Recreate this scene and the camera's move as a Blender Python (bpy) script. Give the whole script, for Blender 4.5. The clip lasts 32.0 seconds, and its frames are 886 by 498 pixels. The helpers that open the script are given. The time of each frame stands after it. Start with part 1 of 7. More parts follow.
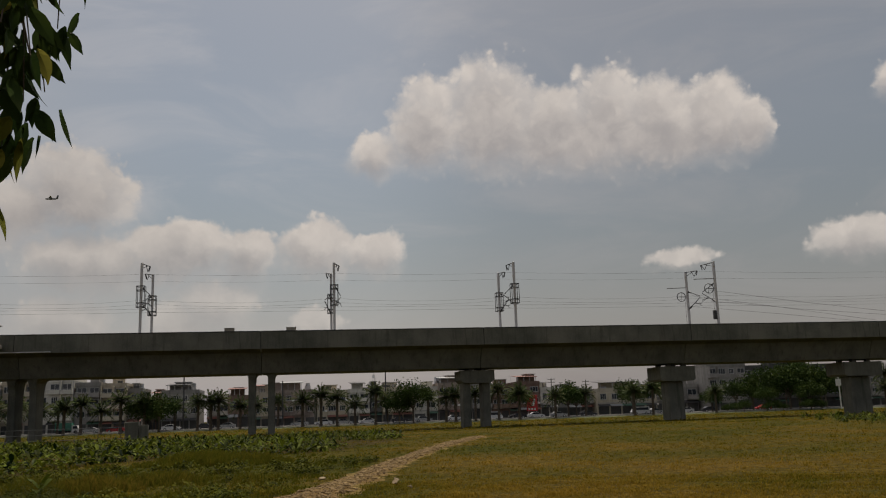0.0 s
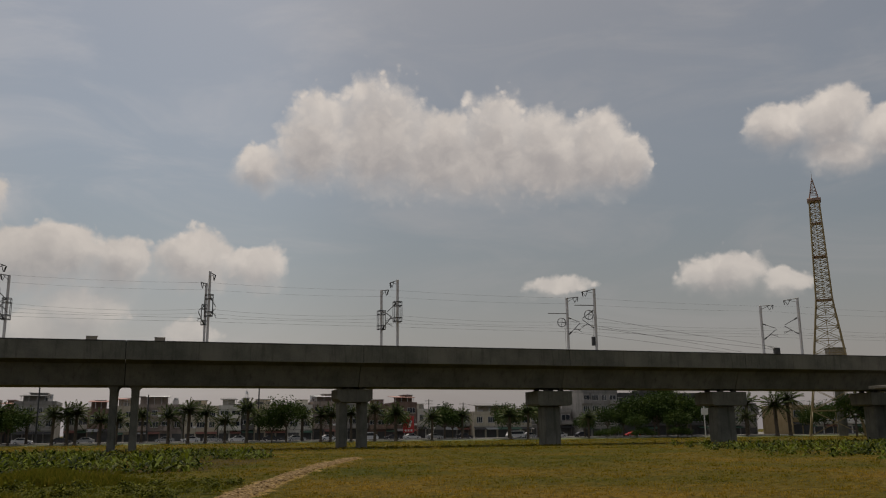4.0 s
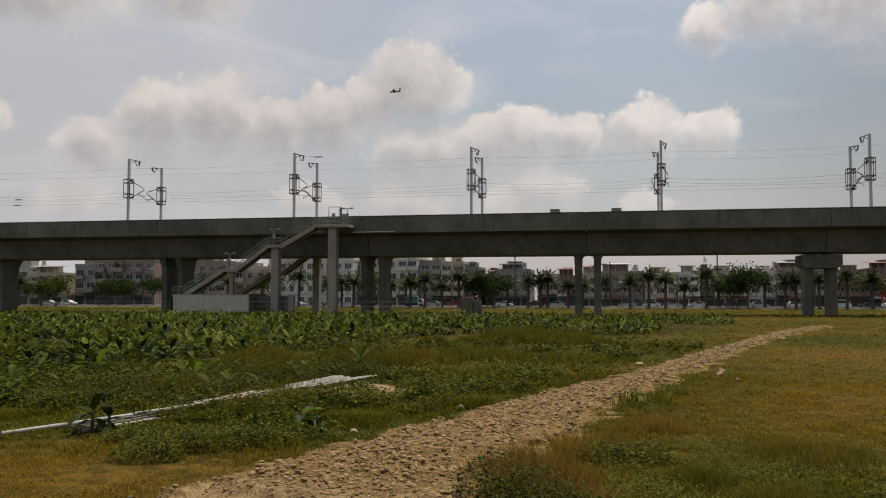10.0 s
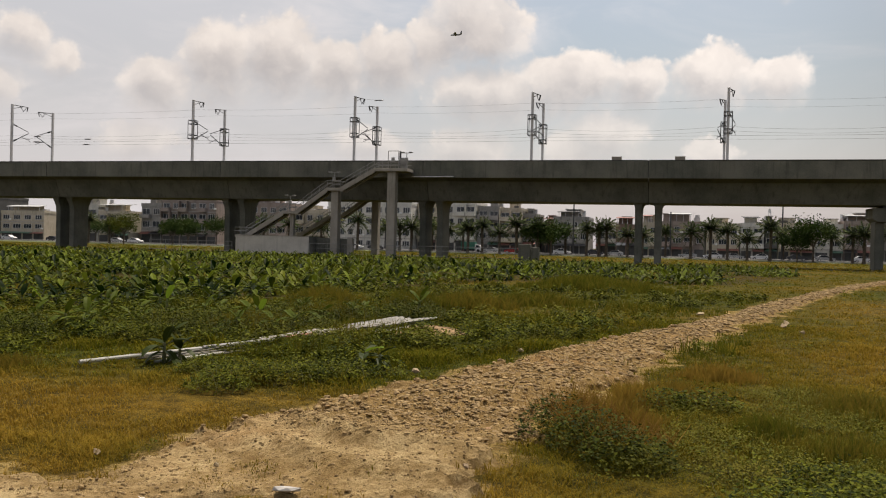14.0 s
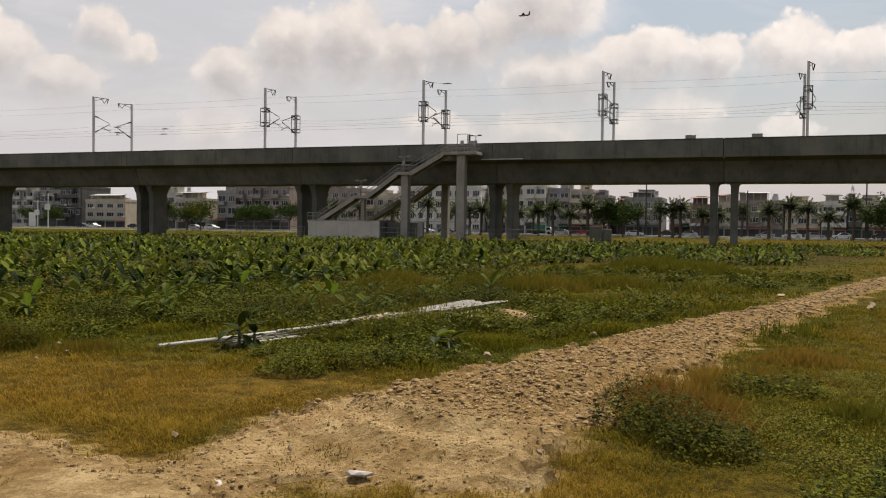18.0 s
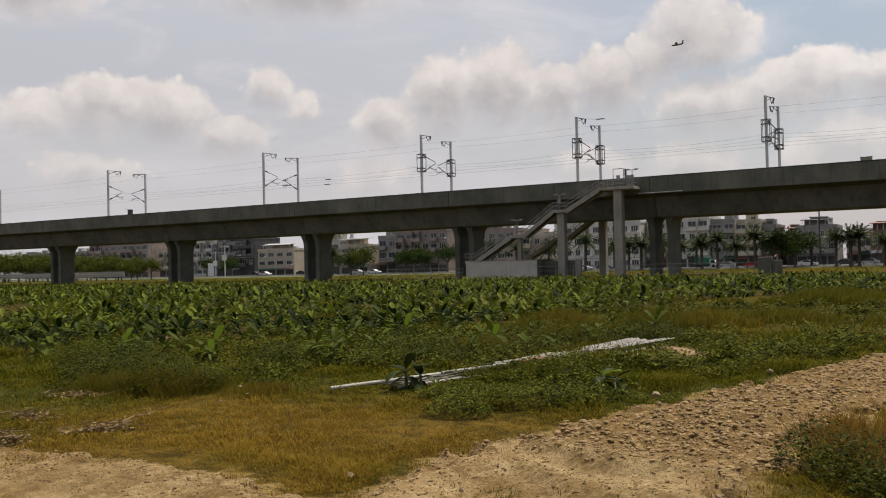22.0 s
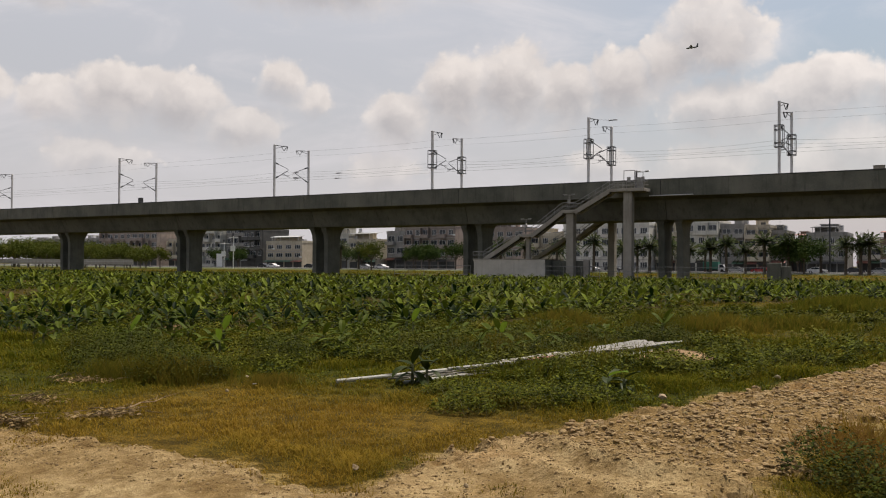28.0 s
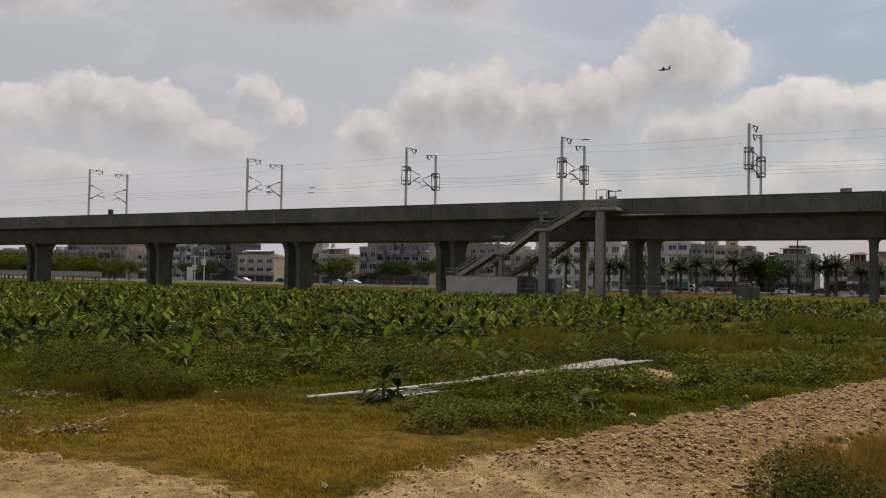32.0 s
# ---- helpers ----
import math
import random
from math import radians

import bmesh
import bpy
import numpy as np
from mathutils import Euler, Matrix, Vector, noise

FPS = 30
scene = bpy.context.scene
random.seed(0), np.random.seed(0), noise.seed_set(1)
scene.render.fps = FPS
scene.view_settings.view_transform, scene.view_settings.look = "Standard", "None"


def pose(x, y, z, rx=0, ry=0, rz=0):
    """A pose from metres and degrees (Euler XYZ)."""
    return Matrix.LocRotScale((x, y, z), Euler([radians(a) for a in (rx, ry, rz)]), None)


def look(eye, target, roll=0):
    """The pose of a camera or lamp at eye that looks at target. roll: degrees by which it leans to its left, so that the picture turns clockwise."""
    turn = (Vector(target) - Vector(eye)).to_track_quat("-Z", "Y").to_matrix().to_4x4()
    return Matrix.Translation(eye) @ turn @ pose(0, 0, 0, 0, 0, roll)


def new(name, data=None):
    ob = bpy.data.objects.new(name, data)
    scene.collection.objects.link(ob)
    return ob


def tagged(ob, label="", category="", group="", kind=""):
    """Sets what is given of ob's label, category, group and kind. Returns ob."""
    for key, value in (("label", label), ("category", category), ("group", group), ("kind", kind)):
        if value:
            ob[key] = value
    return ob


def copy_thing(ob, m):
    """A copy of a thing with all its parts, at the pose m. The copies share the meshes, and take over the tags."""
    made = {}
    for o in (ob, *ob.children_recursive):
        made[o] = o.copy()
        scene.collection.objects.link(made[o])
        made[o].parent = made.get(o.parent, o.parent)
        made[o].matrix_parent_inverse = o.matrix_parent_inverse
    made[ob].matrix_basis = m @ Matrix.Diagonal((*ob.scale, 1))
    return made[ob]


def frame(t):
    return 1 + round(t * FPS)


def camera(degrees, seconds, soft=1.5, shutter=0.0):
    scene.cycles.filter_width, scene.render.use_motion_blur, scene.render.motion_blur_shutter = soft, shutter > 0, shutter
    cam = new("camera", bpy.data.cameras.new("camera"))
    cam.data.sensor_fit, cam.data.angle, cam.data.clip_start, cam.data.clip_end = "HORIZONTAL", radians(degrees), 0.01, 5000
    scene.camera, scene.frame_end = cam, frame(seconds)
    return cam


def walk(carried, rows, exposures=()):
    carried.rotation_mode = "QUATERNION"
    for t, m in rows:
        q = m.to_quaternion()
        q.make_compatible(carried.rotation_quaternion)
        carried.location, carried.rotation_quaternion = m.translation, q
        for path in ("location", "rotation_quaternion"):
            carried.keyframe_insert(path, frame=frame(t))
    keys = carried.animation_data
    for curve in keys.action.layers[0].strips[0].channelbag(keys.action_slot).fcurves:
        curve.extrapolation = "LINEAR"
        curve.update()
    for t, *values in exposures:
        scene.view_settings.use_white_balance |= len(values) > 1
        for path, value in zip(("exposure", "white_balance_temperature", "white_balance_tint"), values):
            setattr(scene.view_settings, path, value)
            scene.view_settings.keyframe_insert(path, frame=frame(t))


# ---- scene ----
cam = camera(54.34, 32.0, soft=1.1)
PATH = [
    (0.0, pose(0.189, -1.611, 1.721, 100.816, 1.876, -9.718)),
    (0.5, pose(0.288, -1.433, 1.715, 100.571, 2.061, -9.772)),
    (1.0, pose(0.344, -1.126, 1.698, 99.473, 0.973, -5.214)),
    (1.5, pose(0.410, -0.669, 1.682, 99.067, 2.666, -9.849)),
    (2.0, pose(0.452, -0.206, 1.683, 98.307, 2.473, -7.902)),
    (2.5, pose(0.515, 0.212, 1.706, 99.802, 0.695, -17.812)),
    (3.0, pose(0.588, 0.501, 1.720, 100.220, 1.336, -17.794)),
    (3.5, pose(0.614, 0.667, 1.717, 101.062, 1.416, -21.155)),
    (4.0, pose(0.564, 0.780, 1.713, 101.975, 0.588, -17.836)),
    (4.5, pose(0.551, 0.766, 1.713, 100.574, 0.409, -7.355)),
    (6.5, pose(0.594, 0.315, 1.739, 97.288, -0.708, -0.725)),
    (7.0, pose(0.596, 0.310, 1.737, 96.535, -0.615, 3.445)),
    (7.5, pose(0.594, 0.313, 1.736, 94.287, 0.427, 3.222)),
    (8.0, pose(0.591, 0.315, 1.734, 92.827, 0.033, -0.214)),
    (8.5, pose(0.590, 0.307, 1.733, 92.914, 0.496, 4.609)),
    (9.0, pose(0.591, 0.287, 1.732, 93.378, 0.319, 7.990)),
    (9.5, pose(0.589, 0.264, 1.729, 93.646, 0.062, 11.147)),
    (10.0, pose(0.580, 0.247, 1.725, 93.350, -0.114, 11.674)),
    (10.5, pose(0.566, 0.233, 1.719, 92.289, -0.401, 11.298)),
    (11.0, pose(0.553, 0.217, 1.714, 92.007, -1.324, 12.662)),
    (11.5, pose(0.548, 0.205, 1.708, 92.243, -0.974, 12.514)),
    (12.0, pose(0.548, 0.205, 1.703, 90.830, -1.214, 10.604)),
    (12.5, pose(0.542, 0.215, 1.697, 89.721, -0.993, 13.266)),
    (13.0, pose(0.525, 0.226, 1.692, 89.493, 0.106, 12.827)),
    (13.5, pose(0.507, 0.232, 1.689, 89.614, -0.744, 13.453)),
    (14.0, pose(0.496, 0.235, 1.687, 89.705, -1.416, 15.454)),
    (14.5, pose(0.490, 0.239, 1.687, 89.585, -0.835, 14.862)),
    (16.5, pose(0.465, 0.325, 1.674, 87.316, -1.274, 14.537)),
    (17.0, pose(0.467, 0.330, 1.676, 87.193, -0.944, 15.529)),
    (17.5, pose(0.467, 0.332, 1.679, 87.087, -0.678, 16.180)),
    (18.0, pose(0.464, 0.330, 1.683, 88.502, -0.718, 20.098)),
    (18.5, pose(0.460, 0.326, 1.689, 90.335, 0.119, 24.333)),
    (19.0, pose(0.455, 0.326, 1.693, 90.889, 0.706, 24.814)),
    (19.5, pose(0.451, 0.326, 1.696, 91.645, 0.317, 24.015)),
    (20.0, pose(0.449, 0.323, 1.698, 91.583, 0.537, 24.387)),
    (20.5, pose(0.447, 0.313, 1.698, 91.897, 0.417, 24.551)),
    (21.0, pose(0.445, 0.301, 1.697, 91.851, 0.188, 24.508)),
    (21.5, pose(0.441, 0.290, 1.696, 91.105, 1.373, 28.588)),
    (22.0, pose(0.437, 0.284, 1.694, 91.167, 1.272, 30.492)),
    (22.5, pose(0.432, 0.281, 1.694, 91.098, 1.026, 30.221)),
    (23.0, pose(0.429, 0.279, 1.693, 91.703, 0.103, 30.124)),
    (23.5, pose(0.426, 0.278, 1.692, 91.997, -0.310, 30.129)),
    (24.0, pose(0.424, 0.276, 1.692, 92.063, -0.086, 29.879)),
    (24.5, pose(0.422, 0.271, 1.691, 91.796, -0.071, 29.869)),
    (25.0, pose(0.420, 0.266, 1.690, 91.844, -0.263, 29.991)),
    (25.5, pose(0.420, 0.261, 1.690, 92.034, -0.434, 30.220)),
    (27.5, pose(0.417, 0.269, 1.684, 91.013, -0.426, 31.008)),
    (28.0, pose(0.415, 0.273, 1.683, 90.964, -0.355, 31.003)),
    (28.5, pose(0.413, 0.277, 1.683, 90.727, -0.079, 30.926)),
    (29.0, pose(0.413, 0.282, 1.683, 90.924, -0.148, 30.700)),
    (29.5, pose(0.414, 0.287, 1.684, 91.733, -0.327, 29.583)),
    (30.0, pose(0.415, 0.291, 1.684, 92.146, -0.477, 26.132)),
    (30.5, pose(0.415, 0.291, 1.685, 91.930, -0.412, 23.755)),
    (31.0, pose(0.414, 0.288, 1.687, 92.317, 0.281, 24.887)),
    (31.5, pose(0.412, 0.282, 1.689, 93.077, -0.680, 28.231)),
    (32.0, pose(0.411, 0.276, 1.690, 92.075, -1.069, 29.179)),
]

# ---- exposure steps and world ----
EXPO = [(0.0, -0.74, 6950, 10), (4.5, -0.74, 6950, 10), (6.5, -0.84, 6900, 10), (7.0, -0.78, 6850, 10), (8.0, -0.22, 6700, 10), (9.0, -0.16, 6700, 10), (10.0, -0.3, 6700, 10), (11.0, -0.16, 6750, 10), (12.0, -0.03, 6800, 11), (13.0, 0.0, 6850, 11), (17.0, 0.08, 7150, 12), (18.5, 0.0, 6800, 11), (21.0, -0.05, 6700, 11), (23.0, -0.15, 6650, 11), (25.0, -0.15, 6650, 11), (28.0, -0.08, 6700, 11), (30.0, -0.12, 6650, 11), (31.0, -0.2, 6650, 11), (32.0, -0.3, 6650, 11)]
walk(cam, PATH, EXPO)

SUN_AZ, SUN_EL = 20.0, 66.0   # degrees right of +y, and above the horizon


def sun_way():
    a, e = radians(SUN_AZ), radians(SUN_EL)
    return Vector((math.sin(a) * math.cos(e), math.cos(a) * math.cos(e), math.sin(e)))


lamp = bpy.data.lights.new("sun", "SUN")
lamp.energy, lamp.angle, lamp.color = 4.9, radians(0.8), (1.0, 0.94, 0.85)
sun = new("sun", lamp)
sun.matrix_world = look(sun_way() * 300, (0, 0, 0))


class Nodes:
    """Short hand for node trees."""
    def __init__(self, tree):
        self.t = tree

    def add(self, kind, **values):
        n = self.t.nodes.new(kind)
        for k, v in values.items():
            setattr(n, k, v)
        return n

    def plug(self, value, socket):
        if isinstance(value, bpy.types.NodeSocket):
            self.t.links.new(value, socket)
        elif value is not None:
            socket.default_value = value

    def math(self, op, a, b=None, c=None, clamp=False):
        n = self.add("ShaderNodeMath", operation=op, use_clamp=clamp)
        for v, s in zip((a, b, c), n.inputs):
            self.plug(v, s)
        return n.outputs[0]

    def vec(self, op, a, b=None):
        n = self.add("ShaderNodeVectorMath", operation=op)
        self.plug(a, n.inputs[0])
        self.plug(b, n.inputs[1])
        return n.outputs["Value"] if op in ("LENGTH", "DOT_PRODUCT", "DISTANCE") else n.outputs[0]

    def mix(self, f, a, b, mode="MIX"):
        n = self.add("ShaderNodeMix", data_type="RGBA", blend_type=mode)
        self.plug(f, n.inputs[0])
        self.plug(a, n.inputs[6])
        self.plug(b, n.inputs[7])
        return n.outputs[2]

    def noise(self, vec, scale, detail=3.0, rough=0.55, distort=0.0):
        n = self.add("ShaderNodeTexNoise")
        self.plug(vec, n.inputs["Vector"])
        n.inputs["Scale"].default_value, n.inputs["Detail"].default_value = scale, detail
        n.inputs["Roughness"].default_value, n.inputs["Distortion"].default_value = rough, distort
        return n.outputs[0]

    def range(self, v, a, b, c=0.0, d=1.0, smooth=True):
        n = self.add("ShaderNodeMapRange", interpolation_type="SMOOTHSTEP" if smooth else "LINEAR")
        self.plug(v, n.inputs[0])
        for i, x in enumerate((a, b, c, d)):
            self.plug(x, n.inputs[1 + i])
        return n.outputs[0]

    def xyz(self, x, y, z):
        n = self.add("ShaderNodeCombineXYZ")
        for v, s in zip((x, y, z), n.inputs):
            self.plug(v, s)
        return n.outputs[0]


# cumulus clouds: azimuth, elevation, half width, rise, depth of the base, thinness; in degrees
CLOUDS = []


def cloud(*blobs):
    CLOUDS.extend(blobs)


# the large cloud, with its three domes
cloud((5.6, 17.3, 2.5, 1.5, 1.6), (9.3, 18.3, 3.2, 4.8, 2.6), (13.8, 18.3, 4.7, 5.9, 2.9), (21.8, 18.0, 3.6, 5.0, 2.8), (25.0, 18.0, 3.2, 3.9, 2.9), (28.5, 17.6, 3.3, 3.7, 2.5), (30.8, 17.2, 1.9, 2.6, 1.9), (18.5, 17.6, 7.0, 3.4, 2.4), (18.0, 19.0, 3.2, 2.8, 2.4), (25.5, 17.0, 6.0, 2.6, 2.0))
cloud((40.4, 18.6, 2.6, 1.7, 1.6), (43.6, 18.4, 2.7, 2.4, 2.6), (46.8, 17.2, 3.0, 1.9, 1.8), (43.8, 16.6, 2.4, 1.0, 1.6))
cloud((-6.3, 11.2, 3.4, 1.7, 2.2), (-2.9, 11.0, 2.4, 1.6, 2.2), (1.6, 11.0, 3.2, 2.2, 2.2), (5.4, 10.9, 3.0, 1.5, 1.7))
cloud((25.8, 9.5, 4.2, 1.3, 1.2, 0.32), (36.3, 9.6, 3.4, 1.8, 1.4), (39.8, 8.9, 1.9, 1.1, 1.1, 0.1), (-4.8, 7.6, 3.6, 1.7, 2.2, 0.1), (1.6, 6.4, 3.0, 1.3, 1.6, 0.2))
# the bank of cumulus over the stairs
cloud((-13.7, 13.6, 4.4, 4.1, 2.0), (-16.6, 13.0, 2.4, 2.1, 2.4), (-19.4, 12.0, 2.8, 2.4, 2.6), (-22.8, 11.4, 2.9, 2.2, 2.6), (-26.4, 11.8, 3.3, 3.2, 3.2), (-30.2, 11.4, 3.2, 2.7, 3.2), (-34.0, 9.7, 2.6, 1.9, 2.4), (-8.2, 10.8, 3.4, 1.7, 2.6), (-12.4, 10.2, 5.0, 1.5, 2.6))
cloud((-51.5, 10.6, 4.0, 2.0, 2.4), (-47.7, 10.2, 3.2, 2.1, 2.4), (-44.2, 8.9, 3.0, 1.4, 1.8), (-55.6, 10.0, 2.6, 1.3, 1.8), (-41.5, 11.9, 2.4, 1.9, 1.6, 0.15), (-39.4, 10.8, 2.2, 1.5, 1.3, 0.2), (-59.5, 10.4, 2.6, 1.3, 1.6, 0.1))
cloud((-35.0, 6.2, 3.6, 1.4, 1.8, 0.1), (-14.0, 6.5, 3.8, 1.7, 2.0, 0.1), (-7.4, 6.4, 2.8, 1.7, 2.0, 0.15), (-20.5, 6.8, 3.4, 1.3, 1.8, 0.15), (-53.0, 6.6, 5.5, 1.4, 1.8, 0.2))
# the broad grey sheet higher up
cloud((-39.0, 18.2, 9.0, 4.0, 2.4, 0.05), (-28.5, 19.2, 5.0, 3.6, 2.2, 0.1), (-56.5, 17.0, 6.5, 3.2, 1.8, 0.1), (-47.5, 18.6, 5.0, 3.0, 2.0, 0.2))


def make_world():
    world = bpy.data.worlds.new("sky")
    scene.world = world
    world.use_nodes = True
    t = world.node_tree
    t.nodes.clear()
    N = Nodes(t)
    sky = N.add("ShaderNodeTexSky", sky_type="NISHITA", sun_disc=False)
    sky.sun_elevation, sky.sun_rotation = radians(SUN_EL), radians(SUN_AZ)
    sky.air_density, sky.dust_density, sky.ozone_density = 1.0, 3.0, 1.0
    way = N.add("ShaderNodeTexCoord").outputs["Generated"]
    sep = N.add("ShaderNodeSeparateXYZ")
    N.plug(way, sep.inputs[0])
    az = N.math("MULTIPLY", N.math("ARCTAN2", sep.outputs[0], sep.outputs[1]), 57.2958)
    el = N.math("MULTIPLY", N.math("ARCSINE", sep.outputs[2]), 57.2958)
    flat = N.xyz(az, el, 0.0)
    # billows push the outline about
    w1 = N.add("ShaderNodeTexNoise")
    N.plug(flat, w1.inputs["Vector"])
    w1.inputs["Scale"].default_value, w1.inputs["Detail"].default_value, w1.inputs["Roughness"].default_value = 0.42, 4.0, 0.55
    push = N.vec("MULTIPLY", N.vec("SUBTRACT", w1.outputs["Color"], (0.5, 0.5, 0.5)), (2.0, 1.7, 0.0))
    bent = N.vec("ADD", flat, push)

    def field(place):
        """Below 1 inside the clouds; domes are steep above, their bases fade."""
        out = None
        for a, e, w, up, down, *thin in CLOUDS:
            q = N.vec("SUBTRACT", place, (a, e, 0.0))
            d = N.vec("LENGTH", N.vec("MAXIMUM", N.vec("MULTIPLY", q, (1 / w, 1 / up, 0.0)), N.vec("MULTIPLY", q, (-1 / w, -1 / down, 0.0))))
            if thin:
                d = N.math("ADD", d, thin[0])
            out = d if out is None else N.math("SMOOTH_MIN", out, d, 0.16)
        return out

    def lobes(scale, smooth):
        cells = N.add("ShaderNodeTexVoronoi", feature="SMOOTH_F1")
        N.plug(N.vec("ADD", flat, N.vec("MULTIPLY", push, (0.6, 0.6, 0.0))), cells.inputs["Vector"])
        cells.inputs["Scale"].default_value, cells.inputs["Smoothness"].default_value, cells.inputs["Detail"].default_value = scale, smooth, 1.0
        return N.range(cells.outputs["Distance"], 0.8, 0.1)

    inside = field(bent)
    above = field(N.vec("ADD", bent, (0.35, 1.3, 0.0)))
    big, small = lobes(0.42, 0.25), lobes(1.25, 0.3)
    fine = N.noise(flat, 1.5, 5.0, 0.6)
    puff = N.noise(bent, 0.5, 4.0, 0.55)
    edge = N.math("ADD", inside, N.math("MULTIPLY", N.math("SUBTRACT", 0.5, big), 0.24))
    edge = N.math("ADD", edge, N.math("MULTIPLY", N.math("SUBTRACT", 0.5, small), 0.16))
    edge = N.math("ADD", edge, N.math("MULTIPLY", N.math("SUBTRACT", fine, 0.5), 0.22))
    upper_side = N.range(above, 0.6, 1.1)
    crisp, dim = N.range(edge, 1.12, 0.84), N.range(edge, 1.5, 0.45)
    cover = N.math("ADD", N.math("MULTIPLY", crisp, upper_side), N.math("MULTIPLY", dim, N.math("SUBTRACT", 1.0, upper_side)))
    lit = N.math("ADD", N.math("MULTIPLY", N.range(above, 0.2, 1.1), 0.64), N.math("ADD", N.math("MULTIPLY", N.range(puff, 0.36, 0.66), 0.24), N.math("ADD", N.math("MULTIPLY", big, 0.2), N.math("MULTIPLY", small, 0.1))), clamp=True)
    # thin high veil and general haze
    stretched = N.vec("MULTIPLY", flat, (0.05, 0.16, 1.0))
    veil = N.range(N.noise(stretched, 1.4, 5.0, 0.6, 0.8), 0.42, 0.8)
    lefter = N.range(az, -4.0, -34.0, 0.0, 0.62)
    veil = N.math("ADD", N.math("MULTIPLY", veil, 0.4), lefter, clamp=True)
    low = N.range(el, 14.0, 0.0, 0.0, 0.6)
    tone = N.mix(1.0, sky.outputs[0], (0.107, 0.103, 0.0935, 1.0), "MULTIPLY")
    tone = N.mix(low, tone, (0.66, 0.628, 0.70, 1.0))
    tone = N.mix(veil, tone, (0.69, 0.68, 0.715, 1.0))
    glow = N.math("SUBTRACT", N.math("ADD", 1.0, N.math("MULTIPLY", N.range(az, -30.0, -8.0, 0.0, 0.13), N.range(az, 16.0, 4.0))), N.range(az, -8.0, 32.0, 0.0, 0.2))
    glow = N.math("MULTIPLY", glow, N.range(el, 8.0, 20.0, 1.0, 1.13))
    tone = N.mix(1.0, tone, N.xyz(glow, glow, glow), "MULTIPLY")
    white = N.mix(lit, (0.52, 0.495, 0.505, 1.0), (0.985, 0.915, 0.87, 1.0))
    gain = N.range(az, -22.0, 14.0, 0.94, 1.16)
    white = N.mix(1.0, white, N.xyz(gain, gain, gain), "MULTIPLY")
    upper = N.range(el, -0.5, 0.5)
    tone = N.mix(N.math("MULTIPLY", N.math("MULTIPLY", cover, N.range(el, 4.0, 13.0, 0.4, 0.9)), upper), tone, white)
    back = N.add("ShaderNodeBackground")
    N.plug(tone, back.inputs[0])
    back.inputs[1].default_value = 1.0
    out = N.add("ShaderNodeOutputWorld")
    N.plug(back.outputs[0], out.inputs[0])


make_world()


# ---- materials ----
def blank(name):
    m = bpy.data.materials.new(name)
    m.use_nodes = True
    N = Nodes(m.node_tree)
    shader = m.node_tree.nodes["Principled BSDF"]
    return m, N, shader


def surface(name, dark, light, scale=2.0, rough=0.8, bump=0.2, fine=18.0, metal=0.0, streak=0.0, spread=0.0, dist=0.01):
    """Two scales of mottling between two colours, with optional vertical run-off streaks and a tint for each object."""
    m, N, shader = blank(name)
    place = N.add("ShaderNodeTexCoord").outputs["Object"]
    a = N.noise(place, scale, 5.0, 0.6)
    b = N.noise(place, fine, 4.0, 0.6)
    both = N.math("ADD", N.math("MULTIPLY", a, 0.65), N.math("MULTIPLY", b, 0.35))
    col = N.mix(N.range(both, 0.34, 0.66), (*dark, 1), (*light, 1))
    if streak:
        run = N.noise(N.vec("MULTIPLY", place, (1.3, 1.3, 0.10)), 1.6, 4.0, 0.65)
        col = N.mix(N.range(run, 0.5, 0.72, 0.0, streak), col, (dark[0] * 0.45, dark[1] * 0.45, dark[2] * 0.42, 1))
    if spread:
        r = N.add("ShaderNodeObjectInfo").outputs["Random"]
        hs = N.add("ShaderNodeHueSaturation")
        N.plug(N.range(r, 0, 1, 1 - spread, 1 + spread, False), hs.inputs["Value"])
        N.plug(N.range(N.math("FRACT", N.math("MULTIPLY", r, 7.3)), 0, 1, 0.5 - spread * 0.07, 0.5 + spread * 0.07, False), hs.inputs["Hue"])
        N.plug(col, hs.inputs["Color"])
        col = hs.outputs[0]
    N.plug(col, shader.inputs["Base Color"])
    N.plug(N.range(b, 0.3, 0.7, max(0.02, rough - 0.08), min(1, rough + 0.08)), shader.inputs["Roughness"])
    shader.inputs["Metallic"].default_value = metal
    if bump:
        bp = N.add("ShaderNodeBump")
        bp.inputs["Strength"].default_value, bp.inputs["Distance"].default_value = bump, dist
        N.plug(both, bp.inputs["Height"])
        N.plug(bp.outputs[0], shader.inputs["Normal"])
    return m


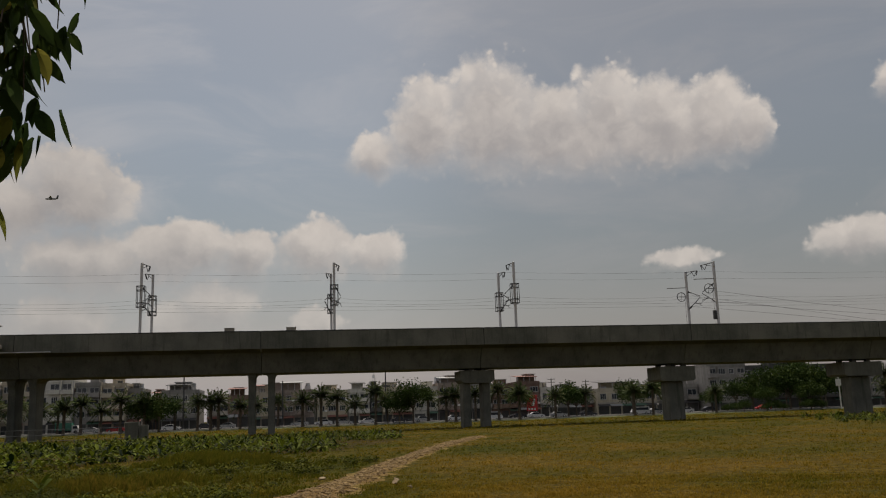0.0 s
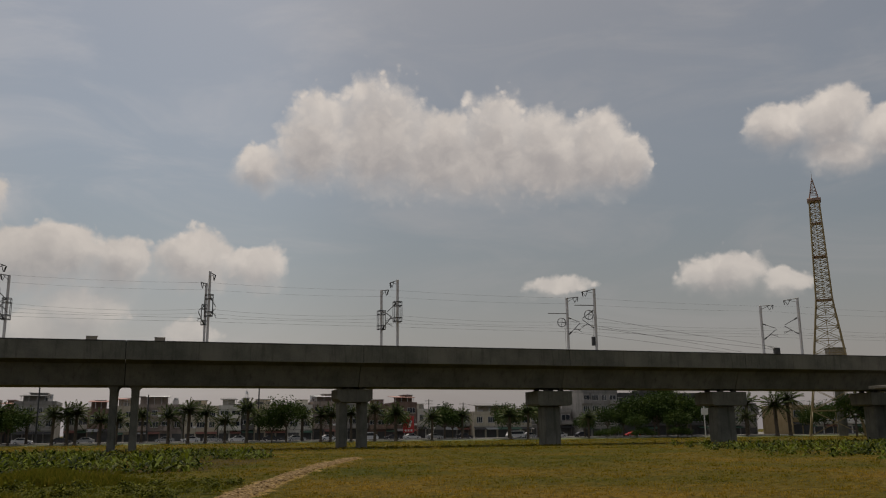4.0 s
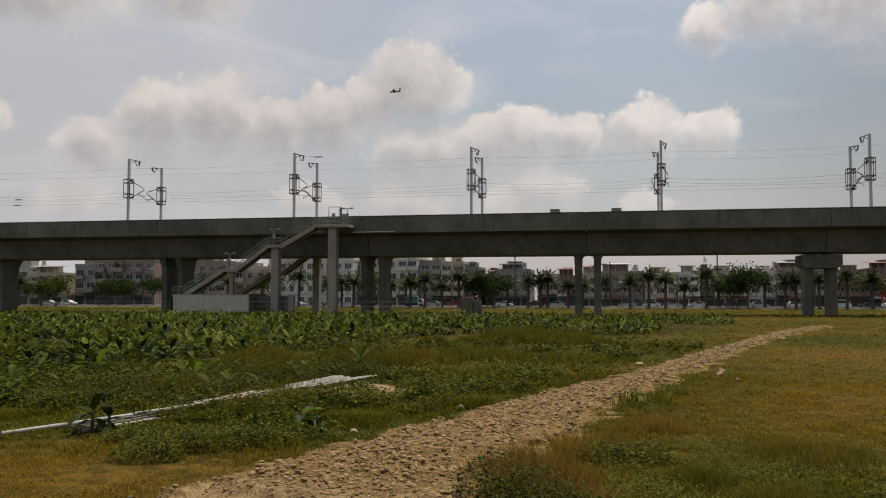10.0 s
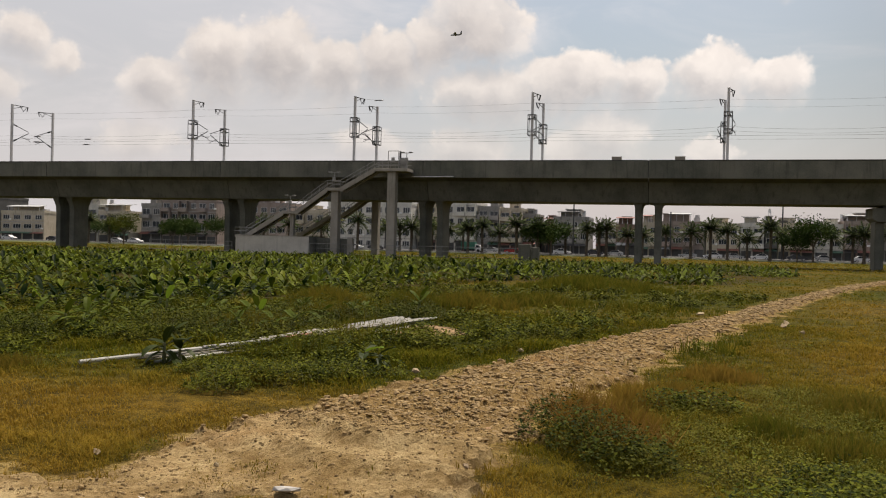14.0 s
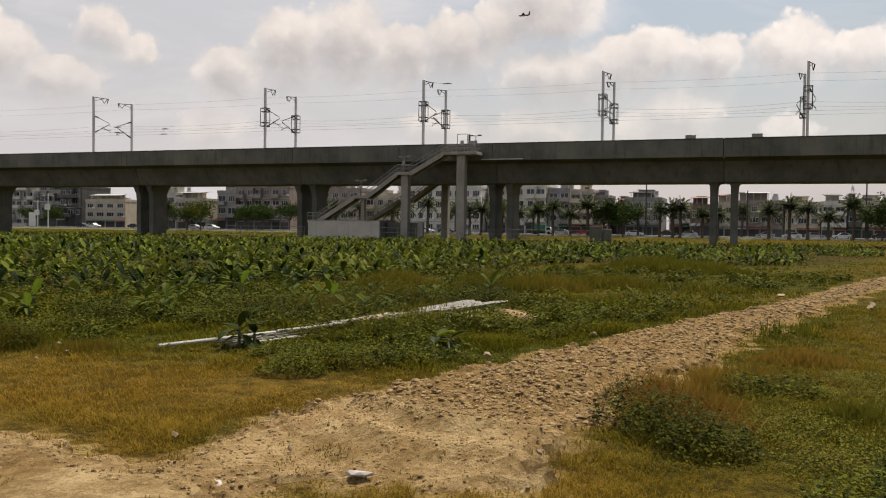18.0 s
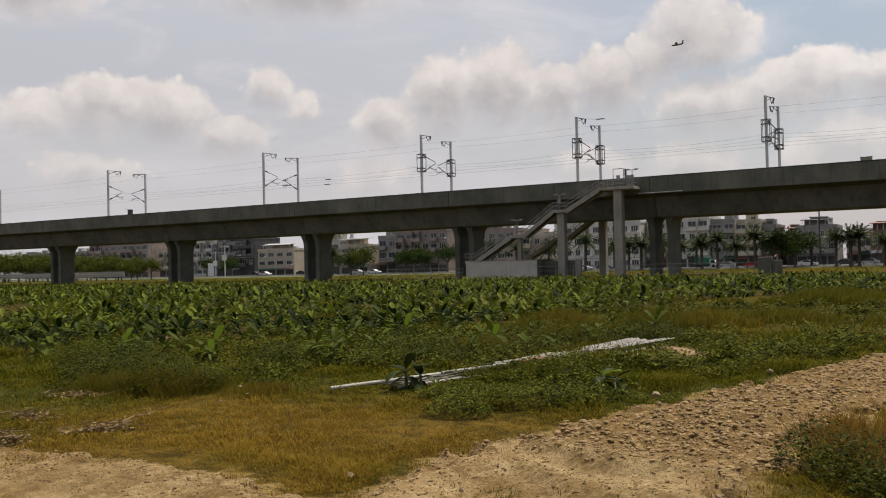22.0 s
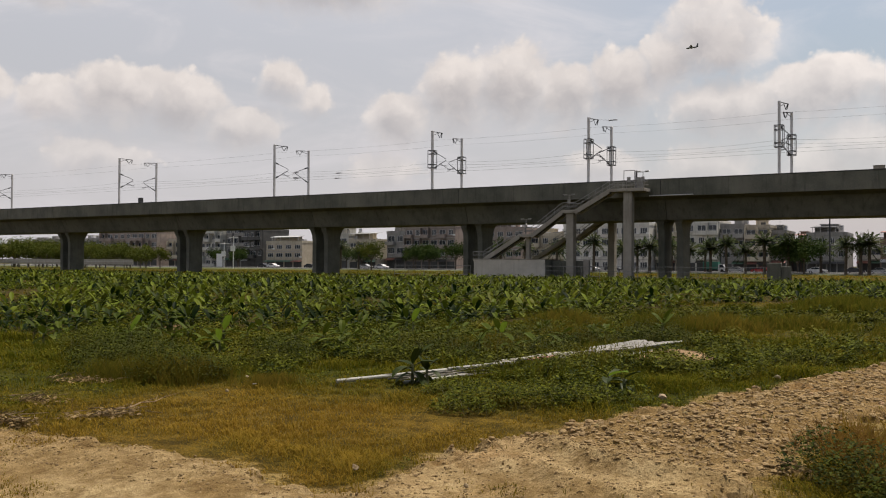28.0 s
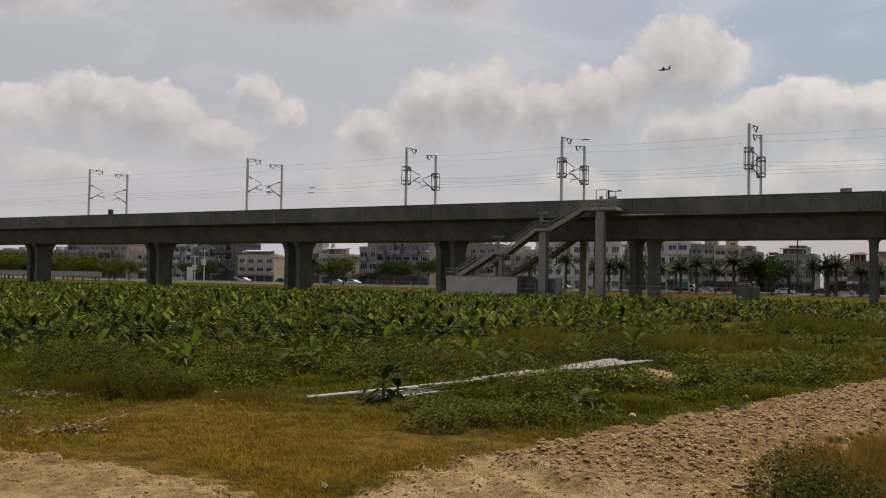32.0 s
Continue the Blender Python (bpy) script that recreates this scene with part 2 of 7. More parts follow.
def foliage(name, a, b, c, scale=3.0, rough=0.55, trans=0.25, attr="", gloss=0.02, dim=0.0):
    """Leaf stuff: three tones picked leaf by leaf and by patch; light passes through."""
    m, N, shader = blank(name)
    place = N.add("ShaderNodeTexCoord").outputs["Object"]
    isle = N.add("ShaderNodeNewGeometry").outputs["Random Per Island"]
    patch = N.noise(place, scale, 3.0)
    col = N.mix(N.range(isle, dim, 1.0, 0.0, 1.0, False), (*a, 1), (*b, 1))   # dim: the share of leaves in the darkest tone
    if attr:
        dry = N.add("ShaderNodeAttribute", attribute_name=attr).outputs["Fac"]
        col = N.mix(N.math("ADD", dry, N.math("MULTIPLY", N.math("SUBTRACT", isle, 0.5), 0.3), clamp=True), col, (*c, 1))
        col = N.mix(N.range(patch, 0.3, 0.7, 0.0, 0.35), col, N.mix(0.5, col, (*a, 1)))
    else:
        col = N.mix(N.range(patch, 0.45, 0.75, 0.0, 0.8), col, (*c, 1))
    N.plug(col, shader.inputs["Base Color"])
    shader.inputs["Roughness"].default_value = rough
    shader.inputs["Specular IOR Level"].default_value = gloss
    tr = N.add("ShaderNodeBsdfTranslucent")
    N.plug(col, tr.inputs[0])
    mx = N.add("ShaderNodeMixShader")
    mx.inputs[0].default_value = trans
    N.plug(shader.outputs[0], mx.inputs[1])
    N.plug(tr.outputs[0], mx.inputs[2])
    N.plug(mx.outputs[0], m.node_tree.nodes["Material Output"].inputs[0])
    return m


def glassy(name, col, rough=0.08):
    m, N, shader = blank(name)
    place = N.add("ShaderNodeTexCoord").outputs["Object"]
    N.plug(N.mix(N.noise(place, 0.7, 2.0), (*col, 1), (col[0] * 2, col[1] * 2, col[2] * 2.1, 1)), shader.inputs["Base Color"])
    shader.inputs["Roughness"].default_value = rough
    shader.inputs["IOR"].default_value = 1.5
    return m


CONC = surface("weathered_concrete", (0.082, 0.086, 0.07), (0.172, 0.166, 0.138), 0.28, 0.88, 0.25, 7.0, streak=0.5, spread=0.07, dist=0.02)
CONC_DARK = surface("grimy_concrete", (0.076, 0.079, 0.065), (0.148, 0.144, 0.12), 0.3, 0.9, 0.25, 7.0, streak=0.5, spread=0.05)
CONC_PALE = surface("pale_concrete", (0.25, 0.225, 0.195), (0.35, 0.325, 0.285), 0.5, 0.85, 0.2, 12.0, streak=0.35)
CAPTOP = surface("parapet_coping", (0.05, 0.05, 0.05), (0.09, 0.09, 0.085), 0.8, 0.9, 0.2)
STEEL = surface("galvanised_steel", (0.50, 0.49, 0.50), (0.64, 0.63, 0.64), 1.0, 0.55, 0.05, 30.0, metal=0.1)
IRON = surface("dark_painted_iron", (0.035, 0.035, 0.04), (0.07, 0.07, 0.075), 3.0, 0.55, 0.1, 40.0)
CABLE = surface("copper_cable", (0.07, 0.062, 0.06), (0.12, 0.108, 0.105), 2.0, 0.6, 0.0)
RUBBER = surface("black_rubber", (0.015, 0.015, 0.016), (0.03, 0.03, 0.03), 4.0, 0.8, 0.1)
ASPHALT = surface("asphalt", (0.045, 0.045, 0.047), (0.075, 0.073, 0.07), 0.3, 0.9, 0.3, 30.0)
KERB = surface("kerb_concrete", (0.32, 0.30, 0.28), (0.45, 0.43, 0.40), 1.0, 0.85, 0.2)
RAILM = surface("brushed_rail_metal", (0.18, 0.176, 0.168), (0.28, 0.275, 0.262), 2.0, 0.4, 0.05, 40.0, metal=0.6)
WHITEP = surface("white_paint", (0.66, 0.66, 0.64), (0.80, 0.80, 0.78), 1.5, 0.55, 0.08, 25.0)
REDP = surface("red_paint", (0.45, 0.03, 0.03), (0.60, 0.05, 0.05), 1.5, 0.5, 0.08)
TOWERY = surface("faded_yellow_paint", (0.22, 0.165, 0.075), (0.33, 0.26, 0.13), 0.3, 0.6, 0.1)
TOWERR = surface("faded_red_paint", (0.20, 0.12, 0.09), (0.32, 0.21, 0.17), 0.3, 0.6, 0.1)


# ---- mesh helpers ----
class B:
    """Gathers boxes, tubes and sheets for one mesh."""
    def __init__(self):
        self.v, self.f = [], []

    def raw(self, verts, faces):
        k = len(self.v)
        self.v.extend(tuple(p) for p in verts)
        self.f.extend(tuple(k + i for i in q) for q in faces)
        return self

    def box(self, x0, x1, y0, y1, z0, z1):
        return self.raw([(x0, y0, z0), (x1, y0, z0), (x1, y1, z0), (x0, y1, z0), (x0, y0, z1), (x1, y0, z1), (x1, y1, z1), (x0, y1, z1)],
                        [(3, 2, 1, 0), (4, 5, 6, 7), (0, 1, 5, 4), (1, 2, 6, 5), (2, 3, 7, 6), (3, 0, 4, 7)])

    def cbox(self, x0, x1, y0, y1, z0, z1, c=0.03):
        """A box with its edges cut off at c."""
        v, f = [], []
        for z, i in ((z0, c), (z0 + c, 0), (z1 - c, 0), (z1, c)):
            a, b, p, q = x0 + i, x1 - i, y0 + i, y1 - i
            v += [(a + c, p, z), (b - c, p, z), (b, p + c, z), (b, q - c, z), (b - c, q, z), (a + c, q, z), (a, q - c, z), (a, p + c, z)]
        for r in range(3):
            for j in range(8):
                k = (j + 1) % 8
                f.append((8 * r + j, 8 * r + k, 8 * r + 8 + k, 8 * r + 8 + j))
        f += [tuple(range(7, -1, -1)), tuple(range(24, 32))]
        return self.raw(v, f)

    def tube(self, p, q, r0, r1=None, n=6):
        p, q = Vector(p), Vector(q)
        r1 = r0 if r1 is None else r1
        d = (q - p).normalized()
        u = d.orthogonal().normalized()
        w = d.cross(u)
        ring = [(math.cos(2 * math.pi * i / n), math.sin(2 * math.pi * i / n)) for i in range(n)]
        v = [p + (u * a + w * b) * r0 for a, b in ring] + [q + (u * a + w * b) * r1 for a, b in ring]
        f = [(i, (i + 1) % n, n + (i + 1) % n, n + i) for i in range(n)]
        return self.raw(v, f + [tuple(range(n - 1, -1, -1)), tuple(range(n, 2 * n))])

    def path(self, pts, r, n=5):
        for a, b in zip(pts, pts[1:]):
            self.tube(a, b, r, r, n)
        return self

    def prism(self, outline, axis, a, b):
        """An outline in the two other axes, drawn out from a to b along axis (0 x, 1 y, 2 z)."""
        k = len(outline)
        def at(p, s):
            return (s, p[0], p[1]) if axis == 0 else (p[0], s, p[1]) if axis == 1 else (p[0], p[1], s)
        v = [at(p, a) for p in outline] + [at(p, b) for p in outline]
        f = [(i, (i + 1) % k, k + (i + 1) % k, k + i) for i in range(k)]
        return self.raw(v, f + [tuple(range(k - 1, -1, -1)), tuple(range(k, 2 * k))])

    def mesh(self, name, material, fix=True, smooth=False):
        me = bpy.data.meshes.new(name)
        me.from_pydata(self.v, [], self.f)
        if fix:
            bm = bmesh.new()
            bm.from_mesh(me)
            bmesh.ops.recalc_face_normals(bm, faces=bm.faces)
            bm.to_mesh(me)
            bm.free()
        me.materials.append(material)
        if smooth:
            me.shade_smooth()
        return me


def part(name, b, material, parent, label="", smooth=False, fix=True, kind=""):
    me = b if isinstance(b, bpy.types.Mesh) else b.mesh(name, material, fix, smooth)
    ob = new(name, me)
    ob.parent = parent
    if label or kind:
        tagged(ob, label, kind=kind)
    return ob


def thing(name, at, label, category, group="", kind=""):
    ob = new(name)
    ob.location = at
    ob.empty_display_size = 0.3
    return tagged(ob, label, category, group, kind)


def solo(name, b, material, label, category, group="", kind="", at=(0, 0, 0), smooth=False, fix=True):
    ob = new(name, b if isinstance(b, bpy.types.Mesh) else b.mesh(name, material, fix, smooth))
    ob.location = at
    return tagged(ob, label, category, group, kind)


def step(a, b, x):
    u = min(1.0, max(0.0, (x - a) / (b - a)))
    return u * u * (3 - 2 * u)


rnd = random.Random(7)


# ---- ground ----
def gz(x, y):
    return -0.3 * step(15, 100, y)


PATHLINE = [(-2.2, 3.0, 1.35), (-2.1, 6.5, 1.35), (-1.85, 8.6, 1.1), (-0.5, 14.3, 0.9), (1.62, 22, 0.52), (4.4, 33, 0.47), (7.7, 45, 0.48), (10.5, 54.5, 0.55), (14.3, 66, 0.6), (15.4, 69, 0.3)]


def pathside(x, y):
    """How far inside the edge of the bare earth a spot is, in metres."""
    best = -99.0
    for (ax, ay, aw), (bx, by, bw) in zip(PATHLINE, PATHLINE[1:]):
        dx, dy = bx - ax, by - ay
        u = min(1.0, max(0.0, ((x - ax) * dx + (y - ay) * dy) / (dx * dx + dy * dy)))
        d = aw + (bw - aw) * u - math.hypot(x - ax - u * dx, y - ay - u * dy)
        best = max(best, d)
    # bare sandy band in front, and the grass tongue that cuts into it
    best = max(best, min(5.35 - y + 0.04 * (x + 7), x + 16, -2.4 - x))
    tongue = 0.55 - math.hypot((x + 1.2) * 0.55, y - 4.9)
    return min(best, -tongue)


def fray(x, y):
    near = step(20, 8, y)
    return 0.9 * (noise.noise(Vector((x * 0.9, y * 0.9, 3.1))) * 0.45 + noise.noise(Vector((x * 2.6, y * 2.6, 8.0))) * 0.3 + near * noise.noise(Vector((x * 6.5, y * 6.5, 2.0))) * 0.28 + near * noise.noise(Vector((x * 15.0, y * 15.0, 5.0))) * 0.14)


def dryness(x, y):
    """0 lush, 1 straw."""
    n = noise.noise(Vector((x * 0.16, y * 0.16, 1.7))) * 0.55 + noise.noise(Vector((x * 0.7, y * 0.7, 5.2))) * 0.25
    d = 0.38 + n
    d += 0.75 * math.exp(-(((x + 5.9) / 2.9) ** 2 + ((y - 6.9) / 1.7) ** 2))
    d -= 0.35 * step(-7.8, -9.2, x) * step(5.4, 6.0, y) * step(12.0, 9.0, y)
    right = x - (0.2 + (y - 8) * 0.165)
    d += (0.3 - 0.25 * step(16, 40, y)) * step(0.3, 2.0, right) * step(9.0, 13.0, y)
    d -= 0.24 * math.exp(-(((x - 2.7) / 1.7) ** 2 + ((y - 6.6) / 2.2) ** 2))
    d -= 0.42 * math.exp(-(((x + 5.0) / 4.5) ** 2 + ((y - 12.5) / 3.0) ** 2))
    d -= 0.25 * math.exp(-(((x + 12.0) / 6.0) ** 2 + ((y - 13) / 5.0) ** 2))
    d -= 0.30 * step(0.6, 3.0, -right) * step(8.6, 10.5, y) * step(60, 30, y)
    d -= 0.14 * step(40, 66, y) * step(0.5, 3.0, right)
    d += 0.45 * step(6.0, 5.2, y)
    d += 0.22 * noise.noise(Vector((x * 1.9, y * 1.9, 3.3)))
    d -= 0.22 * step(100, 108, y) * step(-20, -60, x)
    if x > -1.5:
        d += 0.5 * step(7.2, 6.2, y) * step(1.5, 0.3, x)
    return min(1.0, max(0.0, d))


def banana_front(x):
    pts = [(-400, 40), (-60, 22), (-30, 14.5), (-17, 12.0), (-13.5, 15.5), (-11, 17), (-12.0, 22), (-10.5, 30), (-9.3, 39), (-7.5, 44), (-2.4, 43), (3.2, 49), (7.5, 64), (10.4, 78), (10.8, 200)]
    # walks along the edge: nearest y at which plants stand for this x
    for (xa, ya), (xb, yb) in zip(pts, pts[1:]):
        if min(xa, xb) <= x <= max(xa, xb):
            return ya + (yb - ya) * (x - xa) / (xb - xa)
    return 999.0


def in_bananas(x, y):
    back = 106.0 if x > -55 else 92.0
    if y > back or x > 10.4:
        return False
    e = 1.5 * noise.noise(Vector((x * 0.2, y * 0.2, 2.0)))
    return y > banana_front(x) + e


def ground_material():
    m, N, shader = blank("field_soil")
    place = N.add("ShaderNodeTexCoord").outputs["Object"]
    dry = N.add("ShaderNodeAttribute", attribute_name="dry").outputs["Fac"]
    soil = N.add("ShaderNodeAttribute", attribute_name="soil").outputs["Fac"]
    bare = N.add("ShaderNodeAttribute", attribute_name="bare").outputs["Fac"]
    a, b, c = N.noise(place, 0.35, 5.0, 0.6), N.noise(place, 3.0, 6.0, 0.7), N.noise(place, 38.0, 5.0, 0.7)
    spread = N.range(b, 0.36, 0.64)
    green = N.mix(spread, (0.0227, 0.0292, 0.0035, 1), (0.0770, 0.0794, 0.0093, 1))
    straw = N.mix(spread, (0.0688, 0.0445, 0.0082, 1), (0.2025, 0.1280, 0.0210, 1))
    mixd = N.math("ADD", dry, N.math("MULTIPLY", N.math("SUBTRACT", a, 0.5), 0.9), clamp=True)
    col = N.mix(mixd, green, straw)
    col = N.mix(soil, col, N.mix(spread, (0.0275, 0.0194, 0.0070, 1), (0.0688, 0.0502, 0.0175, 1)))
    thin = N.math("ADD", bare, N.math("MULTIPLY", N.math("SUBTRACT", b, 0.5), 1.4), clamp=True)
    col = N.mix(N.range(thin, 0.35, 0.75), col, N.mix(spread, (0.1620, 0.1013, 0.0321, 1), (0.3402, 0.2430, 0.0904, 1)))
    col = N.mix(N.range(c, 0.46, 0.62, 0.0, 0.75), col, (0.0284, 0.0243, 0.0082, 1))
    N.plug(col, shader.inputs["Base Color"])
    shader.inputs["Roughness"].default_value = 0.95
    shader.inputs["Specular IOR Level"].default_value = 0.04
    bp = N.add("ShaderNodeBump")
    bp.inputs["Strength"].default_value, bp.inputs["Distance"].default_value = 0.8, 0.06
    N.plug(N.math("ADD", c, b), bp.inputs["Height"])
    N.plug(bp.outputs[0], shader.inputs["Normal"])
    return m


def spaced(lo, hi, near_lo, near_hi, fine):
    out = list(np.arange(near_lo, near_hi, fine))
    s, x = fine, near_hi
    while x < hi:
        out.append(x)
        s *= 1.12
        x += s
    out.append(hi)
    s, x = fine, near_lo
    while x > lo:
        s *= 1.12
        x -= s
        out.append(max(x, lo))
    return sorted(set(round(float(v), 3) for v in out))


def build_ground():
    xs, ys = spaced(-3500, 3500, -16, 8, 0.2), spaced(-900, 4200, 3.6, 26, 0.2)
    v, f, dry, soil, bare = [], [], [], [], []
    for y in ys:
        for x in xs:
            near = step(60, 20, math.hypot(x, y))
            v.append((x, y, gz(x, y) + near * 0.035 * noise.noise(Vector((x * 0.8, y * 0.8, 0)))))
            dry.append(dryness(x, y))
            soil.append(0.8 if in_bananas(x, y) else 0.0)
            bare.append(step(-0.4, 0.1, pathside(x, y) + fray(x, y)) if 2 < y < 70 and -18 < x < 20 else 0.0)
    w = len(xs)
    for j in range(len(ys) - 1):
        for i in range(w - 1):
            f.append((j * w + i, j * w + i + 1, (j + 1) * w + i + 1, (j + 1) * w + i))
    me = bpy.data.meshes.new("ground")
    me.from_pydata(v, [], f)
    me.attributes.new("dry", "FLOAT", "POINT").data.foreach_set("value", dry)
    me.attributes.new("soil", "FLOAT", "POINT").data.foreach_set("value", soil)
    me.attributes.new("bare", "FLOAT", "POINT").data.foreach_set("value", bare)
    me.materials.append(ground_material())
    me.shade_smooth()
    tagged(new("ground", me), "wide level field of weedy grass, green and straw-coloured", "ground", kind="structure")


build_ground()

def earth_material():
    m, N, shader = blank("dry_clay_earth")
    place = N.add("ShaderNodeTexCoord").outputs["Object"]
    sep = N.add("ShaderNodeSeparateXYZ")
    N.plug(place, sep.inputs[0])
    a, b, c = N.noise(place, 0.9, 5.0, 0.6), N.noise(place, 5.0, 9.0, 0.8), N.noise(place, 30.0, 6.0, 0.75)
    clay = N.mix(N.range(b, 0.3, 0.7), (0.136, 0.084, 0.031, 1), (0.296, 0.198, 0.084, 1))
    sand = N.mix(N.range(b, 0.37, 0.63), (0.240, 0.162, 0.072, 1), (0.480, 0.364, 0.192, 1))
    col = N.mix(N.math("MULTIPLY", N.range(sep.outputs[1], 8.5, 6.2), N.math("MULTIPLY", N.range(a, 0.35, 0.6), N.range(sep.outputs[0], -8.0, -3.2, 0.08, 1.0))), clay, sand)
    col = N.mix(N.range(c, 0.5, 0.66, 0.0, 0.5), col, (0.120, 0.073, 0.031, 1))
    red = N.range(N.noise(place, 0.55, 3.0), 0.54, 0.7, 0.0, 0.3)
    col = N.mix(red, col, (0.29, 0.160, 0.066, 1))
    N.plug(col, shader.inputs["Base Color"])
    shader.inputs["Roughness"].default_value = 0.95
    shader.inputs["Specular IOR Level"].default_value = 0.05
    bp = N.add("ShaderNodeBump")
    bp.inputs["Strength"].default_value, bp.inputs["Distance"].default_value = 0.9, 0.04
    N.plug(N.math("ADD", N.math("MULTIPLY", b, 1.2), N.math("MULTIPLY", c, 0.5)), bp.inputs["Height"])
    N.plug(bp.outputs[0], shader.inputs["Normal"])
    return m


EARTH = earth_material()


def path_z(x, y, m):
    """Height of the bare earth where it lies m metres inside its edge."""
    lumpy = 0.35 + 0.65 * step(6.3, 8.0, y)
    rough = (noise.noise(Vector((x * 3.2, y * 3.2, 0))) * 0.04 + abs(noise.noise(Vector((x * 7, y * 7, 4)))) * 0.07 + noise.noise(Vector((x * 15, y * 15, 2))) * 0.03) * lumpy
    swell = 0.05 * math.sin(y * 2.3 + x * 0.8) * step(9.5, 5.5, y)
    for mid, tall in ((6.85, 0.13), (6.15, 0.08)):   # low berms pushed up across the track
        bend = mid + 0.22 * math.sin(x * 1.7 + mid) + 0.1 * math.sin(x * 4.1)
        swell += tall * math.exp(-((y - bend) / 0.14) ** 2) * step(-5.4, -4.4, x) * (0.7 + 0.3 * math.sin(x * 2.3))
    return gz(x, y) - 0.06 + 0.13 * step(-0.12, 0.35, m) + (rough + swell) * step(0.0, 0.5, m)


def build_path():
    b = B()
    v, f, ids = [], [], {}
    def at(i, j, s):
        x, y = i * s - 18, j * s + 2.6
        k = (i, j, s)
        if k not in ids:
            m = pathside(x, y) + fray(x, y)
            ids[k] = len(v)
            v.append((x, y, path_z(x, y, m)))
        return ids[k]
    def sheet(s, y0, y1, x0, x1):
        for j in range(round((y0 - 2.6) / s), round((y1 - 2.6) / s)):
            for i in range(round((x0 + 18) / s), round((x1 + 18) / s)):
                x, y = (i + 0.5) * s - 18, (j + 0.5) * s + 2.6
                if pathside(x, y) + fray(x, y) > -0.15:
                    f.append((at(i, j, s), at(i + 1, j, s), at(i + 1, j + 1, s), at(i, j + 1, s)))
    sheet(0.06, 3.2, 14.0, -17, 2)
    sheet(0.1, 14.0, 18.6, -4, 3)
    sheet(0.2, 18.6, 70.6, -3, 18)
    b.v, b.f = v, f
    solo("dirt_path", b, EARTH, "bare dry clay path with broken clods across the field", "path", kind="structure", smooth=False, fix=False)


build_path()

# ---- viaduct ----
NEAR, FAR, TOP, WING, SOFFIT = 117.0, 129.6, 13.51, 11.13, 8.0
JOINTS = [-242, -205, -168.5, -132.8, -98.2, -67.0, -35.0, -4.0, 26.7, 57.8, 88.5, 119.5, 150.5, 182]


def build_span(x0, x1):
    x0, x1 = x0 + 0.05, x1 - 0.05
    span = thing("viaduct_span", ((x0 + x1) / 2, (NEAR + FAR) / 2, SOFFIT), "weathered grey concrete box girder railway span with solid parapets", "viaduct", "spans of the viaduct")
    ox, oy, oz = span.location
    h = (x1 - x0) / 2
    prof = [(NEAR + 0.3, WING + 0.05), (NEAR + 2.1, WING - 0.42), (NEAR + 3.2, SOFFIT), (FAR - 3.2, SOFFIT), (FAR - 2.1, WING - 0.42), (FAR - 0.3, WING + 0.05), (FAR - 0.3, WING + 0.55), (NEAR + 0.3, WING + 0.55)]
    part("girder", B().prism([(y - oy, z - oz) for y, z in prof], 0, -h, h), CONC_DARK, span)
    n = max(2, round((x1 - x0) / 10.2))
    for side, y in ((-1, NEAR), (1, FAR)):
        for i in range(n):
            a, c = -h + 2 * h * i / n + 0.004, -h + 2 * h * (i + 1) / n - 0.004
            s = -side
            out = [(y, WING - 0.05), (y + s * 0.34, WING - 0.05), (y + s * 0.34, TOP - 0.12), (y + s * 0.05, TOP - 0.12), (y, TOP - 0.2)]
            part("parapet_panel", B().prism([(p - oy, z - oz) for p, z in out], 0, a, c), CONC, span)
        core = (y + 0.345, y + 0.4) if side < 0 else (y - 0.4, y - 0.345)
        part("parapet_lining", B().box(-h, h, core[0] - oy, core[1] - oy, WING + 0.56 - oz, TOP - 0.125 - oz), CONC_DARK, span)
        yy = (y - 0.05, y + 0.4) if side < 0 else (y - 0.4, y + 0.05)
        part("coping", B().cbox(-h, h, yy[0] - oy, yy[1] - oy, TOP - 0.115 - oz, TOP - oz, 0.02), CAPTOP, span, "dark-stained parapet coping")


for a, c in zip(JOINTS, JOINTS[1:]):
    build_span(a, c)
for x in JOINTS:
    j = thing("expansion_joint", (x, NEAR, WING), "black rubber expansion joint between two spans", "joint", "expansion joints")
    part("seal", B().box(-0.048, 0.048, 0.06, 0.3, -0.02, TOP - WING - 0.13), RUBBER, j)
    part("seal", B().box(-0.048, 0.048, FAR - NEAR - 0.3, FAR - NEAR - 0.06, -0.02, TOP - WING - 0.13), RUBBER, j)


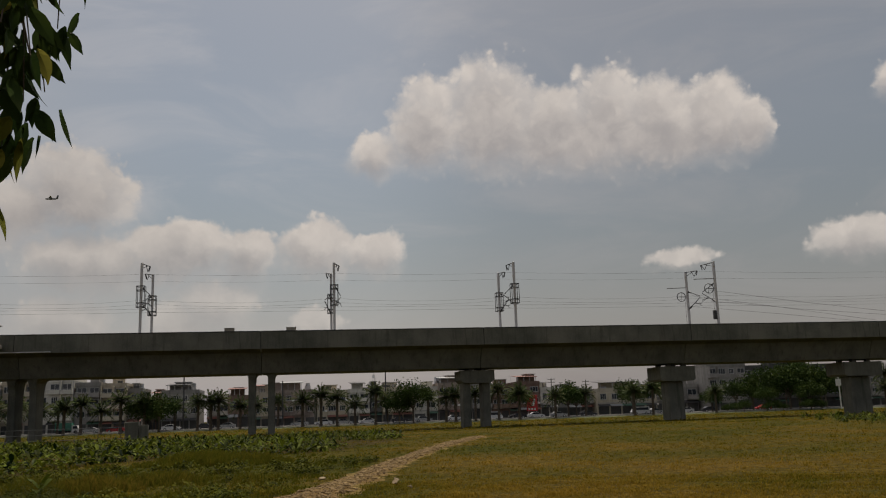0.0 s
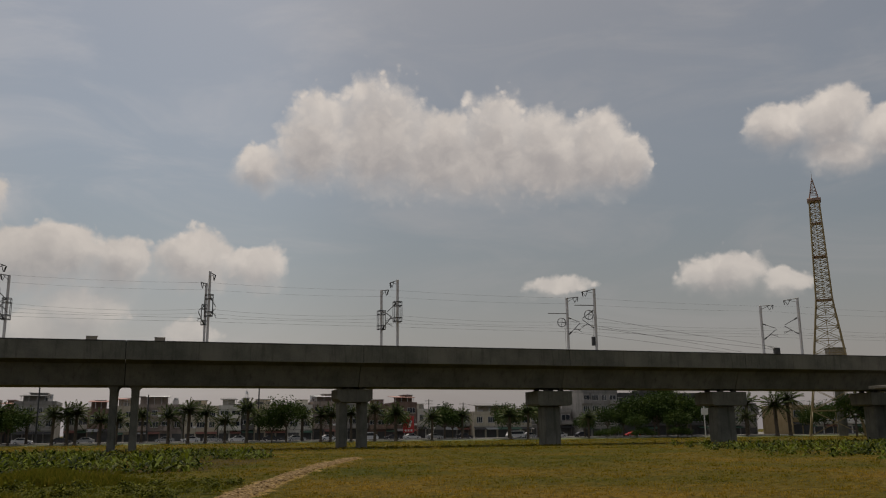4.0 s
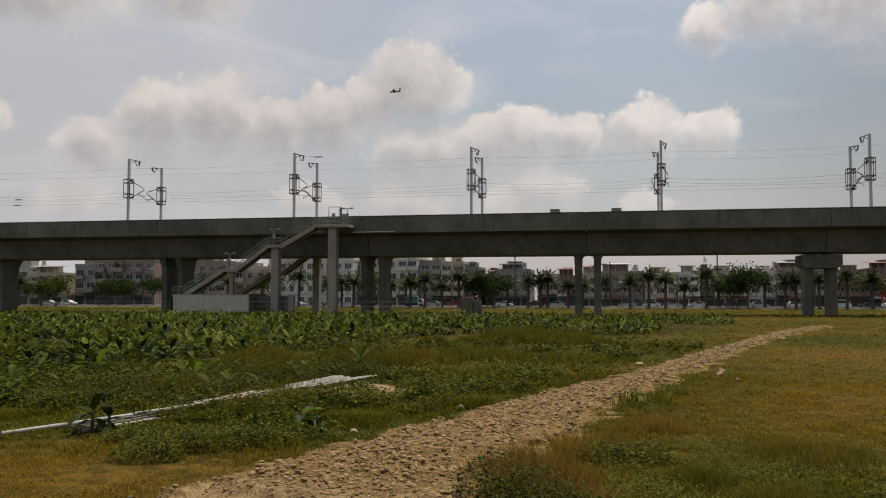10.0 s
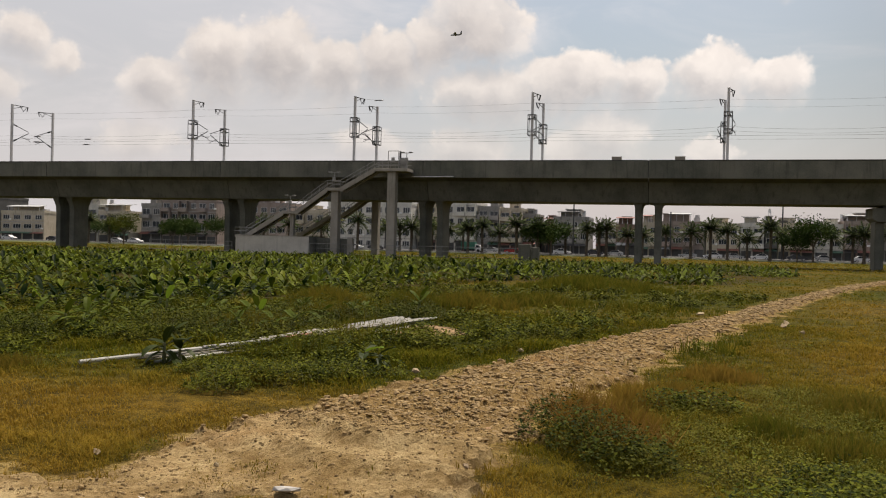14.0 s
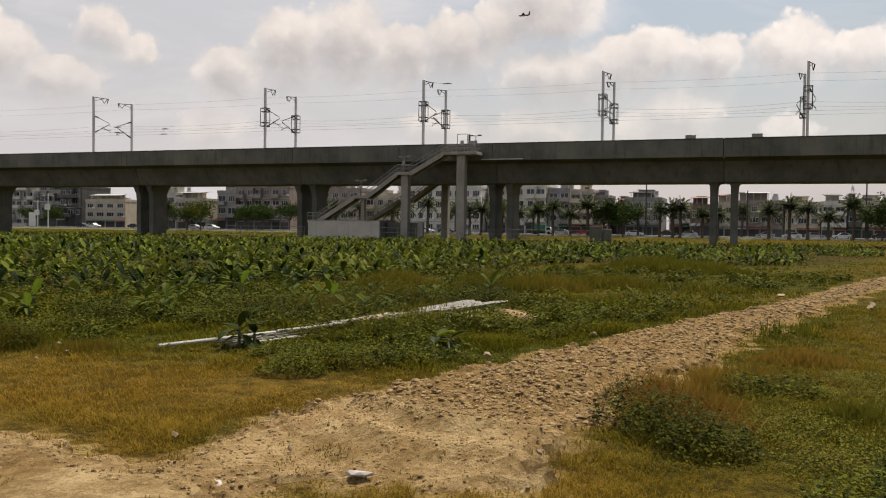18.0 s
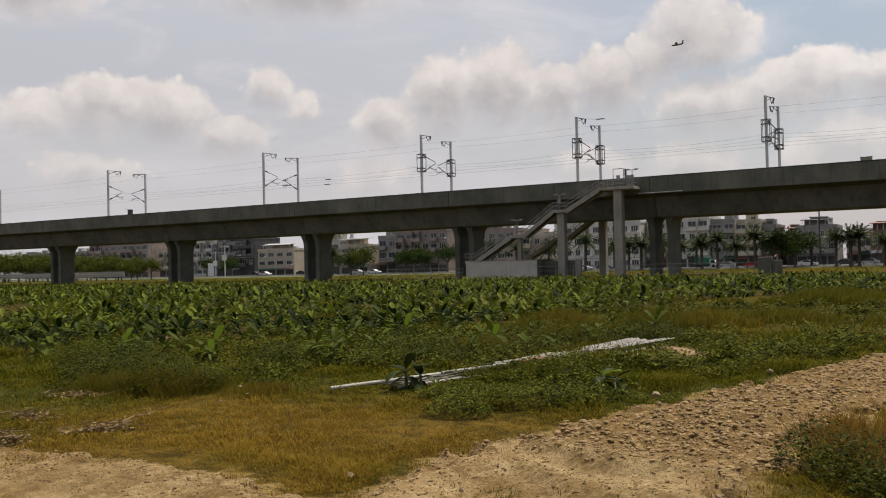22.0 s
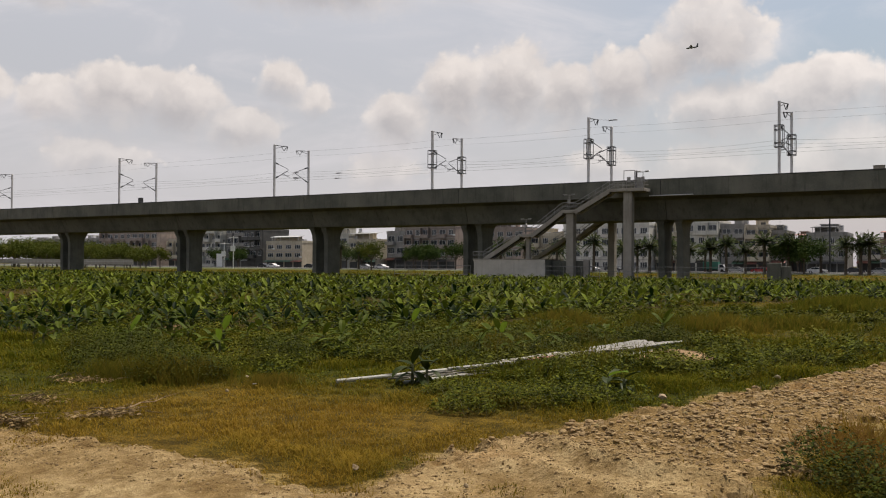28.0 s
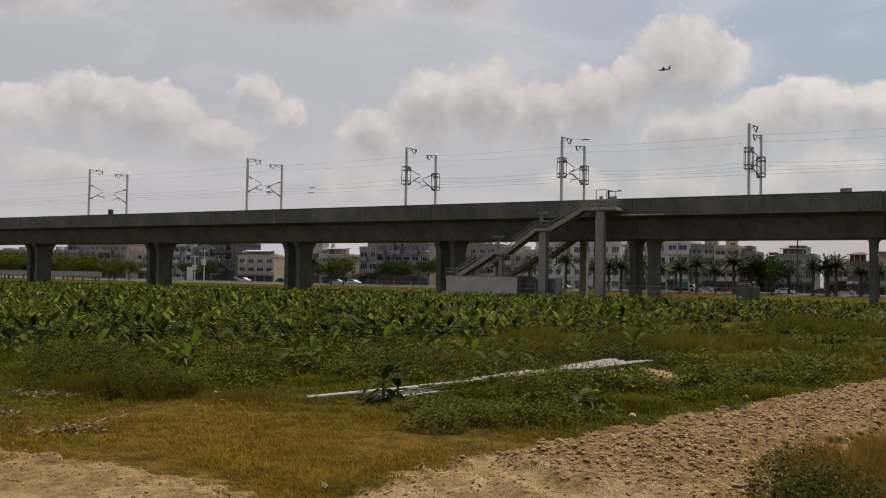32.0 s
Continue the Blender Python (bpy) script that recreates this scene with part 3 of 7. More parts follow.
def blade(b, x0, x1, mid, half, top_half, z0, z1, flare=2.4):
    """A thin wall pier: flares towards both ends and, softly, in its thickness at the top."""
    rows = [(z0, half, 0.0), (z1 - flare, half, 0.0), (z1 - flare * 0.55, half + (top_half - half) * 0.22, 0.0), (z1 - 0.5, half + (top_half - half) * 0.8, 0.02), (z1 - 0.18, top_half * 0.97, 0.14), (z1, top_half, 0.38)]
    v, f, c = [], [], 0.06
    for z, hh, g in rows:
        a, d = x0 - g, x1 + g
        v += [(a + c, mid - hh, z), (d - c, mid - hh, z), (d, mid - hh + c, z), (d, mid + hh - c, z), (d - c, mid + hh, z), (a + c, mid + hh, z), (a, mid + hh - c, z), (a, mid - hh + c, z)]
    for r in range(len(rows) - 1):
        for j in range(8):
            k = (j + 1) % 8
            f.append((8 * r + j, 8 * r + k, 8 * r + 8 + k, 8 * r + 8 + j))
    b.raw(v, f + [tuple(range(8 * len(rows) - 8, 8 * len(rows)))])
    return b


def wall_pier(x):
    z0 = -0.6
    p = thing("viaduct_pier", (x, 123.3, z0), "pair of slender concrete wall piers flaring into the girder", "pier", "piers of the viaduct")
    for s in (-1, 1):
        part("column", blade(B(), s * 1.32 - 0.46, s * 1.32 + 0.46, 0, 1.75, 2.6, 0, SOFFIT - z0 - 0.012), CONC, p)


def portal_pier(x):
    z0 = -0.6
    p = thing("viaduct_pier", (x, 123.3, z0), "concrete pier of two columns under a bulky cap with bearings", "pier", "piers of the viaduct")
    for s in (-1, 1):
        part("column", B().cbox(s * 1.45 - 0.56, s * 1.45 + 0.56, -1.3, 1.3, 0, 6.56, 0.1), CONC, p)
    cap = [(-1.95, 6.55), (1.95, 6.55), (2.5, 7.0), (2.5, 8.32), (-2.5, 8.32), (-2.5, 7.0)]
    part("cap", B().prism(cap, 1, -2.3, 2.3), CONC, p)
    for s in (-1, 1):
        for w in (-1.7, 1.7):
            part("bearing", B().cbox(s * 0.9 - 0.3, s * 0.9 + 0.3, w - 0.3, w + 0.3, 8.325, 8.592, 0.02), IRON, p)


def hammer_pier(x, w):
    z0 = -0.6
    p = thing("viaduct_pier", (x, 123.3, z0), "single broad concrete pier under a wide cap block", "pier", "piers of the viaduct")
    part("column", B().cbox(-w, w, -1.3, 1.3, 0, 6.06, 0.2), CONC, p)
    cap = [(-w - 1.2, 6.05), (w + 1.2, 6.05), (w + 1.5, 6.3), (w + 1.5, 8.2), (-w - 1.5, 8.2), (-w - 1.5, 6.3)]
    part("cap", B().prism(cap, 1, -2.4, 2.4), CONC, p)
    for s in (-1, 1):
        for y in (-1.8, 1.8):
            part("bearing", B().cbox(s * 1.2 - 0.35, s * 1.2 + 0.35, y - 0.3, y + 0.3, 8.205, 8.592, 0.02), IRON, p)


for x in (-206, -170.5, -133.2, -98.2, -66.9, -34.9, -4.0):
    wall_pier(x)
portal_pier(26.4)
for x, w in ((57.0, 1.3), (87.8, 1.75), (119.5, 1.75), (150.5, 1.75)):
    hammer_pier(x, w)

# small cabinets and boxes on the parapet
for x, w, h in ((-8.13, 1.3, 0.42), (0.02, 1.3, 0.42)):
    c = thing("parapet_box", (x, NEAR + 0.18, TOP), "small grey metal junction box on the parapet", "junction box", "boxes on the parapet")
    part("body", B().cbox(-w / 2, w / 2, -0.14, 0.3, 0.0, h, 0.03), CONC_PALE, c)
    part("lid", B().cbox(-w / 2 - 0.04, w / 2 + 0.04, -0.18, 0.34, h, h + 0.05, 0.015), STEEL, c)
for x in (-140.87, 94.9):
    c = thing("parapet_box", (x, NEAR + 0.35, TOP), "dark signal box with a short tilted arm on the parapet", "signal box", "boxes on the parapet")
    part("body", B().cbox(-0.5, 0.5, -0.25, 0.3, 0.0, 1.0, 0.05), IRON, c)
    part("arm", B().tube((-0.1, 0, 0.7), (-1.7, 0.2, 1.35), 0.05), STEEL, c)

# ---- catenary masts ----
DECK = WING + 0.55
MASTX = [-200, -148.2, -106.0, -72.45, -45.85, -19.75, 5.9, 31.7, 62.8, 100.4, 138]


def mast(x, y, s, guard, weight):
    """s: +1 the track lies towards +y, -1 towards -y."""
    g = "guarded by a dark steel frame" if guard else "with a tension wheel and hanging weights" if weight else "with bare cantilever arms"
    m = thing("catenary_mast", (x, y, DECK), "grey steel railway catenary mast " + g, "catenary mast", "masts on the viaduct")
    H = 23.0 - DECK
    part("pole", B().cbox(-0.17, 0.17, -0.17, 0.17, 0, H, 0.03), STEEL, m)
    part("base_plate", B().cbox(-0.4, 0.4, -0.4, 0.4, 0, 0.12, 0.02), STEEL, m)
    k = 0.42 if x < 20 else -0.35   # arms swing along the track a little, as seen from the field
    reach = 1.0 if guard else 1.35
    tip = (k * s * 1.9 * reach, s * 1.7 * reach, H - 0.2)
    part("top_bracket", B().tube((0, 0, H - 0.12), tip, 0.06).tube((0, 0, H - 0.75), (tip[0] * 0.75, tip[1] * 0.75, tip[2] + 0.02), 0.04).tube((tip[0] * 0.95, tip[1] * 0.95, tip[2]), (tip[0] * 0.72, tip[1] * 0.72, tip[2] - 0.8), 0.045).tube((tip[0] * 0.5, tip[1] * 0.5, tip[2]), (tip[0] * 0.72, tip[1] * 0.72, tip[2] - 0.8), 0.045), IRON, m)
    part("top_insulator", B().tube(tip, (tip[0] * 0.8, tip[1], tip[2] - 0.75), 0.09, 0.06, 7), IRON, m)
    a = (k * s * 2.4, s * 2.6)
    part("upper_arm", B().tube((0, 0, H - 3.2), (a[0], a[1], H - 4.3), 0.055), IRON, m)
    part("lower_arm", B().tube((0, 0, H - 6.2), (a[0] * 1.05, a[1], H - 4.5), 0.06).tube((a[0] * 0.5, a[1] * 0.5, H - 5.35), (a[0] * 1.1, a[1] * 1.1, H - 5.5), 0.04), IRON, m)
    part("steady_arm", B().tube((a[0] * 0.55, a[1] * 0.55, H - 5.1), (a[0] * 1.15, a[1] * 1.1, H - 5.85), 0.035), IRON, m)
    for z in (H - 3.2, H - 6.2):
        part("insulator", B().tube((a[0] * 0.12, a[1] * 0.12, z - 0.13 if z > H - 5 else z + 0.2), (a[0] * 0.3, a[1] * 0.3, z - 0.33 if z > H - 5 else z + 0.5), 0.12, 0.12, 8), IRON, m)
    if guard:
        b, z0, z1, w = B(), H - 6.0, H - 3.2, 0.52
        for z in (z0, z0 + 0.55, z1 - 0.55, z1):
            for d in (-w, w):
                b.box(-w, w, d - 0.035, d + 0.035, z - 0.05, z + 0.05)
                b.box(d - 0.035, d + 0.035, -w, w, z - 0.05, z + 0.05)
        for p in (-w, w):
            for q in (-w, w):
                b.box(p - 0.038, p + 0.038, q - 0.038, q + 0.038, z0, z1)
        part("guard_frame", b, IRON, m, "dark steel guard frame")
    if weight:
        cx, n, R = -1.05, 14, 0.72
        ring = [(cx + R * math.cos(2 * math.pi * i / n), 0, H - 4.1 + R * math.sin(2 * math.pi * i / n)) for i in range(n + 1)]
        part("tension_wheel", B().path(ring, 0.06), IRON, m)
        part("wheel_spokes", B().tube(ring[0], ring[7], 0.03).tube(ring[3], ring[10], 0.03).tube((0, 0, H - 4.1), (cx, 0, H - 4.1), 0.06), IRON, m)
        drop = 7.4 if s > 0 else 8.6
        part("weight_stack", B().cbox(cx + 0.35, cx + 0.8, -0.22, 0.22, H - drop - 1.35, H - drop, 0.04), IRON, m)
        part("weight_cable", B().tube((cx + 0.6, 0, H - 4.2), (cx + 0.6, 0, H - drop), 0.02), CABLE, m)
        part("anchor_rod", B().tube((-3.4, 0, H - 2.6 - 0.1), (0.2, 0, H - 2.6), 0.06), IRON, m)


for i, x in enumerate(MASTX):
    guard, weight = 3 <= i <= 7, i == 8
    mast(x, 118.0, 1, guard, weight)
    mast(x + 0.0, 127.5, -1, guard, weight)


def wire(y, z, sag, r, label):
    b = B()
    for x0, x1 in zip([-330] + MASTX, MASTX + [260]):
        n = 5
        pts = []
        for i in range(n + 1):
            u = i / n
            pts.append((x0 + (x1 - x0) * u, y, z - sag * 4 * u * (1 - u)))
        b.path(pts, r, 4)
    solo("overhead_wire", b, CABLE, label, "overhead wire", "wires over the tracks", fix=False)


for side, y0 in ((1, 118.0), (-1, 127.5)):
    wire(y0 + side * 1.7, 21.75, 0.25, 0.010, "thin feeder wire strung along the mast tops")
    wire(y0 + side * 2.7, 18.3, 0.5, 0.013, "sagging messenger wire of the railway catenary")
    wire(y0 + side * 2.75, 17.1, 0.06, 0.014, "straight contact wire over the railway track")
for x, y, z in ((-42.8, 119.7, 22.6), (-103.3, 120.7, 18.0), (-103.4, 120.75, 17.12), (-96.9, 124.8, 17.1), (-96.6, 124.75, 18.0)):
    i = thing("wire_insulator", (x, y, z), "dark rod insulator set into an overhead wire", "insulator", "insulators on the wires")
    part("rod", B().tube((-0.55, 0, 0), (0.55, 0, 0), 0.08, 0.08, 7), IRON, i)
    for e in (-0.55, 0.55):
        part("end_cap", B().tube((e - 0.08, 0, 0), (e + 0.08, 0, 0), 0.11, 0.11, 7), STEEL, i)


for y in (119.9, 126.2):
    for z0, z1 in ((18.9, 14.6), (17.2, 14.2)):
        solo("anchor_wire", B().path([(62.9, y, z0), (78.0, y, z0 + (z1 - z0) * 0.46), (94.9, y - (2.4 if y < 123 else 0), z1)], 0.022, 4), CABLE, "taut anchor wire sloping down to the deck", "overhead wire", "anchor wires", fix=False)
solo("stay_rod", B().tube((-45.85, 118.0, 22.75), (-43.2, 119.7, 22.6), 0.02, 0.02, 4), CABLE, "thin stay rod at the top of a mast", "rod")

# ---- emergency staircases ----
def staircase(y, s, name_label):
    """Three flights up the side of the viaduct; y is the near edge of the walkway, s the way towards the deck."""
    st = thing("emergency_staircase", (-48, y, -0.3), name_label, "staircase", "staircases of the viaduct")
    w = 2.0
    def P(x, yy, z):
        return (x + 48, yy * s, z + 0.3)
    levels = [(-62.6, -60.9, 2.45), (-54.9, -53.0, 6.0), (-48.2, -46.2, 9.35), (-41.2, -36.3, 12.1)]
    for i, (a, c, z) in enumerate(levels):
        b = B().cbox(a + 48, c + 48, min(0, w * s), max(0, w * s), z + 0.3 - 0.42, z + 0.3, 0.03)
        part("landing", b, CONC_PALE, st)
    for (a0, a1, za), (c0, c1, zc) in zip(levels, levels[1:]):
        n = round((zc - za) / 0.18)
        dx, dz = (c0 - a1) / n, (zc - za) / n
        for yy in (0.0, w - 0.22):
            out = [(a1 + 48, za + 0.3 + 0.08), (c0 + 48, zc + 0.3 + 0.08), (c0 + 48, zc + 0.3 - 0.62), (a1 + 48, za + 0.3 - 0.62)]
            lo, hi = sorted((yy * s, (yy + 0.22) * s))
            part("stringer", B().prism(out, 1, lo, hi), CONC_PALE, st)
        for k in range(n):
            lo, hi = sorted((0.23 * s, (w - 0.23) * s))
            part("step", B().box(a1 + 48 + k * dx, a1 + 48 + (k + 1) * dx + 0.02, lo, hi, za + 0.3 + k * dz - 0.2, za + 0.3 + (k + 1) * dz), CONC, st)
    # rails run along both sides of every flight and landing
    line = []
    for a, c, z in levels:
        line += [(a, z), (c, z)]
    for yy in (0.06, w - 0.06):
        for h in (0.55, 1.05):
            part("handrail", B().path([P(x, yy, z + h) for x, z in line], 0.045), RAILM, st, "metal handrail")
        for (xa, za), (xb, zb) in zip(line, line[1:]):
            m = max(1, round((xb - xa) / 1.1))
            for k in range(m):
                u = k / m
                x, z = xa + (xb - xa) * u, za + (zb - za) * u
                part("rail_post", B().tube(P(x, yy, z - 0.02), P(x, yy, z + 1.05), 0.035, 0.035, 5), RAILM, st)
    for x0, x1, z in ((-47.75, -46.65, 8.95), (-39.35, -38.15, 11.7)):
        part("column", B().cbox(x0 + 48, x1 + 48, min(0.4 * s, 1.6 * s), max(0.4 * s, 1.6 * s), -0.3, z + 0.3, 0.05), CONC_PALE, st)
    part("column", B().cbox(-54.2 + 48, -53.6 + 48, min(0.7 * s, 1.3 * s), max(0.7 * s, 1.3 * s), -0.3, 5.6 + 0.3, 0.04), CONC_PALE, st)
    lo, hi = sorted((w * s, 2.9 * s))
    part("bridge_slab", B().cbox(-41.2 + 48, -36.3 + 48, lo, hi, 12.1 + 0.3 - 0.42, 12.1 + 0.3 - 0.004, 0.02), CONC_PALE, st)
    return st


staircase(113.9, 1, "pale concrete emergency staircase with metal rails climbing to the deck")
staircase(132.7, -1, "shaded concrete emergency staircase beyond the viaduct")
for x, z, y in ((-53.9, 6.0, 114.05), (-47.2, 9.35, 114.05), (-36.5, 12.1, 114.1)):
    l = thing("stair_lamp", (x, y, z), "twin-headed grey lamp on a short post at a stair landing", "lamp", "lamps on the staircase")
    part("post", B().tube((0, 0, 0), (0, 0, 2.1), 0.06, 0.05), RAILM, l)
    part("crossbar", B().box(-0.75, 0.75, -0.05, 0.05, 2.1, 2.18), RAILM, l)
    for e in (-0.6, 0.6):
        part("lamp_head", B().cbox(e - 0.28, e + 0.28, -0.12, 0.12, 2.18, 2.3, 0.03), RAILM, l)
    part("control_box", B().cbox(-0.22, 0.22, -0.16, 0.05, 0.9, 1.5, 0.03), RAILM, l)
gate = thing("landing_gate", (-39.0, 115.6, 12.1), "tubular metal gate frame at the top landing", "gate")
part("frame", B().path([(-0.7, 0, 0), (-0.7, 0, 2.6), (0.8, 0, 2.6), (0.8, 0, 0)], 0.05), RAILM, gate)
part("panel", B().cbox(-0.25, 0.25, -0.03, 0.03, 1.0, 1.7, 0.01), RAILM, gate)
part("post", B().cbox(0.95, 1.2, -0.12, 0.12, 0, 2.55, 0.03), IRON, gate)
for x, h in ((-37.2, 1.5), (-36.8, 1.0)):
    c = thing("landing_cabinet", (x, 114.5, 12.1), "small grey equipment cabinet on the top landing", "cabinet", "cabinets on the landing")
    part("body", B().cbox(-0.3, 0.3, -0.2, 0.2, 0, h, 0.03), RAILM, c)
    part("door", B().cbox(-0.24, 0.24, -0.235, -0.203, 0.1, h - 0.1, 0.01), RAILM, c)
strut = B().tube((-36.6, 116.93, 11.2), (-30.5, 116.93, 11.2), 0.07)
solo("drain_pipe", strut, STEEL, "thin grey pipe running along the girder side", "pipe")

# walled compound at the foot of the stairs
hut = thing("compound_wall", (-56, 113.0, -0.3), "low pale concrete wall of the stair compound", "wall")
HUTM = surface("limewashed_concrete", (0.42, 0.395, 0.36), (0.54, 0.51, 0.47), 0.6, 0.85, 0.15, 12.0, streak=0.25)
part("front_panel", B().cbox(-5.9, 5.6, -0.1, 0.1, 0, 2.62, 0.03), HUTM, hut)
part("side_panel", B().cbox(-5.9, -5.7, 0.12, 3.9, 0, 2.6, 0.03), CONC_PALE, hut)
part("side_panel", B().cbox(5.4, 5.6, 0.12, 3.9, 0, 2.6, 0.03), CONC, hut)
part("rear_panel", B().cbox(5.62, 11.4, 2.4, 2.6, 0, 2.5, 0.03), CONC_DARK, hut)
part("gate_post", B().cbox(10.6, 11.4, 2.0, 2.38, 0, 2.6, 0.03), CONC_PALE, hut)
part("coping", B().cbox(-6.0, 5.7, -0.16, 0.16, 2.622, 2.72, 0.02), CONC_PALE, hut)


# ---- fence along the viaduct ----
def build_fence(x0, x1, y):
    fe = thing("mesh_fence", ((x0 + x1) / 2, y, -0.3), "low grey wire fence with thin posts along the viaduct", "fence", "fences by the viaduct")
    h = (x1 - x0) / 2
    n = round((x1 - x0) / 2.6)
    for i in range(n + 1):
        part("post", B().tube((-h + 2 * h * i / n, 0, -0.1), (-h + 2 * h * i / n, 0, 1.75), 0.035, 0.035, 5), RAILM, fe)
    for z in (0.35, 1.05, 1.7):
        part("rail", B().tube((-h, 0, z), (h, 0, z), 0.032, 0.032, 5), RAILM, fe)
    b = B()
    for k in range(int(2 * h / 0.35)):
        b.tube((-h + k * 0.35, 0, 0.35), (-h + k * 0.35, 0, 1.7), 0.006, 0.006, 3)
    part("wire_mesh", b, RAILM, fe, fix=False)


build_fence(-76, -62.3, 112.6)
build_fence(-50, -18, 112.4)
cab = thing("utility_cabinet", (-18.8, 111.6, -0.3), "dark grey roadside utility cabinets beside the fence", "cabinet")
part("body", B().cbox(-1.2, 0.4, -0.4, 0.4, 0.1, 2.3, 0.05), CONC_DARK, cab)
part("side_body", B().cbox(0.45, 1.5, -0.35, 0.35, 0.1, 1.9, 0.05), CONC_DARK, cab)
part("plinth", B().cbox(-1.35, 1.65, -0.5, 0.5, 0, 0.1, 0.02), CONC, cab)

# three-column frame of another stair, far along the viaduct
fr = thing("column_frame", (118, 113, -0.3), "pale concrete frame of three columns under a landing slab", "staircase")
part("slab", B().cbox(-7.2, 11, -1.2, 2.6, 8.2, 8.65, 0.04), CONC_PALE, fr)
for x in (-3.9, -0.1, 4.4):
    part("column", B().cbox(x - 0.72, x + 0.72, -0.6, 0.6, 0, 8.19, 0.05), CONC_PALE, fr)
    part("bollard", B().cbox(x - 0.5, x + 0.5, -0.7, 0.1, 8.652, 10.0, 0.05), CONC_PALE, fr)
for z in (2.0, 3.4):
    part("tie_beam", B().cbox(-3.1, -0.9, 0.7, 1.2, z, z + 0.25, 0.03).cbox(0.7, 3.6, 0.7, 1.2, z + 0.3, z + 0.55, 0.03), CONC_PALE, fr)


# ---- plants and loose things of the field ----
GRASS = foliage("meadow_grass", (0.0480, 0.0577, 0.0040), (0.1348, 0.1250, 0.0100), (0.2700, 0.1650, 0.0250), 0.5, 0.9, 0.34, attr="dry", gloss=0.02)
TALLGRASS = foliage("tall_grass_blades", (0.0560, 0.0680, 0.0070), (0.1180, 0.1180, 0.0140), (0.2400, 0.1450, 0.0280), 0.6, 0.7, 0.4, attr="dry", gloss=0.02)
WEED = foliage("weed_leaves", (0.0130, 0.0220, 0.0020), (0.1250, 0.1370, 0.0120), (0.1390, 0.1230, 0.0130), 0.45, 0.6, 0.15, gloss=0.03, dim=0.2)
# darker copy of weed_leaves; the bushes' shade is put into its colour
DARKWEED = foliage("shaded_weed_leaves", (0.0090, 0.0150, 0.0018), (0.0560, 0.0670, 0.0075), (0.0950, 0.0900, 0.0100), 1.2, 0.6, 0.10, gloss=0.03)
CLOVER = foliage("clover_leaves", (0.0420, 0.0500, 0.0050), (0.1550, 0.1500, 0.0200), (0.1550, 0.1300, 0.0180), 0.8, 0.6, 0.18, gloss=0.03)
RUSTY = foliage("dry_seed_stalks", (0.2106, 0.1053, 0.0243), (0.324, 0.1782, 0.04455), (0.243, 0.1458, 0.0405), 1.5, 0.8, 0.2)
BANANA = foliage("banana_leaf", (0.0045, 0.0130, 0.0016), (0.1350, 0.1720, 0.0175), (0.1500, 0.1580, 0.0180), 0.5, 0.5, 0.2, gloss=0.035, dim=0.3)
# darker copy of banana_leaf, with the shade put into its colour
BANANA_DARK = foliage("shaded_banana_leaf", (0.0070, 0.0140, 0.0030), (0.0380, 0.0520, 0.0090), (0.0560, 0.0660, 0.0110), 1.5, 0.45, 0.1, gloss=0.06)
BANANA_YOUNG = foliage("young_banana_leaf", (0.0970, 0.1604, 0.0137), (0.1454, 0.2097, 0.0205), (0.1212, 0.1851, 0.0171), 0.5, 0.4, 0.35)
STALK = surface("banana_stalk", (0.0972, 0.1053, 0.0405), (0.1782, 0.1701, 0.0729), 4.0, 0.6, 0.2)
PALMLEAF = foliage("palm_frond", (0.0325, 0.0531, 0.0176), (0.0738, 0.0973, 0.0325), (0.1253, 0.1032, 0.0442), 0.5, 0.5, 0.1)
TREELEAF = foliage("tree_leaf", (0.0182, 0.0364, 0.0091), (0.0506, 0.0810, 0.0202), (0.0861, 0.1114, 0.0243), 0.35, 0.5, 0.12)
HEDGELEAF = foliage("pale_tree_leaf", (0.0465, 0.0664, 0.0120), (0.1063, 0.1196, 0.0186), (0.1328, 0.1262, 0.0232), 0.3, 0.5, 0.2)
BARK = surface("rough_bark", (0.07, 0.055, 0.04), (0.14, 0.11, 0.085), 2.0, 0.9, 0.6, 14.0)


def sheet_mesh(name, verts, faces, material, values=None, attr="dry"):
    me = bpy.data.meshes.new(name)
    me.from_pydata(verts, [], faces)
    if values is not None:
        me.attributes.new(attr, "FLOAT", "POINT").data.foreach_set("value", values)
    me.materials.append(material)
    return me


def in_right_bed(x, y):
    return 30 < y < 104 and 33 + (y - 30) * 0.42 + 3 * noise.noise(Vector((x * 0.2, y * 0.2, 6))) < x < 1.15 * y + 8


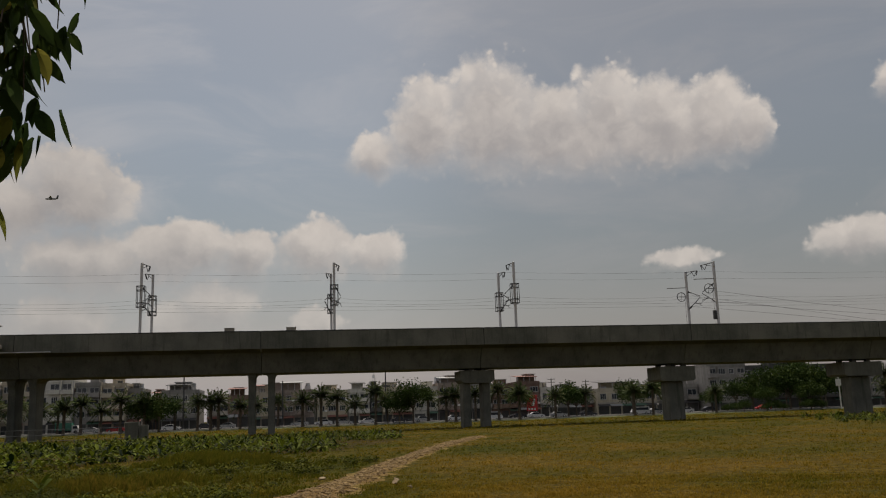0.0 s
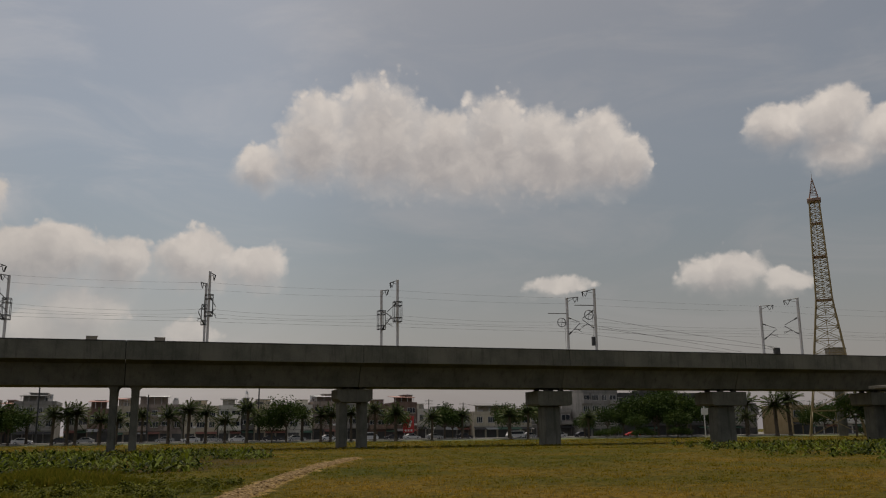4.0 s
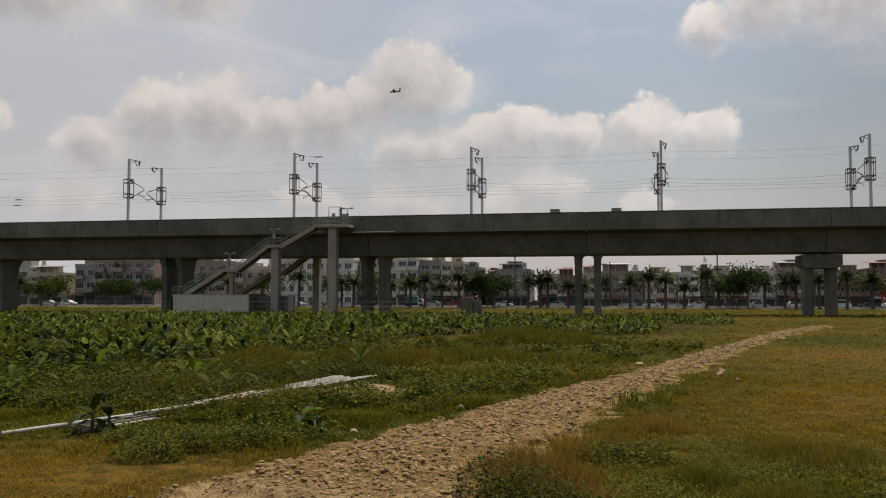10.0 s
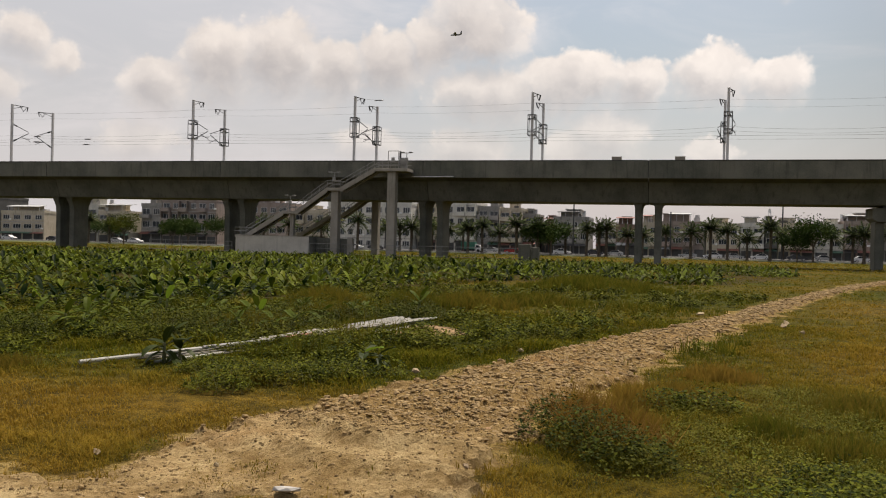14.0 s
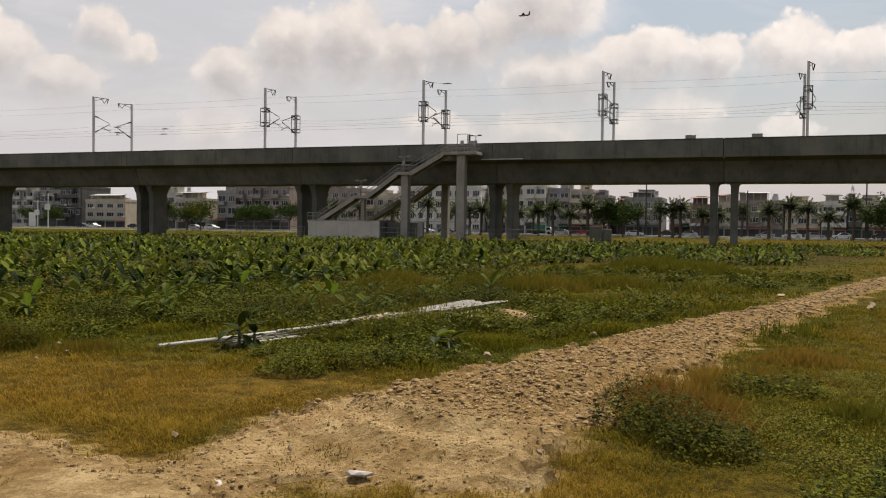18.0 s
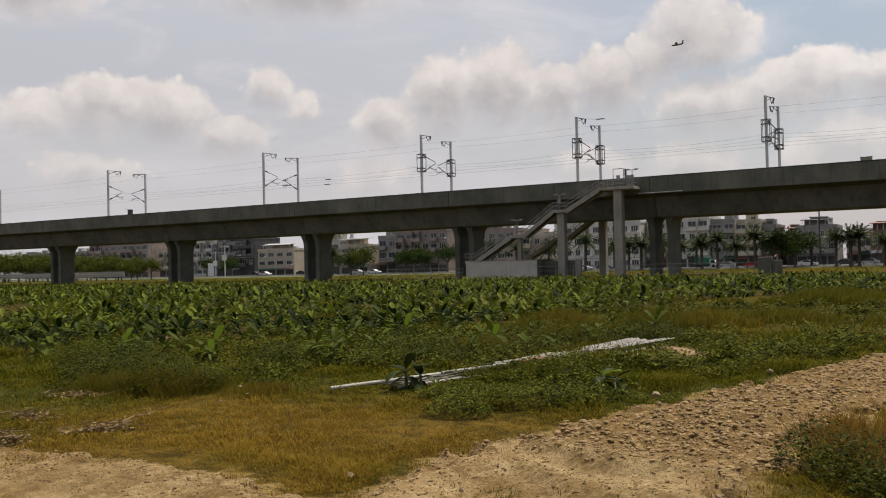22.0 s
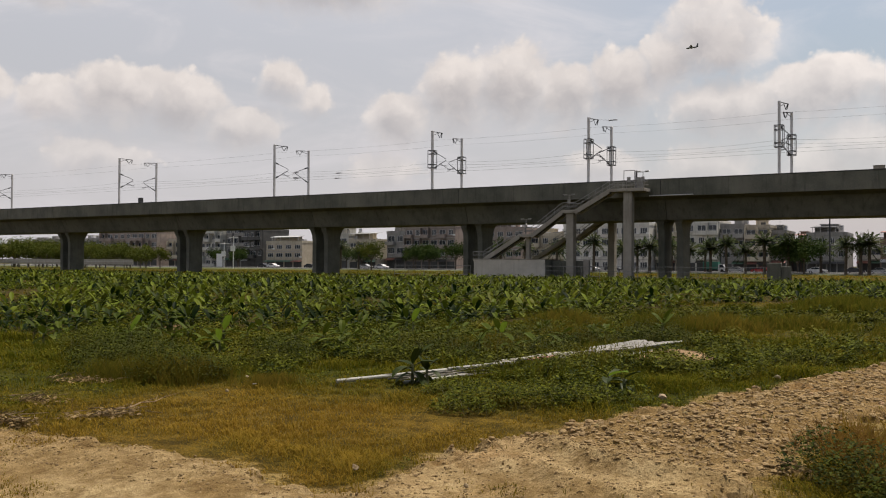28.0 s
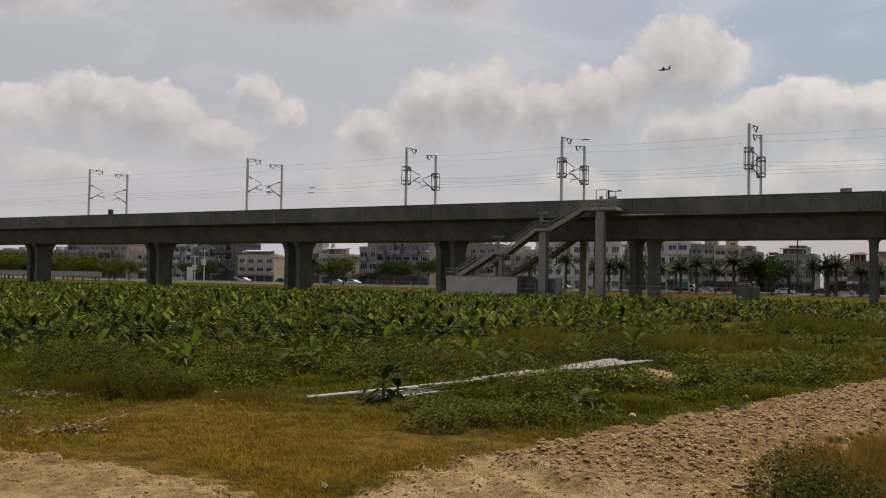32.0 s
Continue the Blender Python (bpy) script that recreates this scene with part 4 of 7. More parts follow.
def build_grass(count, r0, r1, seed, name, label, hscale=1.0):
    g = np.random.RandomState(seed)
    v, f, d = [], [], []
    made = 0
    while made < count:
        az = radians(g.uniform(-61, 44))
        u = g.uniform()
        r = r0 * (r1 / r0) ** (u ** 0.9)
        x, y = r * math.sin(az), r * math.cos(az)
        made += 1
        m = pathside(x, y) + fray(x, y)
        if m > -0.35:
            keep = step(0.22, -0.35, m + 0.3 * noise.noise(Vector((x * 3.1, y * 3.1, 6.0)))) ** 1.5
            if y < 6:
                keep = max(keep, (0.5 + 0.4 * step(-4, -7, x)) * step(0.1 - 0.25 * step(-4, -7, x), 0.5, noise.noise(Vector((x * 1.4, y * 1.4, 6.0)))))
            if g.uniform() > max(keep, 0.008):
                continue
        dry = dryness(x, y)
        clump = noise.noise(Vector((x * 0.9, y * 0.9, 7.7))) + 0.5 * noise.noise(Vector((x * 2.7, y * 2.7, 1.1)))
        if clump < -0.35 and g.uniform() < 0.6:
            continue
        z = path_z(x, y, m) if m > 0 else gz(x, y)
        h = (0.022 + 0.035 * g.uniform() + 0.11 * max(0, clump) ** 1.5) * hscale * (0.6 if m > 0 else 1.0)
        if in_bananas(x, y):
            if g.uniform() < 0.6:
                continue
            h *= 1.6
        h *= 1.0 - 0.25 * dry * step(14, 8, y)
        if x < 0 and 9.0 < y < 26 and dry < 0.5:
            h += 0.5 * max(0.0, noise.noise(Vector((x * 0.8, y * 0.8, 21.0))) - 0.18) * g.uniform(0.5, 1.0)
        wid = max(0.0028, 0.0005 * r)
        n = 4
        for k in range(n):
            a = g.uniform(0, 6.283)
            lean = g.uniform(0.5, 2.6) * h
            hh = h * g.uniform(0.6, 1.25)
            ox, oy = g.uniform(-1, 1) * (0.05 + 0.002 * r), g.uniform(-1, 1) * (0.05 + 0.002 * r)
            ca, sa = math.cos(a), math.sin(a)
            i = len(v)
            bx, by = x + ox, y + oy
            v.append((bx - wid * sa, by + wid * ca, z - 0.02))
            v.append((bx + wid * sa, by - wid * ca, z - 0.02))
            mx, my = bx + ca * lean * 0.35, by + sa * lean * 0.35
            v.append((mx + wid * 0.8 * sa, my - wid * 0.8 * ca, z + hh * 0.6))
            v.append((mx - wid * 0.8 * sa, my + wid * 0.8 * ca, z + hh * 0.6))
            v.append((bx + ca * lean, by + sa * lean, z + hh))
            f.append((i, i + 1, i + 2, i + 3))
            f.append((i + 3, i + 2, i + 4))
            dv = min(1.0, max(0.0, dry + g.uniform(-0.18, 0.18)))
            d.extend((dv,) * 5)
    tagged(new(name, sheet_mesh(name, v, f, GRASS, d)), label, "grass", kind="stuff")


build_grass(78000, 4.3, 22, 3, "near_grass", "short tufts of green and straw-coloured grass")
build_grass(26000, 20, 112, 4, "far_grass", "distant tufts of green and straw-coloured grass", 1.1)
build_grass(12000, 104, 235, 6, "verge_tufts", "uneven olive tufts of grass below and beyond the viaduct", 3.2)


def leaf_clump(g, v, f, x, y, z, rad, h, n, size):
    for k in range(n):
        a, q = g.uniform(0, 6.283), math.sqrt(g.uniform())
        px, py = x + rad * q * math.cos(a), y + rad * q * math.sin(a)
        pz = z + h * (1 - 0.6 * q * q) * g.uniform(0.25, 1.0)
        s = size * g.uniform(0.6, 1.3)
        yaw, tilt = g.uniform(0, 6.283), g.uniform(-0.5, 0.9)
        ux, uy, uz = math.cos(yaw) * math.cos(tilt), math.sin(yaw) * math.cos(tilt), math.sin(tilt)
        wx, wy = -math.sin(yaw) * 0.42 * s, math.cos(yaw) * 0.42 * s
        i = len(v)
        v.append((px, py, pz))
        v.append((px + ux * s * 0.55 + wx, py + uy * s * 0.55 + wy, pz + uz * s * 0.55))
        v.append((px + ux * s, py + uy * s, pz + uz * s - 0.15 * s))
        v.append((px + ux * s * 0.55 - wx, py + uy * s * 0.55 - wy, pz + uz * s * 0.55))
        f.append((i, i + 1, i + 2, i + 3))


def build_weeds():
    g = np.random.RandomState(11)
    v, f = [], []
    for k in range(7000):
        az = radians(g.uniform(-61, 44))
        r = 4.5 * (60 / 4.5) ** g.uniform()
        x, y = r * math.sin(az), r * math.cos(az)
        if pathside(x, y) + fray(x, y) > -0.05:
            continue
        if g.uniform() > 0.80 - 1.5 * dryness(x, y) + 0.4 * noise.noise(Vector((x * 0.6, y * 0.6, 9.0))):
            continue
        leaf_clump(g, v, f, x, y, gz(x, y), 0.12 + 0.006 * r, 0.06 + 0.10 * g.uniform(), 12, 0.022 + 0.0012 * r)
    tagged(new("low_weeds", sheet_mesh("low_weeds", v, f, WEED)), "low broad-leaved green weeds between the grass", "weeds", kind="stuff")


build_weeds()


def build_tangle():
    """Mounds of broad-leaved weeds with gaps between them."""
    g = np.random.RandomState(19)
    v, f = [], []
    for k in range(2600):
        y = g.uniform(9.5, 34)
        x = g.uniform(-1.15 * y - 2, -1.4 + 0.16 * y)
        ax = (x + 6.98) * 0.942 - (y - 9.75) * 0.336
        if pathside(x, y) + fray(x, y) > -0.5 or y > banana_front(x) + 2.5 and g.uniform() < 0.65 or (9 < y < 17.6 and abs(ax) < 0.2):
            continue
        lush = 0.55 - dryness(x, y) + 0.75 * noise.noise(Vector((x * 0.5, y * 0.5, 12.0)))
        if lush < 0.4 or (y > 19 and g.uniform() < 0.6):
            continue
        s = g.uniform(0.6, 1.0)
        leaf_clump(g, v, f, x, y, gz(x, y) - 0.01, 0.31 * s, 0.10 + 0.46 * lush * s, int(80 + 70 * s), 0.024 + 0.002 * y)
    tagged(new("weed_tangle", sheet_mesh("weed_tangle", v, f, WEED)), "tangle of knee-high broad-leaved weeds in uneven mounds", "weeds", kind="stuff")


build_tangle()

# mounds of long grass: x, y, spread, height, dryness
MOUNDS = [(-9.5, 8.75, 0.75, 0.42, 0.25), (-8.9, 8.95, 0.7, 0.4, 0.3), (-10.0, 8.5, 0.5, 0.34, 0.2), (-13.2, 10.3, 0.5, 0.32, 0.15), (-7.6, 9.2, 0.6, 0.22, 0.45), (-0.55, 8.9, 0.42, 0.36, 0.95), (-0.05, 8.6, 0.42, 0.3, 0.85), (0.0, 9.7, 0.45, 0.3, 0.9), (0.45, 10.4, 0.5, 0.26, 0.7),
          (1.0, 12.2, 0.5, 0.26, 0.85), (-6.1, 21.6, 0.8, 0.6, 0.15), (-3.4, 37.0, 2.2, 0.6, 0.05), (-1.6, 36.0, 1.6, 0.45, 0.1), (-3.6, 25.4, 1.3, 0.4, 0.2), (-7.4, 15.2, 0.8, 0.4, 0.3), (-6.8, 17.6, 0.9, 0.45, 0.25), (-8.6, 21.5, 1.1, 0.55, 0.25), (-5.0, 23.0, 1.2, 0.5, 0.35), (1.8, 8.0, 0.6, 0.22, 0.25), (2.5, 10.2, 0.9, 0.24, 0.3), (1.3, 8.7, 0.35, 0.24, 0.1)]


def build_tall_grass():
    """Long leaning blades, in mounds and in drifts along the edge of the bananas."""
    g = np.random.RandomState(23)
    tufts = []
    for x, y, spread, h, dry in MOUNDS:
        for k in range(int(150 * spread * spread + 60)):
            px, py = x + g.normal(0, spread * 0.5), y + g.normal(0, spread * 0.42)
            tufts.append((px, py, h * g.uniform(0.5, 1.1) * math.exp(-((px - x) ** 2 + (py - y) ** 2) / (1.6 * spread * spread)), dry))
    for k in range(8000):
        y = 9.6 * (52 / 9.6) ** g.uniform()
        x = g.uniform(-1.12 * y - 3, -0.8 + 0.15 * y)
        drift = noise.noise(Vector((x * 0.32, y * 0.22, 31.0))) + 0.4 * noise.noise(Vector((x * 1.1, y * 0.9, 14.0)))
        if drift < 0.08 or dryness(x, y) > 0.8 or y < 11.5 and x > -8.0:
            continue
        tufts.append((x, y, (0.08 + (0.55 - 0.3 * step(18, 30, y)) * drift) * g.uniform(0.5, 1.0), 0.06 + 0.35 * noise.noise(Vector((x * 0.4, y * 0.4, 17.0)))))
    v, f, d = [], [], []
    for x, y, h, dry in tufts:
        ax = (x + 6.98) * 0.942 - (y - 9.75) * 0.336
        if pathside(x, y) + fray(x, y) > -0.15 or (9 < y < 17.6 and abs(ax) < 0.35):
            continue
        z, r = gz(x, y), math.hypot(x, y)
        wid = max(0.0032, 0.00042 * r)
        for k in range(9):
            a, lean, hh = g.uniform(0, 6.283), g.uniform(0.2, 0.8) * h, h * g.uniform(0.55, 1.2)
            ca, sa = math.cos(a), math.sin(a)
            bx, by = x + g.uniform(-0.1, 0.1), y + g.uniform(-0.1, 0.1)
            i = len(v)
            mx, my = bx + ca * lean * 0.35, by + sa * lean * 0.35
            v += [(bx - wid, by, z - 0.02), (bx + wid, by, z - 0.02), (mx + wid * 0.8, my, z + hh * 0.62), (mx - wid * 0.8, my, z + hh * 0.62), (bx + ca * lean, by + sa * lean, z + hh)]
            f += [(i, i + 1, i + 2, i + 3), (i + 3, i + 2, i + 4)]
            d.extend((min(1.0, max(0.0, dry + g.uniform(-0.2, 0.2))),) * 5)
    tagged(new("tall_grass", sheet_mesh("tall_grass", v, f, TALLGRASS, d)), "drifts of long olive grass with rusty dry tips", "grass", kind="stuff")


build_tall_grass()


def build_clover():
    """Low pale-leaved creeping weeds beside the path, with bare spots."""
    g = np.random.RandomState(29)
    v, f = [], []
    for k in range(5200):
        x, y = g.uniform(-0.6, 5.0), g.uniform(4.6, 11.5)
        edge = 0.9 * math.sin(y * 1.3) * 0.2 + (0.4 + 0.55 * (6.9 - y) if y < 6.9 else 0) + (0.45 * (y - 8.6) if y > 8.6 else 0)
        n = noise.noise(Vector((x * 0.9, y * 0.9, 41.0))) + 0.5 * noise.noise(Vector((x * 2.6, y * 2.6, 43.0)))
        if pathside(x, y) + fray(x, y) > -0.1 or x < edge - 0.1 or n < 0.02 + 0.25 * step(2.2, 4.2, x):
            continue
        leaf_clump(g, v, f, x, y, gz(x, y), 0.14, 0.07 + 0.16 * max(0, n + 0.2) * g.uniform(0.5, 1.0), 24, 0.02)
    tagged(new("clover_patch", sheet_mesh("clover_patch", v, f, CLOVER)), "creeping pale green clover-like weeds beside the path", "weeds", kind="stuff")


build_clover()

BUSHES = [(-9.35, 8.8, 0.55, 0.42), (-8.85, 8.95, 0.5, 0.41), (-13.2, 10.35, 0.45, 0.41), (-9.4, 11.4, 0.4, 0.45), (-0.5, 7.8, 0.38, 0.37), (-0.16, 7.4, 0.4, 0.36), (0.14, 7.02, 0.38, 0.3), (0.35, 9.6, 0.32, 0.22), (0.78, 9.65, 0.38, 0.24), (1.15, 5.7, 0.5, 0.3), (1.75, 5.9, 0.6, 0.34), (2.5, 6.3, 0.7, 0.34), (1.6, 6.85, 0.4, 0.18), (3.2, 8.0, 0.7, 0.3),
          (-4.4, 8.75, 0.4, 0.24), (-4.45, 9.4, 0.5, 0.3), (-4.0, 9.7, 0.5, 0.28), (-3.55, 10.3, 0.5, 0.24), (-5.2, 9.9, 0.4, 0.22), (-10.6, 9.2, 0.9, 0.5), (-11.3, 10.2, 0.8, 0.5), (-12.6, 11.0, 0.7, 0.45), (-14.2, 11.6, 0.8, 0.4), (-9.3, 11.3, 0.6, 0.4), (-11.9, 9.9, 0.8, 0.42), (-9.7, 9.7, 0.6, 0.36), (-8.3, 14.0, 0.9, 0.55), (-7.1, 16.6, 0.9, 0.5), (-10.2, 12.4, 0.7, 0.45), (-6.6, 13.9, 0.7, 0.45), (-6.0, 14.9, 0.6, 0.42), (-2.0, 16.0, 0.6, 0.25), (-7.9, 12.4, 0.6, 0.4), (-7.3, 13.3, 0.6, 0.42), (-5.4, 19.0, 0.8, 0.5), (-5.0, 12.4, 0.4, 0.22), (-4.7, 13.4, 0.45, 0.24), (-5.9, 16.6, 0.7, 0.5), (-4.9, 18.2, 0.6, 0.42)]


def build_bush(x, y, rad, h, seed):
    g = np.random.RandomState(seed)
    dark = 6.8 < y < 8 and x < 0.2
    t = thing("weed_bush", (x, y, gz(x, y)), "dense low green weed bush" + (" with rusty dry stalks" if dark else " among the grass"), "bush", "weed bushes")
    v, f = [], []
    leaf_clump(g, v, f, 0, 0, 0.0, rad, h * 1.15, int(3000 * rad), 0.034)
    # path-side and taller bushes wear the leaves with shade in their colour
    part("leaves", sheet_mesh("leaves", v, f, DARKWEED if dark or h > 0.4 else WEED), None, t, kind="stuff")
    b = B()
    for k in range(20 if not dark else 130):
        a, q = g.uniform(0, 6.283), math.sqrt(g.uniform()) * rad * 0.95
        px, py = q * math.cos(a), q * math.sin(a)
        hh = h * g.uniform(0.5, 1.0)
        if dark:
            py = abs(py) * 1.15 + 0.18
            hh = h * g.uniform(0.75, 1.08)
        b.tube((px, py, hh * 0.55 if dark else -0.02), (px + g.uniform(-0.12, 0.12), py + g.uniform(-0.12, 0.12), hh), 0.003, 0.0015, 3)
    part("dry_stalk" if dark else "stalk", b, RUSTY if dark else STALK, t, "rusty dry seed stalks" if dark else "", fix=False, kind="stuff")


for i, (x, y, rad, h) in enumerate(BUSHES):
    build_bush(x, y, rad, h, 40 + i)


# ---- bananas ----
def banana_leaf(L, wid, rise, yaw, z0, droop, n=5):
    """One arching blade with a folded midrib, from the stalk outwards."""
    v, f = [], []
    ca, sa = math.cos(yaw), math.sin(yaw)
    for i in range(n + 1):
        u = i / n
        s = L * u
        r = s * math.cos(rise) * (1 - 0.1 * u)
        z = z0 + s * math.sin(rise) - droop * L * u * u
        w = wid * (0.15 if i == 0 else 0.06 if i == n else 0.72 + 0.28 * math.sin(math.pi * u))
        fold = 0.35 * w
        v += [(r * ca - w * sa, r * sa + w * ca, z + fold), (r * ca, r * sa, z), (r * ca + w * sa, r * sa - w * ca, z + fold)]
        if i:
            k = 3 * i
            f += [(k - 3, k - 2, k + 1, k), (k - 2, k - 1, k + 2, k + 1)]
    return v, f


def banana_kit(seed, segs=5):
    g = random.Random(seed)
    H = g.uniform(0.32, 0.5)
    n = g.randint(6, 8)
    leaves = []
    for k in range(n):
        up = k / (n - 1)
        leaves.append(banana_leaf(g.uniform(0.55, 0.85) * (0.8 + 0.3 * up), g.uniform(0.085, 0.135), radians(-12 + 54 * up + g.uniform(-22, 22)), k * 2.4 + g.uniform(-0.4, 0.4), H * (0.55 + 0.45 * up), g.uniform(0.3, 0.8) * (1.15 - 0.7 * up), segs))
    return H, leaves


KITS = [banana_kit(100 + i) for i in range(7)]
FARKITS = [banana_kit(200 + i, 3) for i in range(9)]
STEMS = [B().tube((0, 0, -0.05), (0, 0, k[0]), 0.055, 0.03, 7).mesh("stalk", STALK) for k in KITS]
SINGLE = [[sheet_mesh("leaf", v, f, BANANA_YOUNG if (i == len(k[1]) - 1 and j == 4) else BANANA) for i, (v, f) in enumerate(k[1])] for j, k in enumerate(KITS)]


def joined(k):
    v, f = [], []
    for a, c in k[1]:
        n = len(v)
        v += a
        f += [tuple(n + i for i in q) for q in c]
    return v, f


# the same leaves again in the shade-coloured copy
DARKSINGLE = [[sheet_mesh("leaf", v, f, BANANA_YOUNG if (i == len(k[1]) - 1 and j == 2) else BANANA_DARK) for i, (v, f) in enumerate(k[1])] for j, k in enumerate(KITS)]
CROWNS = [sheet_mesh("crown", *joined(k), BANANA) for k in KITS]


def plant_bananas():
    g = random.Random(21)
    spots = [(-6.13, 10.36, 1.15), (-5.98, 10.5, 0.95), (-3.61, 11.27, 1.15), (-3.38, 11.2, 0.9), (-5.33, 19.4, 1.5), (-11.5, 15.8, 1.25), (-10.2, 15.7, 1.1), (-10.5, 17.1, 1.3), (-12.2, 16.6, 1.1), (-9.9, 11.7, 0.85), (-15.2, 10.9, 1.15), (-11.4, 11.9, 0.95), (-11.0, 10.6, 0.7), (-13.5, 11.6, 1.3), (-12.9, 12.1, 1.35), (-12.3, 12.9, 1.3), (-14.2, 12.6, 1.2), (-8.9, 14.9, 0.8), (-16.3, 12.0, 1.1)]
    for k in range(44):
        spots.append((g.uniform(-13.5, -6.2), g.uniform(12.2, 19.5), g.uniform(0.8, 1.3)))
    y = 12.0
    while y < 106:
        gap = 0.56 if y < 30 else 0.7 if y < 60 else 0.88
        x = -1.7 * y - 3
        while x < 11:
            px, py = x + g.uniform(-0.45, 0.45) * gap, y + g.uniform(-0.45, 0.45) * gap
            if in_bananas(px, py) and noise.noise(Vector((px * 0.11, py * 0.11, 4.0))) + 0.45 * noise.noise(Vector((px * 0.5, py * 0.5, 4.0))) > (-0.14 if py > 28 else -0.12):
                spots.append((px, py, g.uniform(0.5, 1.3)))
            x += gap
        y += gap
    for k in range(2600):
        py = g.uniform(32, 103)
        px = g.uniform(30, 125)
        if in_right_bed(px, py):
            spots.append((px, py, g.uniform(0.8, 1.2)))
    spots.sort(key=lambda s: math.hypot(s[0], s[1]))
    far = [(np.array(a), np.array(c)) for a, c in ((lambda q: (q[0], q[1]))(joined(k)) for k in FARKITS)]
    vs, fs, n = [], [], 0
    for i, (x, y, s) in enumerate(spots):
        s *= 0.50 + 0.22 * step(12, 40, y)
        k = g.randrange(len(KITS)) if i > 12 else (1, 2, 3, 5)[i % 4]
        turn = g.uniform(0, 6.283)
        if i < 300:
            t = thing("banana_plant", (x, y, gz(x, y)), "young banana plant with broad arching green leaves", "banana plant", "banana plants in the field")
            t.rotation_euler, t.scale = (0, 0, turn), (s, s, s)
            part("stalk", STEMS[k], None, t)
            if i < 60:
                # the five nearest plants get leaves with shade in their colour
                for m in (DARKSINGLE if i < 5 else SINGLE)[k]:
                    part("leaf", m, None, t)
            else:
                part("crown", CROWNS[k], None, t)
        else:
            a, q = far[g.randrange(len(far))]
            c, d = math.cos(turn) * s, math.sin(turn) * s
            vs.append(np.stack([x + c * a[:, 0] - d * a[:, 1], y + d * a[:, 0] + c * a[:, 1], gz(x, y) + s * a[:, 2]], 1))
            fs.append(q + n)
            n += len(a)
    v, f = np.concatenate(vs), np.concatenate(fs)
    tagged(new("banana_field", sheet_mesh("banana_field", v.tolist(), f.tolist(), BANANA)), "wide field of young banana plants", "banana plants", kind="stuff")


plant_bananas()


# ---- stones and clods ----
STONE = surface("pale_field_stone", (0.22, 0.16, 0.09), (0.37, 0.285, 0.175), 4.0, 0.9, 0.5, 30.0, spread=0.15)
CLOD = surface("clay_clod", (0.170, 0.108, 0.042), (0.330, 0.228, 0.105), 3.0, 0.95, 0.6, 25.0, spread=0.25)
PHI = (1 + 5 ** 0.5) / 2
ICO = [(-1, PHI, 0), (1, PHI, 0), (-1, -PHI, 0), (1, -PHI, 0), (0, -1, PHI), (0, 1, PHI), (0, -1, -PHI), (0, 1, -PHI), (PHI, 0, -1), (PHI, 0, 1), (-PHI, 0, -1), (-PHI, 0, 1)]
ICOF = [(0, 11, 5), (0, 5, 1), (0, 1, 7), (0, 7, 10), (0, 10, 11), (1, 5, 9), (5, 11, 4), (11, 10, 2), (10, 7, 6), (7, 1, 8), (3, 9, 4), (3, 4, 2), (3, 2, 6), (3, 6, 8), (3, 8, 9), (4, 9, 5), (2, 4, 11), (6, 2, 10), (8, 6, 7), (9, 8, 1)]


def lump(seed, flat=0.6, jag=0.75):
    g = random.Random(seed)
    grow = [g.uniform(jag, 1.2) for p in ICO]
    return [tuple(c * 0.53 * k * (flat if i == 2 else 1.0) for i, c in enumerate(p)) for p, k in zip(ICO, grow)]


LUMPS = [lump(i, 0.55 + 0.07 * (i % 5)) for i in range(10)]
STONES = [B().raw(lump(50 + i, 0.6, 0.45), ICOF).mesh("field_stone", STONE) for i in range(10)]
CLODS = [B().raw(l, ICOF).mesh("clay_clod", CLOD) for l in LUMPS]


